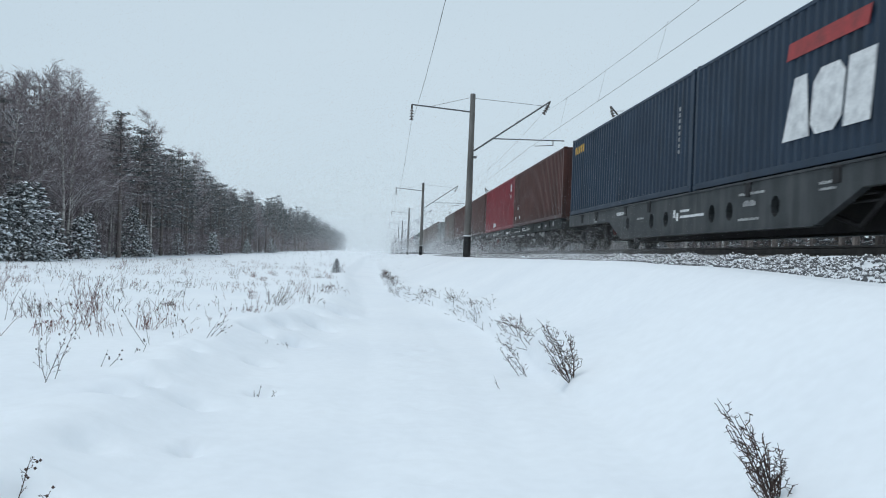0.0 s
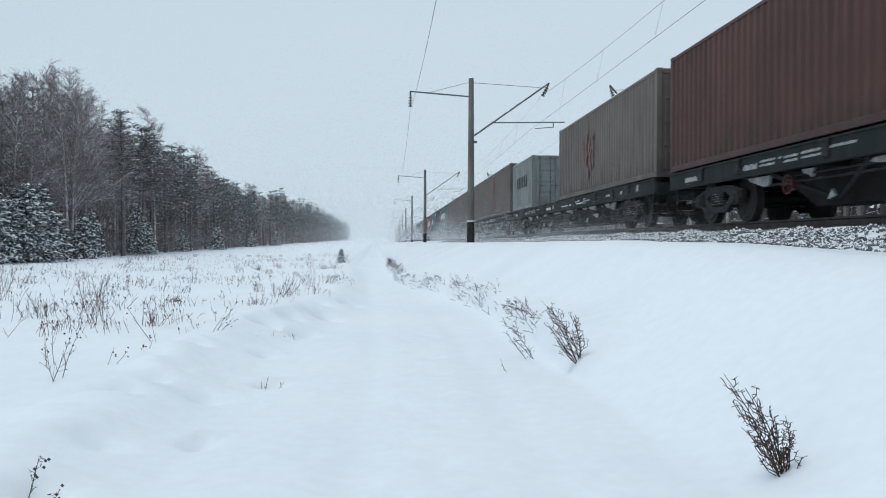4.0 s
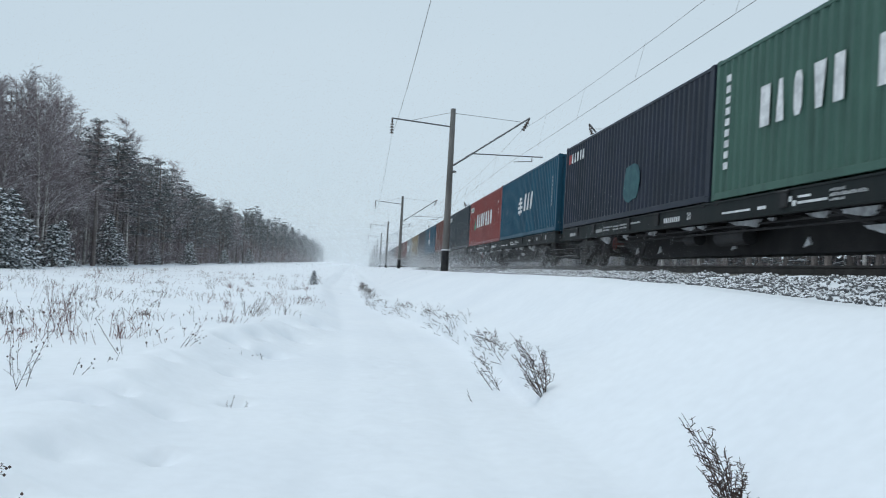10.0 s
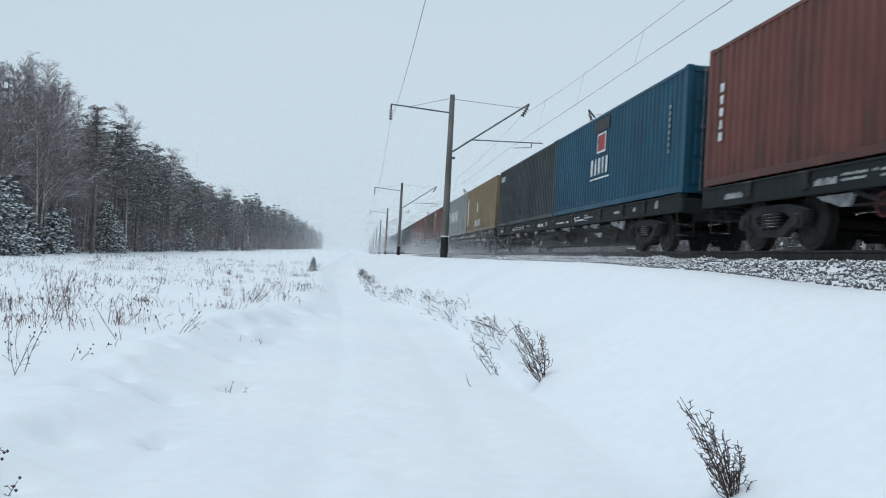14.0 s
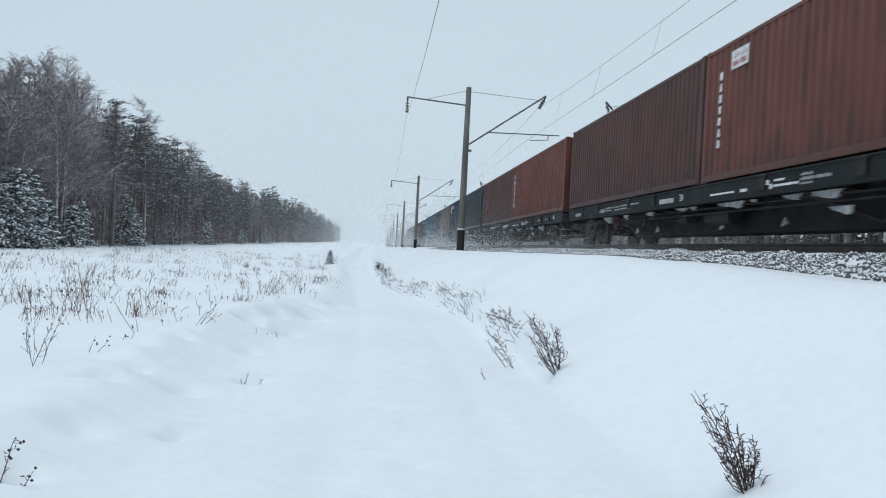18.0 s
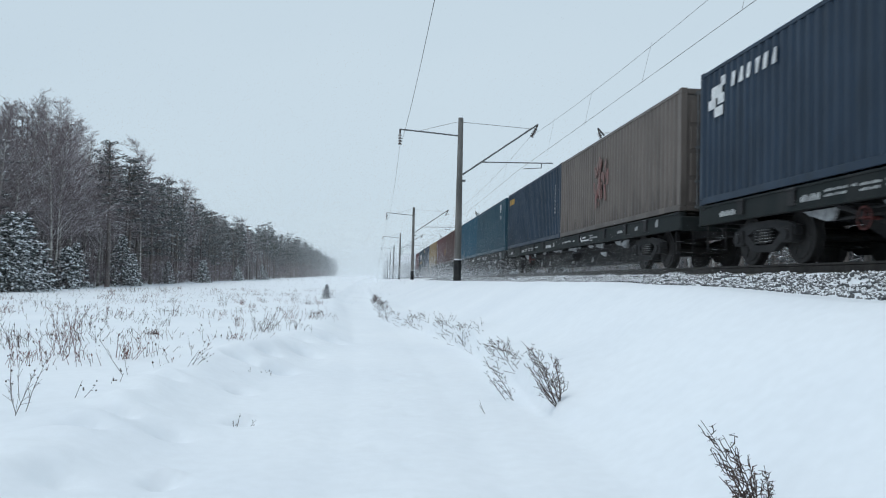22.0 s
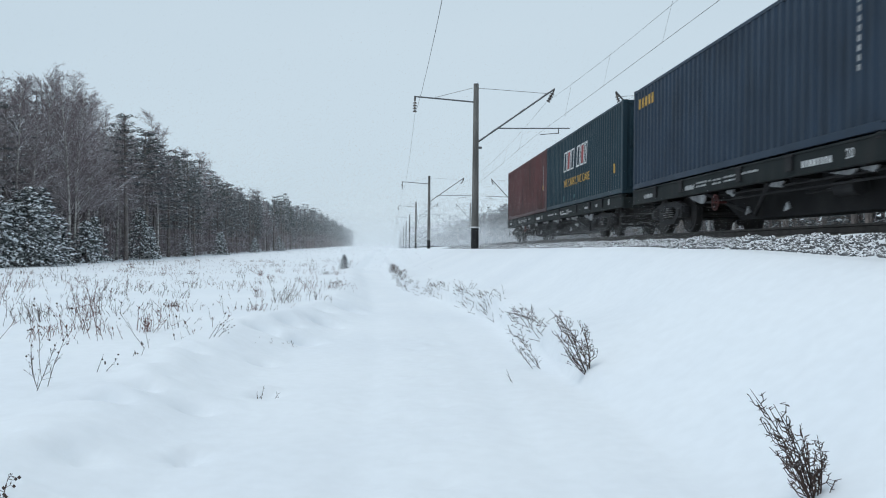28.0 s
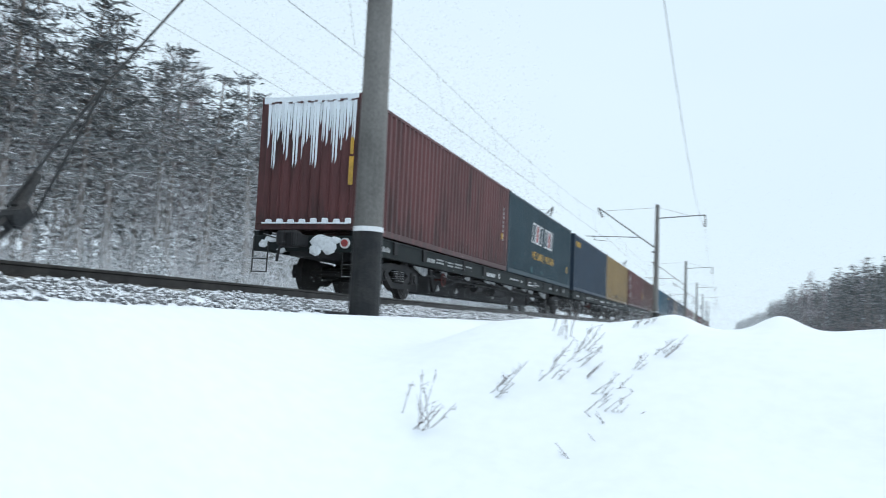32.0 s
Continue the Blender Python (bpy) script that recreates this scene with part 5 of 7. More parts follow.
def wagon(s, deep, number, small_marks):
    w = tagged(new("flat_wagon"), "long grey flat wagon with deep holed side girders" if deep else "long black-green container flat wagon with white markings", "flat wagon", "wagons of the train")
    w.matrix_basis = pose(X_TRACK, s, FLOOR)
    paint = SILL_GREY if deep else SILL
    for side in (-1, 1):
        placed("side_sill", SILL_ME[side, deep], w, material=paint)
    placed("centre_beam", BEAM_ME, w, material=UNDER)
    for q in range(-10, 11):
        placed("cross_member", CROSS_ME, w, at=pose(0, q * 1.18, 0), material=UNDER)
    for name, me, lab in RIG:
        if not (deep and name in ("gusset", "snow_pocket")):
            placed(name, me, w, lab, material=FROST if name in ("snow_pocket", "gusset") else UNDER)
    for e in (-1, 1):
        turn = pose(0, e * 12.25, 0, 0, 0, 0 if e > 0 else 180)
        placed("end_beam", ENDBEAM_ME, w, at=turn, material=paint)
        placed("coupler", COUPLER_ME, w, at=turn, material=UNDER)
        placed("brake_hose", HOSE_ME, w, at=turn, material=UNDER)
        placed("step", STEP_ME, w, at=pose(0, e * 11.9, -0.2), material=STEEL_DARK)
    placed("hand_wheel", HANDWHEEL_ME, w, "dull red hand-brake wheel", pose(-1.12, 6.45, -0.68), WHEEL_RED)
    for y in (-12.0, -0.3, 0.3, 12.0):
        for x in (-1.1, 1.1):
            placed("twist_lock", LOCK_ME, w, at=pose(x, y, 0), material=UNDER)
    for e in (-1, 1):
        bogie(w, e * BOGIE_AT)
    # markings on the near sill: the number as plain bars, two readable notes, and rows of small bars
    f = -1.218
    def bars(name, rects, label):
        for u, v, bw, bh in rects:
            key = (name, u, v, bw, bh)
            if key not in CACHE:
                bm = BM()
                n = max(1, round(bw / 0.075)) if name == "marking" else 1
                wide = 1.0 if n == 1 else 0.68
                for q in range(n):      # a line of writing: short bars with gaps
                    box(bm, f - 0.003, -u - bw * (q + wide) / n, v, f + 0.005, -u - bw * q / n, v + bh * (0.85 if q * 7 % 3 else 0.65))
                CACHE[key] = mesh_of(name, bm)
            placed(name, CACHE[key], w, label, material=MARK_DUSTY if name == "marking" else MARK_WHITE)
    if deep:
        f = -1.243
        bars("marking", [(-8.6, -0.32, 0.5, 0.06), (-8.6, -0.4, 0.4, 0.05), (5.6, -0.32, 0.6, 0.06), (5.6, -0.42, 0.5, 0.05), (2.6, -0.3, 1.1, 0.06), (2.8, -0.52, 0.55, 0.13), (2.6, -0.8, 0.9, 0.06), (-3.9, -0.5, 0.6, 0.06)], "small white marking")
        bars("emblem_bar", [(-1.05, -0.58, 0.13, 0.3), (-0.86, -0.66, 0.13, 0.3), (-0.6, -0.46, 0.55, 0.09), (-0.6, -0.60, 1.45, 0.09)], "white emblem with two lines of name bars")
        bars("number_bar", [(-5.9 + 0.12 * k, -0.30, 0.06, 0.15) for k in range(8)], "white wagon number")
    else:
        bars("number_bar", [(-2.5 + 0.124 * k, -0.315, 0.066, 0.175) for k in range(8)], "white wagon number as bars")
        placed("capacity_mark", text_mesh("20", 0.23), w, "white figure 20", pose(f - 0.002, 1.15, -0.305), MARK_WHITE)
        if small_marks:
            placed("notice", text_mesh("КРУПНОТОННАЖНЫЕ КОНТЕЙНЕРЫ", 0.071), w, "white stencilled notice", pose(f - 0.002, -0.45, -0.245), MARK_WHITE)
            placed("load_mark", text_mesh("68,5т", 0.105), w, "white load figure", pose(f - 0.002, -2.1, -0.255), MARK_WHITE)
        else:
            bars("notice", [(0.62, -0.30, 1.15, 0.06), (2.05, -0.31, 0.3, 0.09)], "white stencilled bars")
        bars("emblem_bar", [(3.12, -0.25, 0.1, 0.14), (3.24, -0.33, 0.1, 0.14), (3.40, -0.205, 0.38, 0.06), (3.40, -0.305, 0.85, 0.065)], "white emblem with two lines of name bars")
        bars("marking", [(4.32, -0.18, 0.4, 0.055), (4.32, -0.26, 0.95, 0.065), (4.32, -0.33, 0.4, 0.045), (-8.3, -0.33, 0.1, 0.12), (-8.05, -0.31, 0.6, 0.13),
                          (-7.34, -0.21, 0.63, 0.05), (-7.34, -0.29, 0.6, 0.05), (-6.6, -0.21, 0.12, 0.05), (-6.4, -0.22, 0.5, 0.05), (-6.4, -0.30, 0.48, 0.05), (-5.8, -0.21, 1.65, 0.055), (-5.8, -0.29, 0.8, 0.045),
                          (-11.2, -0.31, 0.75, 0.13), (7.4, -0.26, 0.5, 0.09), (9.0, -0.27, 0.25, 0.12), (10.6, -0.28, 0.22, 0.22)], "small white marking")
    MOVING.append((w, s))
    return w


DEEP = {13, 18}
for k, j in enumerate(JOINT):
    wg = wagon(j, k in DEEP, k, k < 6)
    if k == 0:
        TAIL = wg

# the tail: snow plastered on the rear wall and end beam, and a red tail disc
r = random.Random(4)
pts = corrugated(2 * HW - 0.32, 0, 0, 0.24, 0.042, -HW + 0.16)
for (o0, x0), (o1, x1) in zip(pts, pts[1:]):
    if abs(x1 - x0) < 0.03:
        continue
    z0, z1 = (2.0 - r.uniform(0.0, 0.75) if o0 + o1 < 0.05 else 2.35 - r.uniform(0, 0.45)), 2.76
    y0, y1 = 6.096 - 0.012 - o0, 6.096 - 0.012 - o1
    bm = BM()
    q = [bm.verts.new(p) for p in ((x0, y0 + 0.003, z1), (x1, y1 + 0.003, z1), (x0 + 0.72 * (x1 - x0), y0 + 0.72 * (y1 - y0) + 0.003, z0), (x0 + 0.25 * (x1 - x0), y0 + 0.25 * (y1 - y0) + 0.003, z0 + 0.12))]
    bm.faces.new(q)
    bmesh.ops.recalc_face_normals(bm, faces=bm.faces[:])
    bmesh.ops.solidify(bm, geom=bm.faces[:], thickness=-0.01)
    part("snow_tongue", bm, SNOW, LAST, "tongue of snow frozen on the rear wall")
bm = BM()
for k in range(8):
    x = -1.0 + k * 0.27
    box(bm, x - 0.07, 6.05, 0.14, x + 0.07, 6.13, 0.2 + r.uniform(0, 0.06), 0.02)
box(bm, -1.0, 6.06, 0.13, 1.05, 6.14, 0.16, 0.01)
part("snow_ledge", bm, SNOW, LAST, "snow along the foot of the rear wall")
bm = BM()
for k in range(26):      # a ragged band frozen along the wall's head
    x = -1.1 + k * 0.087
    box(bm, x, 6.086, 2.80 - r.uniform(0, 0.07), x + 0.089, 6.104, 2.89, 0.004)
part("snow_band", bm, SNOW, LAST, "ragged band of snow frozen along the rear wall's head")["kind"] = "stuff"
bm = BM()
box(bm, -0.05, 6.085, 0.95, 0.05, 6.10, 1.55)
box(bm, -0.035, 6.085, 1.6, 0.035, 6.10, 1.95)
mk = part("warning_plate", bm, MARK_YELLOW, LAST, "worn yellow hazard strip", at=pose(-1.0, 0.003, 0))


def crust(places, seed):
    """Lumps of blown snow grown together on a steel face."""
    q = random.Random(seed)
    bm = BM()
    for x, z, w, h in places:
        made = bmesh.ops.create_icosphere(bm, subdivisions=2, radius=1, matrix=Matrix.Translation((x, 12.29, z)) @ Matrix.Diagonal((w, 0.055, h, 1)))["verts"]
        for v in made:
            v.co += Vector((q.gauss(0, 0.10 * w), q.gauss(0, 0.008), q.gauss(0, 0.14 * h)))
    return bm


part("snow_crust", crust(((-0.45, -0.26, 0.28, 0.15), (-0.62, -0.36, 0.2, 0.14), (-0.3, -0.42, 0.15, 0.12), (-0.75, -0.22, 0.14, 0.08)), 3), SNOW_DIRTY, TAIL, "crust of blown snow on the end beam")
part("snow_crust", crust(((0.72, -0.2, 0.22, 0.07), (0.95, -0.3, 0.12, 0.09), (0.5, -0.44, 0.12, 0.06)), 4), SNOW_DIRTY, TAIL, "crust of blown snow on the end beam")
bm = BM()
for z in (-0.62, -0.9):
    rod(bm, (0.82, 12.33, z), (1.18, 12.33, z), 0.016, sides=6)
for x in (0.82, 1.18):
    rod(bm, (x, 12.3, -0.15), (x, 12.33, -0.92), 0.016, sides=6)
part("ladder", bm, STEEL_DARK, TAIL, "dark steel step ladder with rime")
bm = BM()
rod(bm, (0.95, 12.31, -0.1), (0.35, 12.42, -0.24), 0.018, sides=6)
rod(bm, (0.35, 12.42, -0.24), (0.2, 12.46, -0.12), 0.018, sides=6)
part("uncoupling_lever", bm, STEEL_DARK, TAIL)
bm = BM()
rod(bm, (-1.0, 12.33, -0.28), (-1.0, 12.38, -0.28), 0.075, sides=18)
disc = part("tail_disc", bm, MARK_RED, TAIL, "red tail disc with white rim")
bm = BM()
rod(bm, (-1.0, 12.325, -0.28), (-1.0, 12.36, -0.28), 0.11, sides=18)
part("disc_rim", bm, MARK_WHITE, disc)


def run(t):
    """How far the train has come after t seconds, towards -y: it gathers speed slowly."""
    return 15.53 * t + 0.01305 * t ** 2 - 0.0001 * t ** 3


def motions():
    """The train runs along the track; its wheels roll on the rails."""
    steps = [t * 2.0 for t in range(17)]
    for thing, s in MOVING:
        walk(thing, [(t, pose(X_TRACK, s - run(t), FLOOR)) for t in steps])
    for snow, vx, vz in ((HAZE_AHEAD, 0.12, -0.25), (HAZE_BEHIND, 0.12, -0.25), (WAKE, 0.02, 0.0), (WAKE2, 0.02, 0.0)):
        walk(snow, [(t, pose(vx * t, 0, vz * t)) for t in steps])
    # all the wheelsets at one end of a bogie turn alike and share one set of keys
    turn = math.degrees(1 / WHEEL_R)
    lead = {}
    for w in WHEELS:
        e = w.matrix_basis.translation.y
        if e not in lead:
            walk(w, [(k / FPS, pose(0, e, 0, (turn * run(k / FPS)) % 360.0)) for k in range(int(END * FPS) + 1)])
            lead[e] = w
        else:
            w.rotation_mode = "QUATERNION"
            keys = w.animation_data_create()
            keys.action = lead[e].animation_data.action
            keys.action_slot = lead[e].animation_data.action_slot


# ---- woods on both sides ----
def tube(V, F, pts, radii, sides=5):
    """Adds a tapered tube along points to the lists."""
    rings = []
    for i, p in enumerate(pts):
        p = Vector(p)
        d = (Vector(pts[min(i + 1, len(pts) - 1)]) - Vector(pts[max(i - 1, 0)])).normalized()
        a = d.cross(Vector((0.31, 0.95, 0.07))).normalized()
        b = d.cross(a)
        base_i = len(V)
        for k in range(sides):
            t = math.tau * k / sides
            q = p + (a * math.cos(t) + b * math.sin(t)) * radii[i]
            V.append(q[:])
        rings.append(base_i)
    for r0, r1 in zip(rings, rings[1:]):
        for k in range(sides):
            F.append((r0 + k, r0 + (k + 1) % sides, r1 + (k + 1) % sides, r1 + k))


def blade(V, F, p, d, length, width, r):
    """A narrow diamond leaf or needle spray from p along d."""
    d = Vector(d).normalized()
    a = d.cross(Vector((r.uniform(-1, 1), r.uniform(-1, 1), r.uniform(-1, 1)))).normalized() * width * 0.5
    p = Vector(p)
    i = len(V)
    V.extend(((p)[:], (p + d * length * 0.5 + a)[:], (p + d * length)[:], (p + d * length * 0.5 - a)[:]))
    F.append((i, i + 1, i + 2, i + 3))


def clump(V, F, p, size, n, r, lift=0.25, width=0.09):
    for _ in range(n):
        d = (r.gauss(0, 1), r.gauss(0, 1), r.gauss(lift, 0.55))
        q = Vector(p) + Vector((r.uniform(-1, 1), r.uniform(-1, 1), r.uniform(-0.6, 0.6))) * size * 0.55
        blade(V, F, q, d, size * r.uniform(0.6, 1.15), width * r.uniform(0.7, 1.5), r)


def pine_parts(seed, h, bare, spread_w, dense):
    """A pine in tiers of limbs with flat sprays of needles, and pads of snow lying along them."""
    r = random.Random(seed)
    TV, TF, CV, CF, SV, SF = [], [], [], [], [], []
    lean = (r.uniform(-0.3, 0.3), r.uniform(-0.3, 0.3))
    at = lambda u: Vector((lean[0] * u * u, lean[1] * u * u, h * u))
    tube(TV, TF, [at(k / 8) - Vector((0, 0, 0.6 if k == 0 else 0)) for k in range(9)], [0.155 * (h / 13) * (1 - 0.9 * k / 8) + 0.012 for k in range(9)], 7)
    tiers = int((1 - bare) * h / 0.62)
    for k in range(tiers):
        w = (k + r.uniform(0, 0.5)) / tiers
        u = bare + (1 - bare) * w
        p0 = at(min(u, 0.985))
        turn = r.uniform(0, math.tau)
        limbs = 5 if w < 0.8 else 4
        for q_i in range(limbs):
            if r.random() < 0.12:
                continue
            ang = turn + q_i * math.tau / limbs + r.uniform(-0.4, 0.4)
            reach = (spread_w * min(1, 0.62 + 1.6 * w) * (1 - w) ** 0.62 + 0.22) * r.uniform(0.65, 1.2) * dense
            rise = -0.12 + 0.55 * w + r.uniform(-0.1, 0.12)
            p = p0 + Vector((0, 0, r.uniform(-0.15, 0.15)))
            q = p + Vector((math.cos(ang) * reach, math.sin(ang) * reach, reach * rise))
            mid = (p + q) / 2 + Vector((0, 0, -0.06 * reach))
            tube(TV, TF, [p, mid, q], [0.032, 0.02, 0.007], 3)
            n = 3 + int(reach * 1.2)
            for j in range(n):
                c = p.lerp(q, 0.3 + 0.72 * (j + r.random() * 0.6) / n) + Vector((r.gauss(0, 0.13), r.gauss(0, 0.13), r.gauss(0.02, 0.04))) * (0.5 + reach * 0.5)
                for _ in range(7):
                    d = (r.gauss(0, 1), r.gauss(0, 1), r.gauss(0.22, 0.3))
                    o = Vector((r.uniform(-1, 1), r.uniform(-1, 1), r.uniform(-0.3, 0.3))) * 0.2
                    blade(CV, CF, c + o, d, r.uniform(0.24, 0.46), r.uniform(0.05, 0.105), r)
                if r.random() < 0.13:
                    d = Vector((math.cos(ang) + r.gauss(0, 0.5), math.sin(ang) + r.gauss(0, 0.5), rise)).normalized()
                    s1 = d.cross(Vector((0, 0, 1))).normalized() * r.uniform(0.05, 0.11)
                    b0 = c + Vector((0, 0, 0.10)) - d * 0.16
                    i0 = len(SV)
                    L = r.uniform(0.22, 0.5)
                    SV.extend(((b0)[:], (b0 + d * L * 0.5 + s1)[:], (b0 + d * L)[:], (b0 + d * L * 0.5 - s1)[:], (b0 + d * L * 0.5 + Vector((0, 0, 0.07)))[:]))
                    SF.extend(((i0, i0 + 1, i0 + 4), (i0 + 1, i0 + 2, i0 + 4), (i0 + 2, i0 + 3, i0 + 4), (i0 + 3, i0, i0 + 4)))
    # dead snags under the crown, some with a line of snow
    for k in range(12):
        u = r.uniform(0.1, max(0.2, bare))
        ang = r.uniform(0, math.tau)
        p = at(u)
        q = p + Vector((math.cos(ang), math.sin(ang), r.uniform(-0.3, 0.1))) * r.uniform(0.5, 1.6)
        tube(TV, TF, [p, q], [0.022, 0.006], 3)
        if k % 2:
            tube(SV, SF, [p.lerp(q, 0.2) + Vector((0, 0, 0.02)), q + Vector((0, 0, 0.015))], [0.02, 0.008], 3)
    return TV, TF, CV, CF, SV, SF


def birch_parts(seed, h, droop=0.0):
    """A slender bare birch: steep limbs and long fine twigs, the upper ones hanging, with frost along them."""
    r = random.Random(seed)
    TV, TF, CV, CF = [], [], [], []
    lean = (r.uniform(-0.8, 0.8), r.uniform(-0.8, 0.8))
    at = lambda u: Vector((lean[0] * u * u, lean[1] * u * u, h * u))
    tube(TV, TF, [at(k / 8) - Vector((0, 0, 0.6 if k == 0 else 0)) for k in range(9)], [0.105 * (1 - 0.92 * k / 8) + 0.006 for k in range(9)], 6)
    for k in range(60):
        u = 0.22 + 0.77 * k / 60
        ang = r.uniform(0, math.tau)
        L = ((1.0 - u) * h * 0.27 + 0.75) * r.uniform(0.55, 1.15)
        up = r.uniform(1.0, 2.4)
        d = Vector((math.cos(ang), math.sin(ang), up)).normalized()
        p = at(u)
        q = p + d * L + Vector((math.cos(ang), math.sin(ang), -0.3)) * 0.12 * L
        tube(CV, CF, [p, p.lerp(q, 0.5) + Vector((0, 0, 0.06 * L)), q], [0.026, 0.015, 0.005], 3)
        for j in range(8):
            w = 0.2 + 0.8 * j / 8
            b0 = p.lerp(q, w)
            e = (d + Vector((r.gauss(0, 0.6), r.gauss(0, 0.6), r.gauss(0.05 - droop, 0.4)))).normalized()
            tl = L * 0.40 * r.uniform(0.5, 1.1) + 0.1
            b1 = b0 + e * tl
            blade(CV, CF, b0, e, tl, 0.024, r)
            for _ in range(8):
                w2 = r.uniform(0.2, 1)
                e2 = (e + Vector((r.gauss(0, 0.55), r.gauss(0, 0.55), r.gauss(-droop - 0.1, 0.5)))).normalized()
                blade(CV, CF, b0.lerp(b1, w2), e2, tl * r.uniform(0.35, 0.8), 0.017, r)
    return TV, TF, CV, CF


def young_parts(seed, h):
    """A young pine or spruce, bowed under snow."""
    r = random.Random(seed)
    TV, TF, CV, CF, SV, SF = [], [], [], [], [], []
    tube(TV, TF, [(0, 0, -0.3), (0, 0, h * 0.5), (0.05, 0, h)], [0.05, 0.03, 0.008], 5)
    n = int(h * 16)
    for k in range(n):
        u = 0.06 + 0.94 * k / n
        ang = k * 2.4 + r.uniform(-0.4, 0.4)
        reach = (1 - u) * h * 0.36 + 0.12
        p = Vector((0, 0, h * u))
        q = p + Vector((math.cos(ang) * reach, math.sin(ang) * reach, -reach * r.uniform(0.0, 0.35)))
        tube(TV, TF, [p, q], [0.014, 0.004], 3)
        for j in range(3):
            c = p.lerp(q, 0.4 + 0.3 * j)
            clump(CV, CF, c, 0.22 + 0.05 * h / 3, 7, r, lift=0.1, width=0.09)
            if r.random() < 0.97:
                d = (q - p).normalized()
                s1 = d.cross(Vector((0, 0, 1))).normalized() * r.uniform(0.05, 0.13)
                b0 = c + Vector((r.gauss(0, 0.05), r.gauss(0, 0.05), 0.09)) - d * 0.1
                i0 = len(SV)
                L = r.uniform(0.15, 0.38)
                SV.extend(((b0)[:], (b0 + d * L * 0.5 + s1)[:], (b0 + d * L)[:], (b0 + d * L * 0.5 - s1)[:], (b0 + d * L * 0.5 + Vector((0, 0, 0.1)))[:]))
                SF.extend(((i0, i0 + 1, i0 + 4), (i0 + 1, i0 + 2, i0 + 4), (i0 + 2, i0 + 3, i0 + 4), (i0 + 3, i0, i0 + 4)))
    return TV, TF, CV, CF, SV, SF


def tree_thing(name, parts, bark, leaf, label, category="tree"):
    TV, TF, CV, CF = parts[:4]
    t = tagged(new(name), label, category, "trees of the woods")
    placed("trunk", raw_mesh("trunk", TV, TF, True), t, material=bark)
    placed("crown", raw_mesh("crown", CV, CF), t, material=leaf)
    if len(parts) > 4:
        placed("snow_load", raw_mesh("snow_load", parts[4], parts[5]), t, "pads of snow on the limbs", material=SNOW)["kind"] = "stuff"
    return t


def far_copy(store, v, f, m):
    """Adds a moved copy of a tree's part to the arrays of a joined wood."""
    a = v @ np.array(m.to_3x3(), np.float32).T + np.array(m.translation, np.float32)
    store[0].append(a)
    store[1].append(f + store[2])
    store[2] += len(a)


random.seed(5)
PINES = [pine_parts(20 + k, h, b, w, d) for k, (h, b, w, d) in enumerate(((12.6, 0.40, 2.0, 1.0), (13.4, 0.50, 2.1, 1.0), (11.6, 0.30, 2.2, 1.0), (12.9, 0.55, 1.8, 1.0), (10.6, 0.08, 2.2, 1.0)))]
BIRCHES = [birch_parts(40 + k, h, d) for k, (h, d) in enumerate(((13.8, 0.0), (12.6, 0.15), (13.2, 0.05), (11.4, 0.3)))]
def brush_parts(seed, h):
    """A thicket of thin leafless saplings."""
    r = random.Random(seed)
    TV, TF, CV, CF = [], [], [], []
    for k in range(7):
        b0 = Vector((r.uniform(-1.3, 1.3), r.uniform(-1.3, 1.3), -0.3))
        hh = h * r.uniform(0.5, 1.1)
        q = b0 + Vector((r.gauss(0, 0.12), r.gauss(0, 0.12), 1)) * hh
        tube(TV, TF, [b0, q], [0.03, 0.006], 4)
        for j in range(22):
            u = r.uniform(0.12, 1)
            p = b0.lerp(q, u)
            e = Vector((r.gauss(0, 1), r.gauss(0, 1), r.gauss(0.9, 0.5))).normalized()
            L = r.uniform(0.4, 1.1) * (1.25 - u)
            blade(CV, CF, p, e, L, 0.025, r)
            for _ in range(4):
                blade(CV, CF, p + e * L * r.uniform(0.3, 0.9), e + Vector((r.gauss(0, 0.7), r.gauss(0, 0.7), r.gauss(0, 0.5))), L * r.uniform(0.35, 0.7), 0.02, r)
    return TV, TF, CV, CF


BRUSH = [brush_parts(80 + k, h) for k, h in enumerate((3.2, 4.6))]
YOUNG = [young_parts(60 + k, h) for k, h in enumerate((2.6, 3.6, 4.8))]
MASTER = []
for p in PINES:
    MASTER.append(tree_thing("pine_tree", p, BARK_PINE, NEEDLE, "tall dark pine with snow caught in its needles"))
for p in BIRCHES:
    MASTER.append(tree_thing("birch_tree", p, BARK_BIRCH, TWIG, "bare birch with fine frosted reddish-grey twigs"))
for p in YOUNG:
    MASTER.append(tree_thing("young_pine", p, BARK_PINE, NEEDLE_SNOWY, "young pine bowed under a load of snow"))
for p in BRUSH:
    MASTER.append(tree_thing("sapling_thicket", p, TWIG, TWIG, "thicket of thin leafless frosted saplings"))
USED = set()


def plant_tree(k, x, y, s, wide=1.0):
    m = pose(x, y, ground_z(x, y) - 0.05, 0, 0, random.uniform(0, 360)) @ Matrix.Diagonal((s * wide, s * wide, s, 1))
    if k not in USED:
        USED.add(k)
        ob = MASTER[k]
        ob.matrix_basis = m
        return ob
    ob = copy_thing(MASTER[k], m)
    ob.scale = (s * wide, s * wide, s)
    return ob


def wood_edge(y):
    return -22.0 - 0.8 * noise.noise((0, y * 0.09, 3)) - 0.02 * max(0, y - 250)


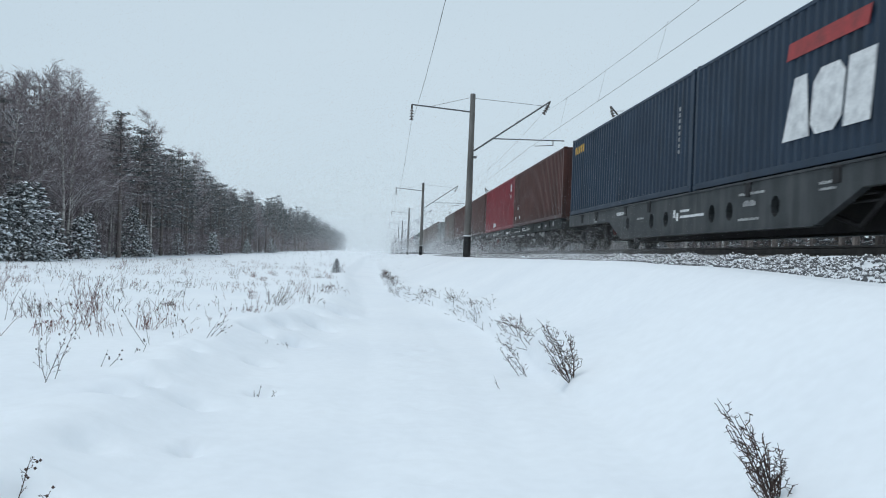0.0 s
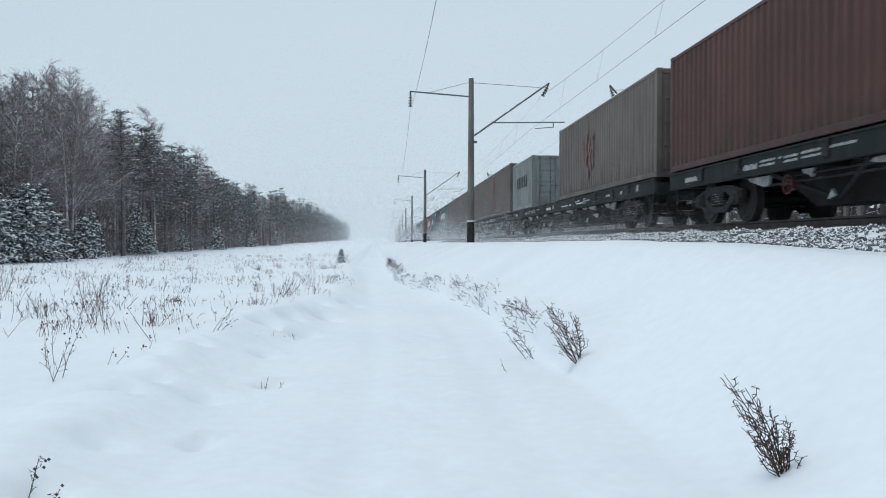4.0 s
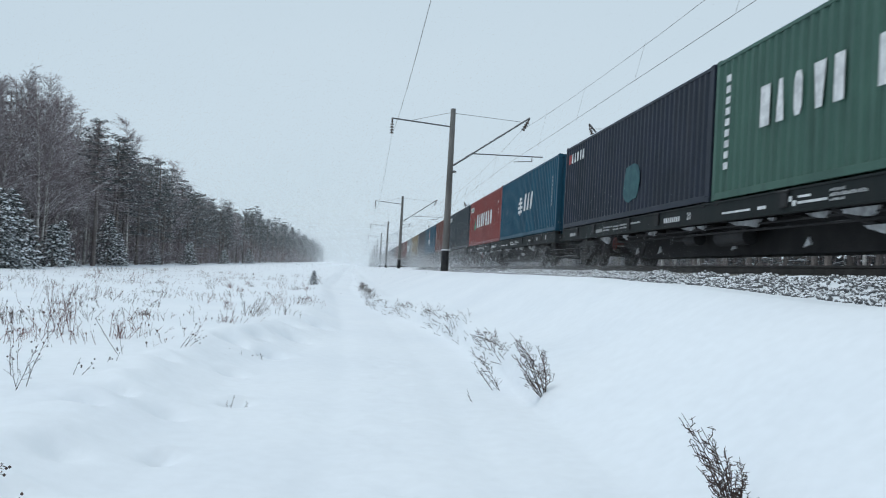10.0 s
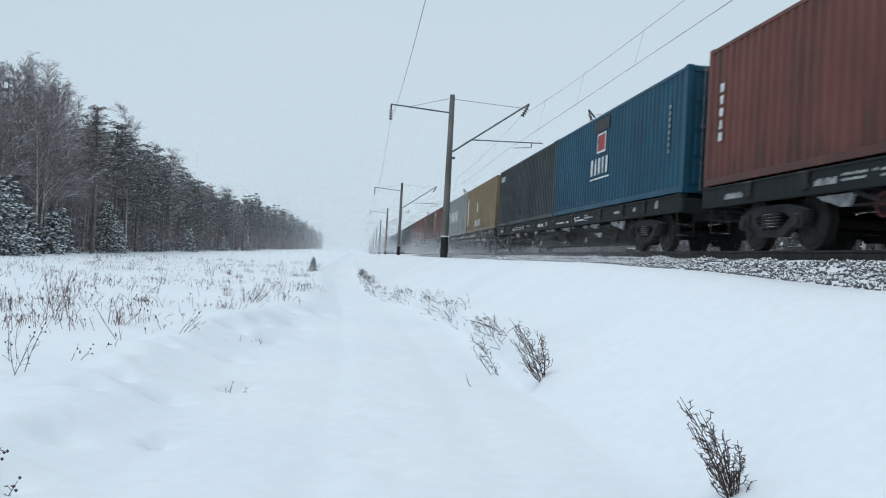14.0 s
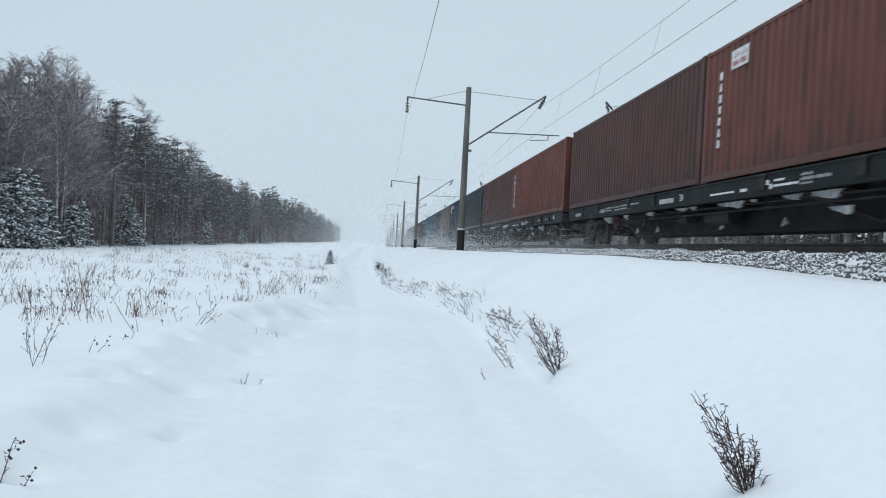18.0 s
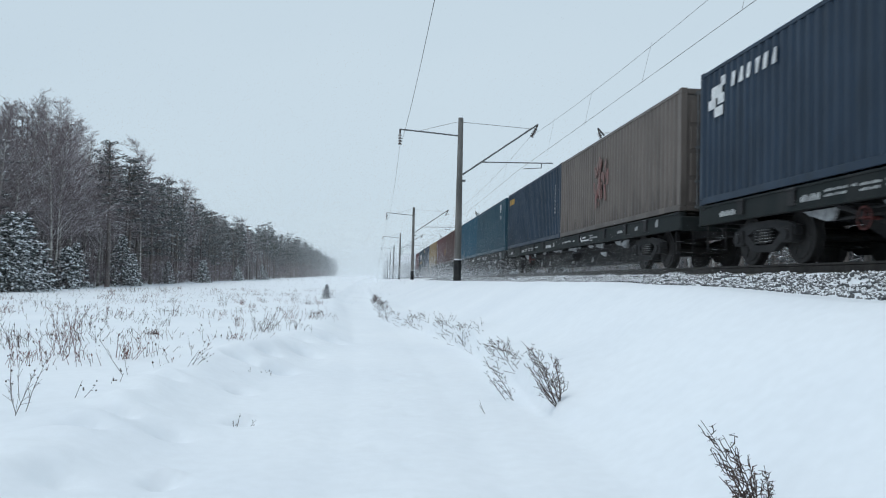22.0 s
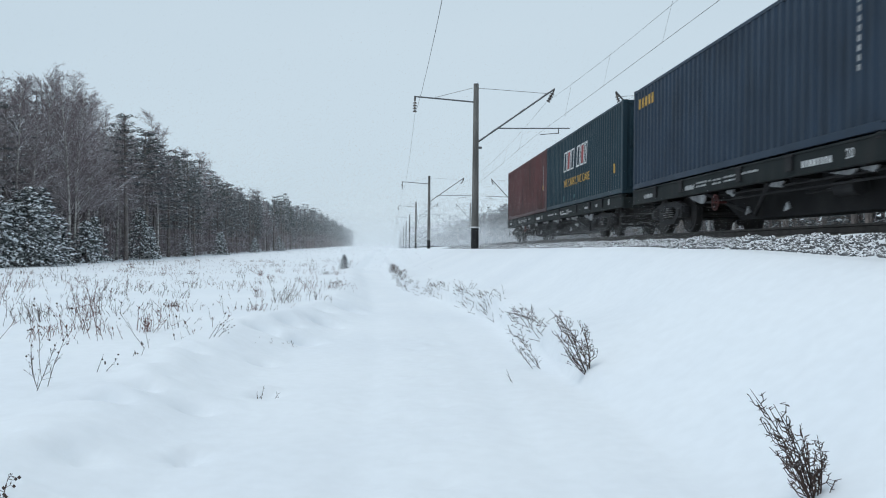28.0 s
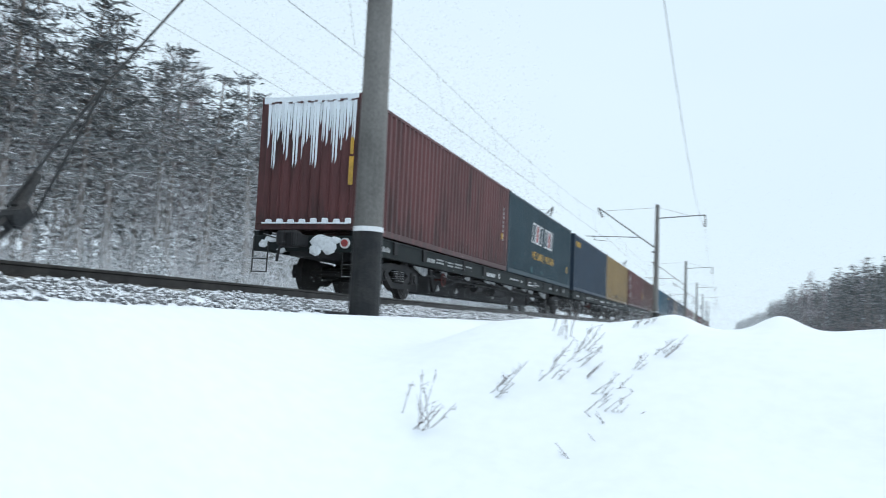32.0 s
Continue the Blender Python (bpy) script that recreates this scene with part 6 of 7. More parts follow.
# the wood beyond the field: birches at its near end, pines further on
y = 34.0
while y < 165:
    near = ease(66, 88, y)
    e = wood_edge(y)
    for row, (x0, x1) in enumerate(((0, 2.5), (2.5, 6.0), (6.0, 10.0))):
        yy = y + random.uniform(-0.9, 0.9)
        x = e - random.uniform(x0, x1)
        if random.random() < (0.92 - 0.74 * near):
            k = random.choice((5, 6, 7, 8))
        else:
            k = random.choice((0, 1, 2, 3, 2))
        s = random.uniform(0.86, 1.03) * (0.98 if row else 0.9) * (1.05 if k > 4 else 0.97) * between(y, ((34, 0.92), (53, 0.93), (60, 1.03), (68, 1.10), (80, 1.08), (100, 1.03), (118, 0.92), (165, 0.88)))
        plant_tree(k, x, yy, s, random.uniform(1.05, 1.35))
    if random.random() < 0.16 - 0.1 * near:
        plant_tree(random.choice((9, 10, 11)), e + random.uniform(-0.5, 1.0), y + random.uniform(-0.8, 0.8), random.uniform(0.8, 1.2))
    if random.random() < 0.5:
        plant_tree(random.choice((12, 13)), e - random.uniform(0.0, 3.0), y + random.uniform(-0.8, 0.8), random.uniform(0.8, 1.2))
    y += 1.75 if y < 90 else 2.3

for k in range(12):          # a stand of snow-laden young pines before the birches
    plant_tree(random.choice((10, 11)), -20.9 + random.uniform(-0.9, 0.5), 41.0 + k * 0.95, random.uniform(0.72, 1.0), random.uniform(1.0, 1.4))
plant_tree(9, -21.2, 57.5, 1.1)
plant_tree(10, -21.4, 59.5, 0.9)

# the wood behind the far track
y = -80.0
while y < 110:
    for row in range(2):
        x = 27.2 + 2.0 * noise.noise((4, y * 0.06, 9)) + row * 4.0 + random.uniform(0, 2.5)
        k = random.choice((0, 1, 3, 2, 0, 1, 3, 4)) if random.random() < (0.85 if row == 0 else 0.65) else random.choice((5, 6, 7, 8))
        tall = 0.02 if y < -10 else 0.0
        plant_tree(k, x, y + random.uniform(-0.9, 0.9), random.uniform(0.95, 1.18) + tall, 1.0 if k > 4 else 1.3)
    if -60 < y < -15 and random.random() < 0.5:
        plant_tree(random.choice((9, 10, 12, 13)), 26.0 + random.uniform(-1, 1), y, random.uniform(0.8, 1.2))
    y += 2.4 if y < 40 else 3.2

# the depth of the woods and their far stretches, joined
STORE = {"trunks": [[], [], 0], "crowns": [[], [], 0], "twigs": [[], [], 0]}
LIGHT = []
for k, p in enumerate(PINES + BIRCHES + BRUSH):
    step = 4 if k < 5 else 3 if k < 9 else 2
    cf = np.array(p[3][::step], np.int32)
    cv = np.array(p[2], np.float32)[cf]                      # faces, corners, xyz
    mid = cv.mean(1, keepdims=True)
    cv = mid + (cv - mid) * (1.75 if k < 5 else 1.35)        # fewer, larger sprays for the depth of the wood
    LIGHT.append((np.array(p[0], np.float32), np.array(p[1][:56], np.int32), cv.reshape(-1, 3), np.arange(cv.shape[0] * 4, dtype=np.int32).reshape(-1, 4)))


def joined(k, x, y, s):
    m = pose(x, y, ground_z(x, y) - 0.05, 0, 0, random.uniform(0, 360)) @ Matrix.Scale(s, 4)
    tv, tf, cv, cf = LIGHT[k]
    far_copy(STORE["trunks"], tv, tf, m)
    far_copy(STORE["crowns" if k < 5 else "twigs"], cv, cf, m)


for k in range(75):          # behind the left-hand edge
    y = 36 + k * 2.3
    joined(random.choice((0, 2, 4, 4, 5, 6)), wood_edge(y) - random.uniform(11, 15), y, random.uniform(0.86, 1.0))
    joined(random.choice((2, 4, 9, 10)), wood_edge(y) - random.uniform(14, 20), y, random.uniform(0.8, 1.0))
for k in range(44):          # more birches behind its near end
    y = 33 + k * 1.15
    joined(random.choice((5, 6, 7, 8)), wood_edge(y) - random.uniform(4, 15), y, random.uniform(0.92, 1.08))
for k in range(170):         # on along the line
    y = 165 + k * 2.6 + random.uniform(-1, 1)
    joined(random.choice((0, 1, 2, 2, 4)), wood_edge(y) - random.uniform(0, 3), y, random.uniform(0.78, 0.95))
    joined(random.choice((0, 4, 2, 4)), wood_edge(y) - random.uniform(4, 9), y, random.uniform(0.84, 0.98))
for k in range(110):         # the same wood, behind the camera
    y = -112 - k * 3.0
    joined(random.choice((0, 1, 2, 2, 4, 4, 7)), -22 - random.uniform(0, 3), y, random.uniform(1.02, 1.3))
    if k < 70:
        joined(random.choice((0, 2, 4, 4)), -26 - random.uniform(0, 4), y, random.uniform(1.1, 1.32))
for k in range(90):          # and on to where it is lost in the haze
    joined(random.choice((2, 4, 4)), -22.5 - random.uniform(0, 8) + 0.05 * k, -440 - k * 9.0, random.uniform(1.1, 1.4))
for k in range(100):         # behind and along the far track
    y = -84 + k * 2.2
    joined(random.choice((0, 2, 4, 4, 6)), 35.5 + random.uniform(0, 5), y, random.uniform(1.1, 1.3))
    joined(random.choice((4, 5, 6, 7, 8)), 40 + random.uniform(0, 6), y, random.uniform(1.15, 1.4))
for k in range(110):
    joined(random.choice((0, 2, 4, 4, 2)), 27 + random.uniform(0, 3), 112 + k * 3, random.uniform(0.75, 0.95))
    joined(random.choice((0, 2, 4, 4, 2)), 30 + random.uniform(0, 6), 110 + k * 2.2, random.uniform(0.8, 1.02))
    joined(random.choice((2, 4, 4)), 36 + random.uniform(0, 6), 30 + k * 2.2, random.uniform(0.9, 1.1))
    joined(random.choice((0, 4, 4)), 32 + random.uniform(0, 4), -70 + k * 0.9, random.uniform(0.9, 1.2))


def undergrowth(n, x0, x1, y0, y1, tall, seed, sides=8):
    """Thin bare stems and twigs between the trees, as faces for the joined twigs."""
    r = random.Random(seed)
    V, F = [], []
    for _ in range(n):
        y = r.uniform(y0, y1)
        x = r.uniform(x0, x1) + (wood_edge(y) if x1 <= 0 else 0)
        p = Vector((x, y, ground_z(x, y) - 0.2))
        hh = tall * r.uniform(0.35, 1.1)
        d = Vector((r.gauss(0, 0.06), r.gauss(0, 0.06), 1))
        blade(V, F, p, d, hh, r.uniform(0.05, 0.10), r)
        for _ in range(sides):
            e = Vector((r.gauss(0, 1), r.gauss(0, 1), r.gauss(1.3 if sides < 8 else 0.7, 0.5)))
            blade(V, F, p + d * hh * r.uniform(0.08, 0.85), e, r.uniform(0.6, 1.6), r.uniform(0.025, 0.06), r)
    st = STORE["twigs"]
    st[0].append(np.array(V, np.float32))
    st[1].append(np.array(F, np.int32) + st[2])
    st[2] += len(V)


undergrowth(2600, 32, 46, -95, 115, 6.0, 1, 3)
undergrowth(1800, 28, 44, 110, 300, 5.0, 2)
undergrowth(3600, -13, -0.6, 33, 150, 4.2, 3)
undergrowth(2600, -9, -0.2, 150, 420, 5.5, 4)
undergrowth(1500, -7, 0, -420, -112, 5.5, 5)
wood = tagged(new("far_woods"), "the depth and distance of the snowy mixed woods", "woods", kind="stuff")
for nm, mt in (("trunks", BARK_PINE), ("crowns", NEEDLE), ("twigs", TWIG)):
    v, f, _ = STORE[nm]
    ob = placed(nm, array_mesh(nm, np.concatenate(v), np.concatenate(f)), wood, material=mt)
    ob["kind"] = "stuff"


# ---- dry plants standing out of the snow ----
def stalk_plant(seed, h, stems, lean, material, heads=False, bushy=0.5, fan=0.0, row=0.0, taper=0.0, name="dry_weed", label="dry brown weed stalks standing out of the snow", splay=0.25):
    r = random.Random(seed)
    w = tagged(new(name), label, "weed", "dry weeds along the road")
    for k in range(stems):
        V, F = [], []
        near = 0.012 if taper else 0.03
        b = Vector((r.gauss(0, near) * stems ** 0.5, r.gauss(0, near) * stems ** 0.5, -0.12))
        along = k / max(1, stems - 1)
        b.x += row * (along - 0.5)
        hh = h * r.uniform(0.6, 1.05) if not taper else h * (1 - taper * along) * r.uniform(0.9, 1.05)
        d = Vector((lean[0] + fan * (along - 0.5) + r.gauss(0, splay), lean[1] + r.gauss(0, splay), 1)).normalized()
        tip = b + d * (hh + 0.12)
        mid = (b + tip) / 2 + Vector((r.gauss(0, 0.03), r.gauss(0, 0.03), 0)) * h
        tube(V, F, [b, mid, tip], [0.0045, 0.0032, 0.0015], 4)
        for j in range(int(26 * bushy * hh / 0.5)):
            u = r.uniform(0.3, 1.0)
            p = b.lerp(mid, u * 2) if u < 0.5 else mid.lerp(tip, u * 2 - 1)
            e = (d + Vector((r.gauss(0, 0.6), r.gauss(0, 0.6), r.gauss(0.2, 0.4)))).normalized()
            L = r.uniform(0.05, 0.17) * (1.2 - u) * h / 0.5 + 0.02
            tube(V, F, [p, p + e * L], [0.0022, 0.001], 3)
            for _ in range(2):
                blade(V, F, p + e * L * r.uniform(0.4, 1), e + Vector((r.gauss(0, 0.7), r.gauss(0, 0.7), r.gauss(0, 0.7))), r.uniform(0.012, 0.028), 0.007, r)
        if heads:
            for _ in range(3):
                i0 = len(V)
                c = tip + Vector((r.gauss(0, 0.03), r.gauss(0, 0.03), r.gauss(-0.02, 0.04)))
                for q in ((1, 0, 0), (-1, 0, 0), (0, 1, 0), (0, -1, 0), (0, 0, 1), (0, 0, -1)):
                    V.append((c + Vector(q) * 0.011)[:])
                for a in (0, 1):
                    for bb in (2, 3):
                        for cc in (4, 5):
                            F.append((i0 + a, i0 + bb, i0 + cc))
        placed("stem", raw_mesh("stem", V, F), w, material=material)
    return w


def set_plant(ob, x, y, turn=0, s=1.0, dz=0.0):
    ob.matrix_basis = pose(x, y, ground_z(x, y) + dz, 0, 0, turn) @ Matrix.Scale(s, 4)
    return ob


def wormwood(seed, h, stems, label):
    """A dry wormwood: stems fanning from one root, each with curved side shoots that curl up and carry tiny husks. stems: lean across, lean along, length."""
    r = random.Random(seed)
    w = tagged(new("dry_weed"), label, "weed", "dry weeds along the road")
    for lx, ly, size in stems:
        V, F = [], []
        H = h * size
        bend = Vector((r.gauss(0, 0.07), r.gauss(0, 0.05), 0))
        at = lambda u: Vector((lx * u, ly * u, u)) * H + bend * (u * (1 - u) * 4) * H + Vector((0, 0, -0.1 * (1 - u)))
        tube(V, F, [at(k / 7) for k in range(8)], [0.0055 * (1 - 0.7 * k / 7) for k in range(8)], 5)
        n = int(13 * size + 4)
        for k in range(n):
            u = 0.16 + 0.74 * (k + r.random() * 0.6) / n
            ang = r.uniform(0, math.tau)
            L = H * r.uniform(0.14, 0.34) * (1.25 - 0.85 * u)
            side = Vector((math.cos(ang), 0.7 * math.sin(ang), 0.35))
            p0 = at(u)
            p1 = p0 + side * L * 0.5 + Vector((lx * 0.3, 0, 0.12)) * L
            p2 = p1 + (side * 0.25 + Vector((lx * 0.5, 0, 0.75))) * L * 0.6
            p3 = p2 + (side * r.uniform(-1.1, 0.0) + Vector((lx * 0.5, 0, 0.35))) * L * 0.5
            tube(V, F, [p0, p1, p2, p3], [0.0042, 0.0034, 0.0028, 0.0016], 3)
            for _ in range(5):
                a, b = ((p0, p1), (p1, p2), (p2, p3), (p2, p3))[r.randrange(4)]
                c = a.lerp(b, r.random())
                e = Vector((r.gauss(0, 1), r.gauss(0, 0.8), r.gauss(0.3, 0.7))).normalized()
                tube(V, F, [c, c + e * r.uniform(0.012, 0.04)], [0.0028, 0.0012], 3)
                if r.random() < 0.5:
                    blade(V, F, c + e * 0.012, e, r.uniform(0.01, 0.022), 0.008, r)
        placed("stem", raw_mesh("stem", V, F), w, material=DRY)
    return w


set_plant(wormwood(1, 0.60, ((-0.60, 0.1, 0.98), (-0.48, 0.0, 0.86), (-0.38, 0.15, 0.76), (-0.70, -0.1, 0.66), (-0.22, 0.05, 0.66), (0.06, 0.1, 0.56), (-0.95, 0.05, 0.46), (0.22, 0.0, 0.42)), "curled dry wormwood leaning over the snow"), 2.37, 4.64)
set_plant(wormwood(2, 0.66, ((-0.66, 0.1, 0.98), (-0.55, 0.0, 0.9), (-0.42, 0.1, 0.85), (-0.25, 0.0, 0.8), (-0.12, 0.1, 0.72), (-0.9, 0.1, 0.62), (-1.3, 0.0, 0.3)), "leaning dry wormwood on the verge's ridge"), 2.16, 8.95)
set_plant(stalk_plant(3, 0.5, 3, (-0.8, 0.3), DRY, bushy=0.9, label="thin bent weed stalks beside the wormwood", splay=0.1), 1.97, 10.2)
set_plant(stalk_plant(4, 0.2, 2, (-0.5, 0.0), DRY, bushy=0.1), 1.43, 9.3)
set_plant(stalk_plant(5, 0.5, 3, (0.1, 0.0), DRY, True, 0.35, label="brown weed with dark seed heads in the field", splay=0.22), -3.01, 7.53)
set_plant(stalk_plant(6, 0.55, 2, (-0.15, 0.2), DRY, True, 0.2, label="thin weed with dark seed heads", splay=0.2), -3.35, 8.2)
set_plant(stalk_plant(7, 0.22, 2, (0.5, 0.1), DRY, True, 0.1), -2.84, 8.32)
set_plant(stalk_plant(8, 0.75, 16, (0, 0), DRY_RED, bushy=0.35, name="red_shrub", label="low shrub of reddish twigs in the snow", splay=0.3), -4.33, 12.05)
set_plant(stalk_plant(9, 0.8, 12, (0, 0), DRY_RED, bushy=0.3, name="red_shrub", label="low shrub of reddish twigs in the snow", splay=0.25), -7.5, 16.3)
set_plant(stalk_plant(10, 0.6, 14, (0.2, 0), DRY, bushy=0.3, label="fan of dry stalks at the field's edge", splay=0.4), -2.39, 18.0)
set_plant(stalk_plant(11, 0.55, 2, (-0.5, 0.2), DRY, True, 0.1, label="broken weed stalk in the field"), -2.75, 10.0)
set_plant(stalk_plant(12, 0.3, 4, (0.9, 0.1), DRY, True, 0.2, label="flattened weed stalks in the field"), -2.44, 11.5)
set_plant(stalk_plant(13, 0.2, 4, (0.2, -0.1), DRY, True, 0.5, label="weed tip poking out of the drift", splay=0.35), -2.04, 4.6)
set_plant(stalk_plant(14, 0.14, 2, (0.2, 0), DRY, True, 0.2), -2.76, 9.13)
set_plant(stalk_plant(15, 0.16, 3, (0.1, 0), DRY, False, 0.4, splay=0.4), -1.25, 8.4)
set_plant(stalk_plant(16, 0.15, 4, (-0.2, 0), DRY, False, 0.4, splay=0.5), -1.35, 12.3)
set_plant(stalk_plant(17, 0.15, 4, (-0.2, 0), DRY, False, 0.4, splay=0.5), -1.7, 12.0)
set_plant(stalk_plant(18, 0.3, 5, (-0.2, 0.3), DRY, False, 0.4, label="dry grass along the verge's ridge", splay=0.35), 2.2, 12.6)
set_plant(stalk_plant(19, 0.3, 6, (-0.3, 0.2), DRY, False, 0.3, label="dry grass along the verge's ridge", splay=0.4), 2.1, 17.5)
for k in range(9):
    yy = 21 + k * 4.0
    set_plant(stalk_plant(70 + k, random.uniform(0.22, 0.4), 6, (-0.2, 0.2), DRY, False, 0.35, label="dry grass along the verge's ridge", splay=0.4), ridge_x(yy) + random.uniform(-0.1, 0.15), yy)


def verge_litter():
    """Short dry stems and blades caught along the drift's edge, thick in places."""
    r = random.Random(58)
    V, F = [], []
    for _ in range(900):
        y = 9.5 + 46 * r.random() ** 1.15
        if noise.noise((y * 0.42, 3, 1)) + 0.5 * noise.noise((y * 1.7, 8, 2)) < r.uniform(-0.35, 0.2):
            continue
        x = ridge_x(y) + r.gauss(0.0, 0.07) + (0.25 * r.random() if r.random() < 0.12 else 0)
        p = Vector((x, y, ground_z(x, y) - 0.02))
        d = Vector((r.gauss(-0.5, 0.7), r.gauss(0, 0.5), r.uniform(0.2, 1.0))).normalized()
        h = r.uniform(0.05, 0.2) * (1 + 0.012 * y)
        tube(V, F, [p, p + d * h], [0.004 + 0.00008 * y, 0.002], 3)
        for _ in range(2):
            blade(V, F, p + d * h * r.uniform(0.3, 0.9), d + Vector((r.gauss(0, 0.8), r.gauss(0, 0.8), r.gauss(0, 0.4))), h * r.uniform(0.3, 0.7), 0.011, r)
    return tagged(placed("verge_litter", raw_mesh("verge_litter", V, F), material=DRY), "dry stems and grass caught along the drift's edge", "grass", kind="stuff")


verge_litter()
# on the bank beside the road, past the camera
BANK_GRASS = (
    (2.2, -6.01, 0.42, 4, -0.1),
    (2.18, -6.01, 0.3, 3, -1.1),
    (1.89, -6.61, 0.22, 3, -0.9),
    (1.82, -6.8, 0.3, 3, -1.0),
    (1.46, -7.02, 0.25, 3, -1.1),
    (1.37, -7.32, 0.3, 5, -1.0),
    (1.22, -7.2, 0.2, 4, -1),
    (1.26, -7.69, 0.32, 4, -0.7),
    (1.48, -7.99, 0.3, 5, -0.2),
    (0.58, -7.65, 0.25, 6, -0.9),
    (0.77, -7.32, 0.2, 3, -0.9),
    (0.93, -6.89, 0.2, 3, -1.1),
    (0.95, -6.74, 0.18, 3, -1.1),
    (0.97, -6.59, 0.18, 3, -1.1),
    (0.81, -6.54, 0.18, 3, -1.1),
    (0.75, -6.42, 0.12, 3, 1.0),
    (0.71, -6.12, 0.1, 2, 1.0),
    (0.91, -5.95, 0.1, 2, 1),
    (0.82, -8.67, 0.25, 5, -0.7),
    (-1.35, -8.14, 0.18, 4, -0.9),
)
for k, (x, y, h, n, lx) in enumerate(BANK_GRASS):
    set_plant(stalk_plant(90 + k, h * 1.15, n, (lx, 0.1), DRY, False, 0.3, label="wind-bent dry grass on the snowy bank", splay=0.16), x, y)

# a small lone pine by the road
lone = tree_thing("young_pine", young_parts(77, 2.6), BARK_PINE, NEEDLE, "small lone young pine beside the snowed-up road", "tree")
lone.matrix_basis = pose(-2.75, 47, ground_z(-2.75, 47) - 0.05) @ Matrix.Scale(0.33, 4)

# thin grass and weeds over the whole field, in uneven tufts
def field_grass(name, tufts, singles, seed, material, label):
    r = random.Random(seed)
    V, F = [], []

    def stalk(x, y, h, lean):
        p = Vector((x, y, ground_z(x, y) - 0.04))
        d = Vector((r.gauss(lean, 0.22), r.gauss(0, 0.2), 1)).normalized()
        q = p + d * h * r.uniform(0.5, 1.1)
        tube(V, F, [p, q], [0.0045, 0.002], 3)
        for _ in range(r.choice((0, 1, 2, 4))):
            blade(V, F, p.lerp(q, r.uniform(0.45, 1)), d + Vector((r.gauss(0, 0.7), r.gauss(0, 0.7), 0)), r.uniform(0.04, 0.16), 0.008, r)
        if r.random() < 0.3:
            blade(V, F, q - d * 0.02, d, 0.05, 0.028, r)

    def place():
        while True:
            y = 10.5 + 58 * r.random() ** 1.25
            x = edge_x(y) - 0.5 - r.random() * (3 + y * 0.40)
            if noise.noise((x * 0.30, y * 0.12, seed)) > r.uniform(-0.5, 0.35):
                return x, y

    for _ in range(tufts):
        x, y = place()
        size, h, lean = r.uniform(0.06, 0.45), r.uniform(0.16, 0.46), r.gauss(0.05, 0.25)
        for _ in range(r.choice((4, 6, 9, 14, 22))):
            stalk(x + r.gauss(0, size), y + r.gauss(0, size), h * r.uniform(0.5, 1.1), lean)
    for _ in range(singles):
        x, y = place()
        stalk(x, y, r.uniform(0.08, 0.3), r.gauss(0, 0.4))
    return tagged(placed(name, raw_mesh(name, V, F), material=material), label, "grass", kind="stuff")


field_grass("field_grass", 110, 420, 33, DRY, "sparse dry grass tufts over the snowy field")
field_grass("field_weeds", 95, 260, 34, DRY_RED, "thin reddish weed stems over the snowy field")


# ---- haze and blown snow in the air ----
def flakes(name, groups, seed, label, material):
    """Loose flakes as tiny single faces. groups: arrays of places and of sizes."""
    rng = np.random.default_rng(seed)
    p = np.concatenate([g[0] for g in groups])
    s = np.concatenate([g[1] for g in groups])[:, None] * rng.uniform(0.6, 1.3, (len(p), 1))
    a = rng.normal(size=(len(p), 3))
    a /= np.linalg.norm(a, axis=1, keepdims=True)
    b = np.cross(a, rng.normal(size=(len(p), 3)))
    b /= np.linalg.norm(b, axis=1, keepdims=True)
    v = np.stack((p + a * s, p + b * s, p - a * s * 0.5 - b * s * 0.7), 1).reshape(-1, 3)
    f = np.arange(len(v)).reshape(-1, 3)
    return tagged(placed(name, array_mesh(name, v, f), material=material), label, "snow", kind="stuff")


def air(n, y0, y1, seed, north=True):
    """Places over a stretch of the line, and sizes: clots of flakes standing in for haze, larger far off where single
    ones cannot be told.
    """
    rng = np.random.default_rng(seed)
    y = rng.uniform(y0, y1, n)
    far = np.abs(y)
    x = rng.uniform(0, 1, n) * (0.125 * far + 48) - (0.125 * far + 24 if north else 30)
    return np.stack((x, y, rng.uniform(0.3, 23, n)), 1), 0.00045 * far


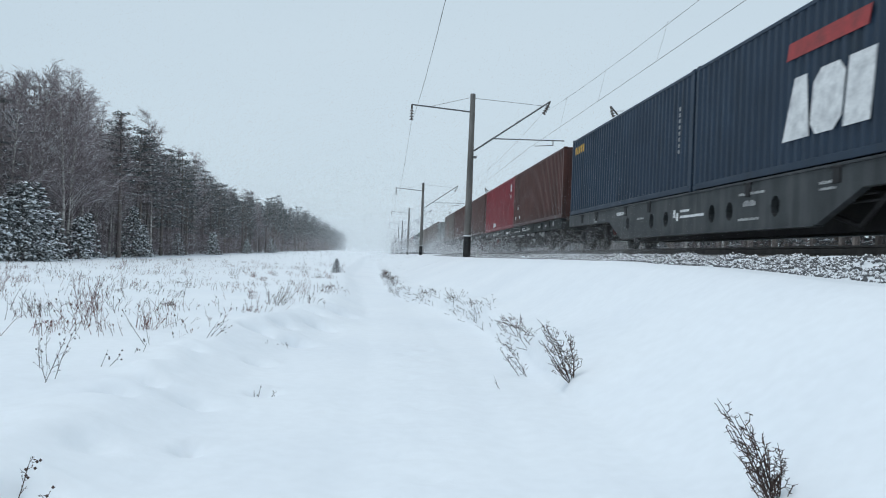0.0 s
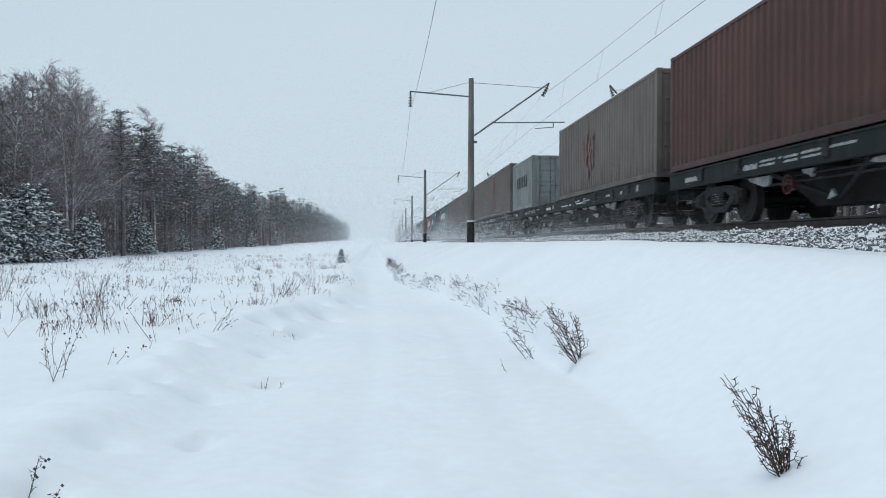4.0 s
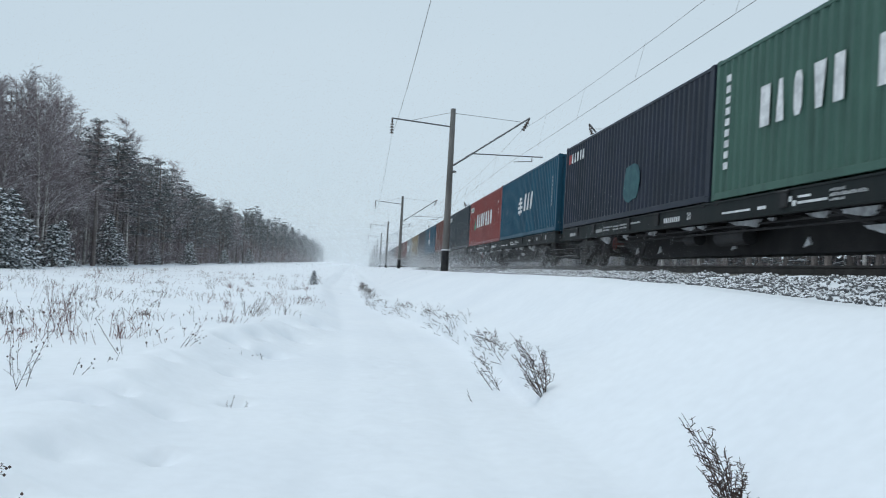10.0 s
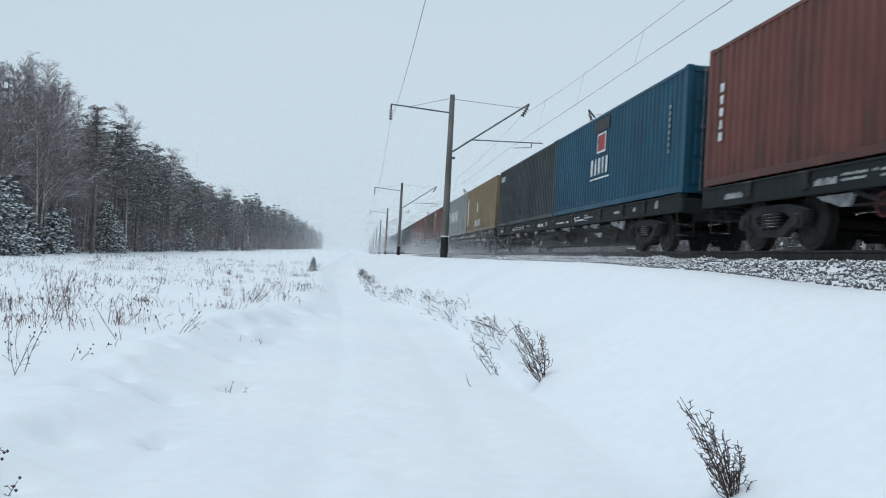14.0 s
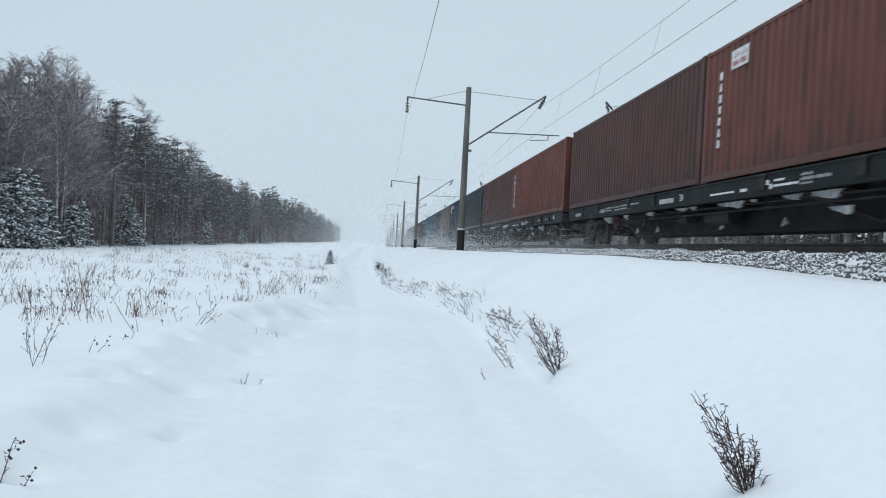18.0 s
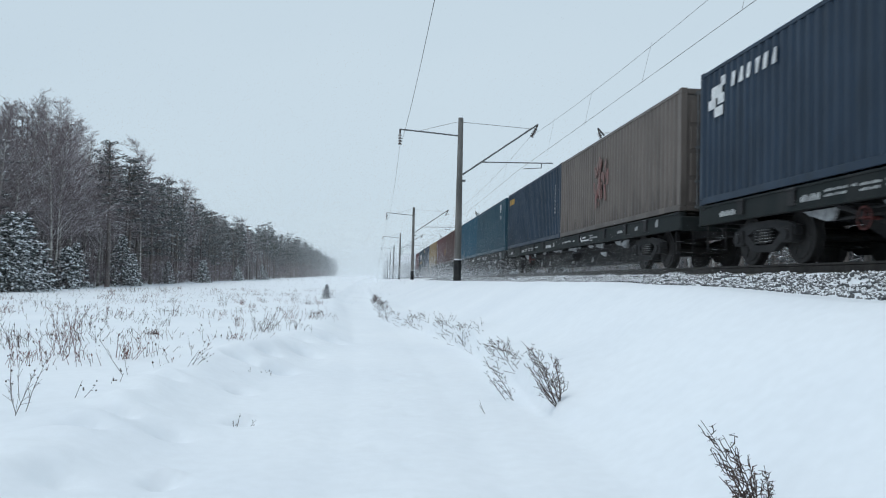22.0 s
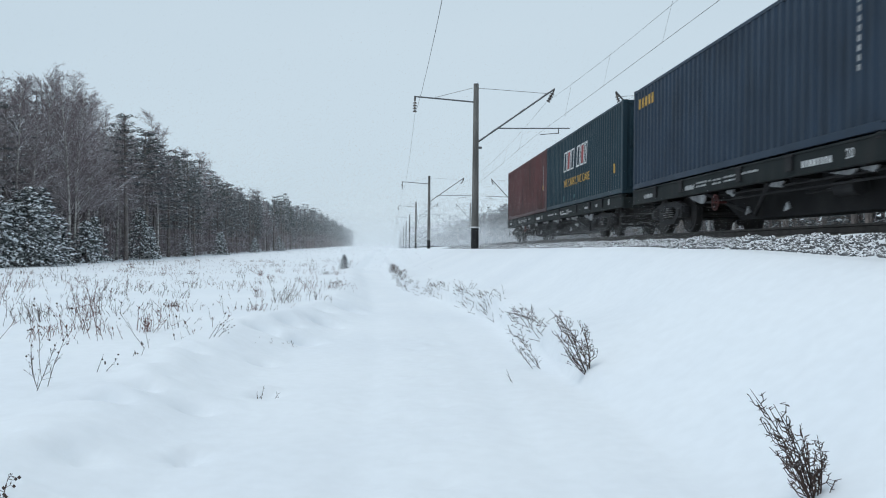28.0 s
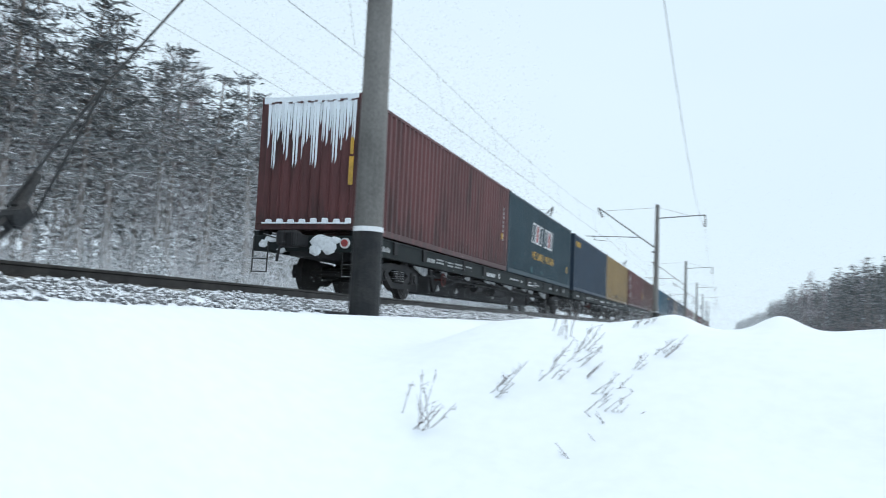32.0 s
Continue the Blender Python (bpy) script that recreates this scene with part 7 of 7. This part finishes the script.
def low(n, y0, y1, seed):
    """Powder hanging low along the track in the train's wake."""
    rng = np.random.default_rng(seed)
    y = rng.uniform(y0, y1, n)
    return np.stack((X_TRACK + rng.normal(-0.6, 1.5, n), y, 1.8 + np.abs(rng.normal(0, 0.5, n))), 1), 0.00030 * np.abs(y)


def cloud(n, x0, x1, y0, y1, z0, fall, seed, size=0.0006):
    """Powder torn up by the train, and haze before the woods, thinning upwards, in drifting wisps."""
    rng = np.random.default_rng(seed)
    y = rng.uniform(y0, y1, 3 * n)
    x = rng.uniform(x0, x1, 3 * n)
    wisp = 0.5 + 0.5 * np.sin(y * 0.9 + 1.7 * np.sin(y * 0.23) + seed) * np.sin(y * 0.31 + seed)
    keep = rng.uniform(0, 1, 3 * n) < 0.12 + 0.6 * wisp
    x, y = x[keep][:n], y[keep][:n]
    z = z0 + rng.exponential(fall, len(y)) * (0.5 + wisp[keep][:n])
    return np.stack((x, y, z), 1), 1.6 * size * np.hypot(x, y)


# sinking flakes added as the haze that pales the distance
HAZE_AHEAD = flakes("haze_flakes", [air(24000, 30, 60, 21), air(90000, 60, 150, 1), air(330000, 150, 560, 2)], 91, "fine snow flakes added as haze over the line ahead", FLAKE)
HAZE_BEHIND = flakes("haze_flakes", [air(36000, -150, -45, 3, False), air(130000, -620, -150, 4, False)], 92, "fine snow flakes added as haze over the line behind", FLAKE)
WAKE = flakes("blown_snow", [cloud(60000, 6.2, 10.2, 17, 36, 1.72, 0.5, 5, 0.0005), cloud(80000, 5.5, 11, 36, 110, 1.8, 0.8, 6, 0.00068), cloud(60000, 4, 13, 110, 300, 2.0, 1.5, 9, 0.00062)],
              93, "powder snow whirled up along the track ahead", POWDER)
# the clouds from x = 9.8 outwards are haze added to pale the woods
WAKE2 = flakes("blown_snow", [cloud(50000, 6.2, 10.5, -45, -14, 1.72, 0.45, 7, 0.00055), cloud(60000, 5, 12, -200, -45, 1.8, 0.9, 8, 0.00065), cloud(120000, 13, 26, -75, -12, 1.6, 2.8, 10, 0.0012),
                              cloud(110000, 14, 26, -75, -5, 1.6, 4.0, 13, 0.0017), cloud(60000, 13, 26, -14, 14, 1.6, 1.5, 12, 0.0016), cloud(70000, 9.8, 14.5, -16, 9, 1.62, 0.6, 11, 0.0016)], 94, "powder snow along the track behind, with added haze before the woods", POWDER)


motions()
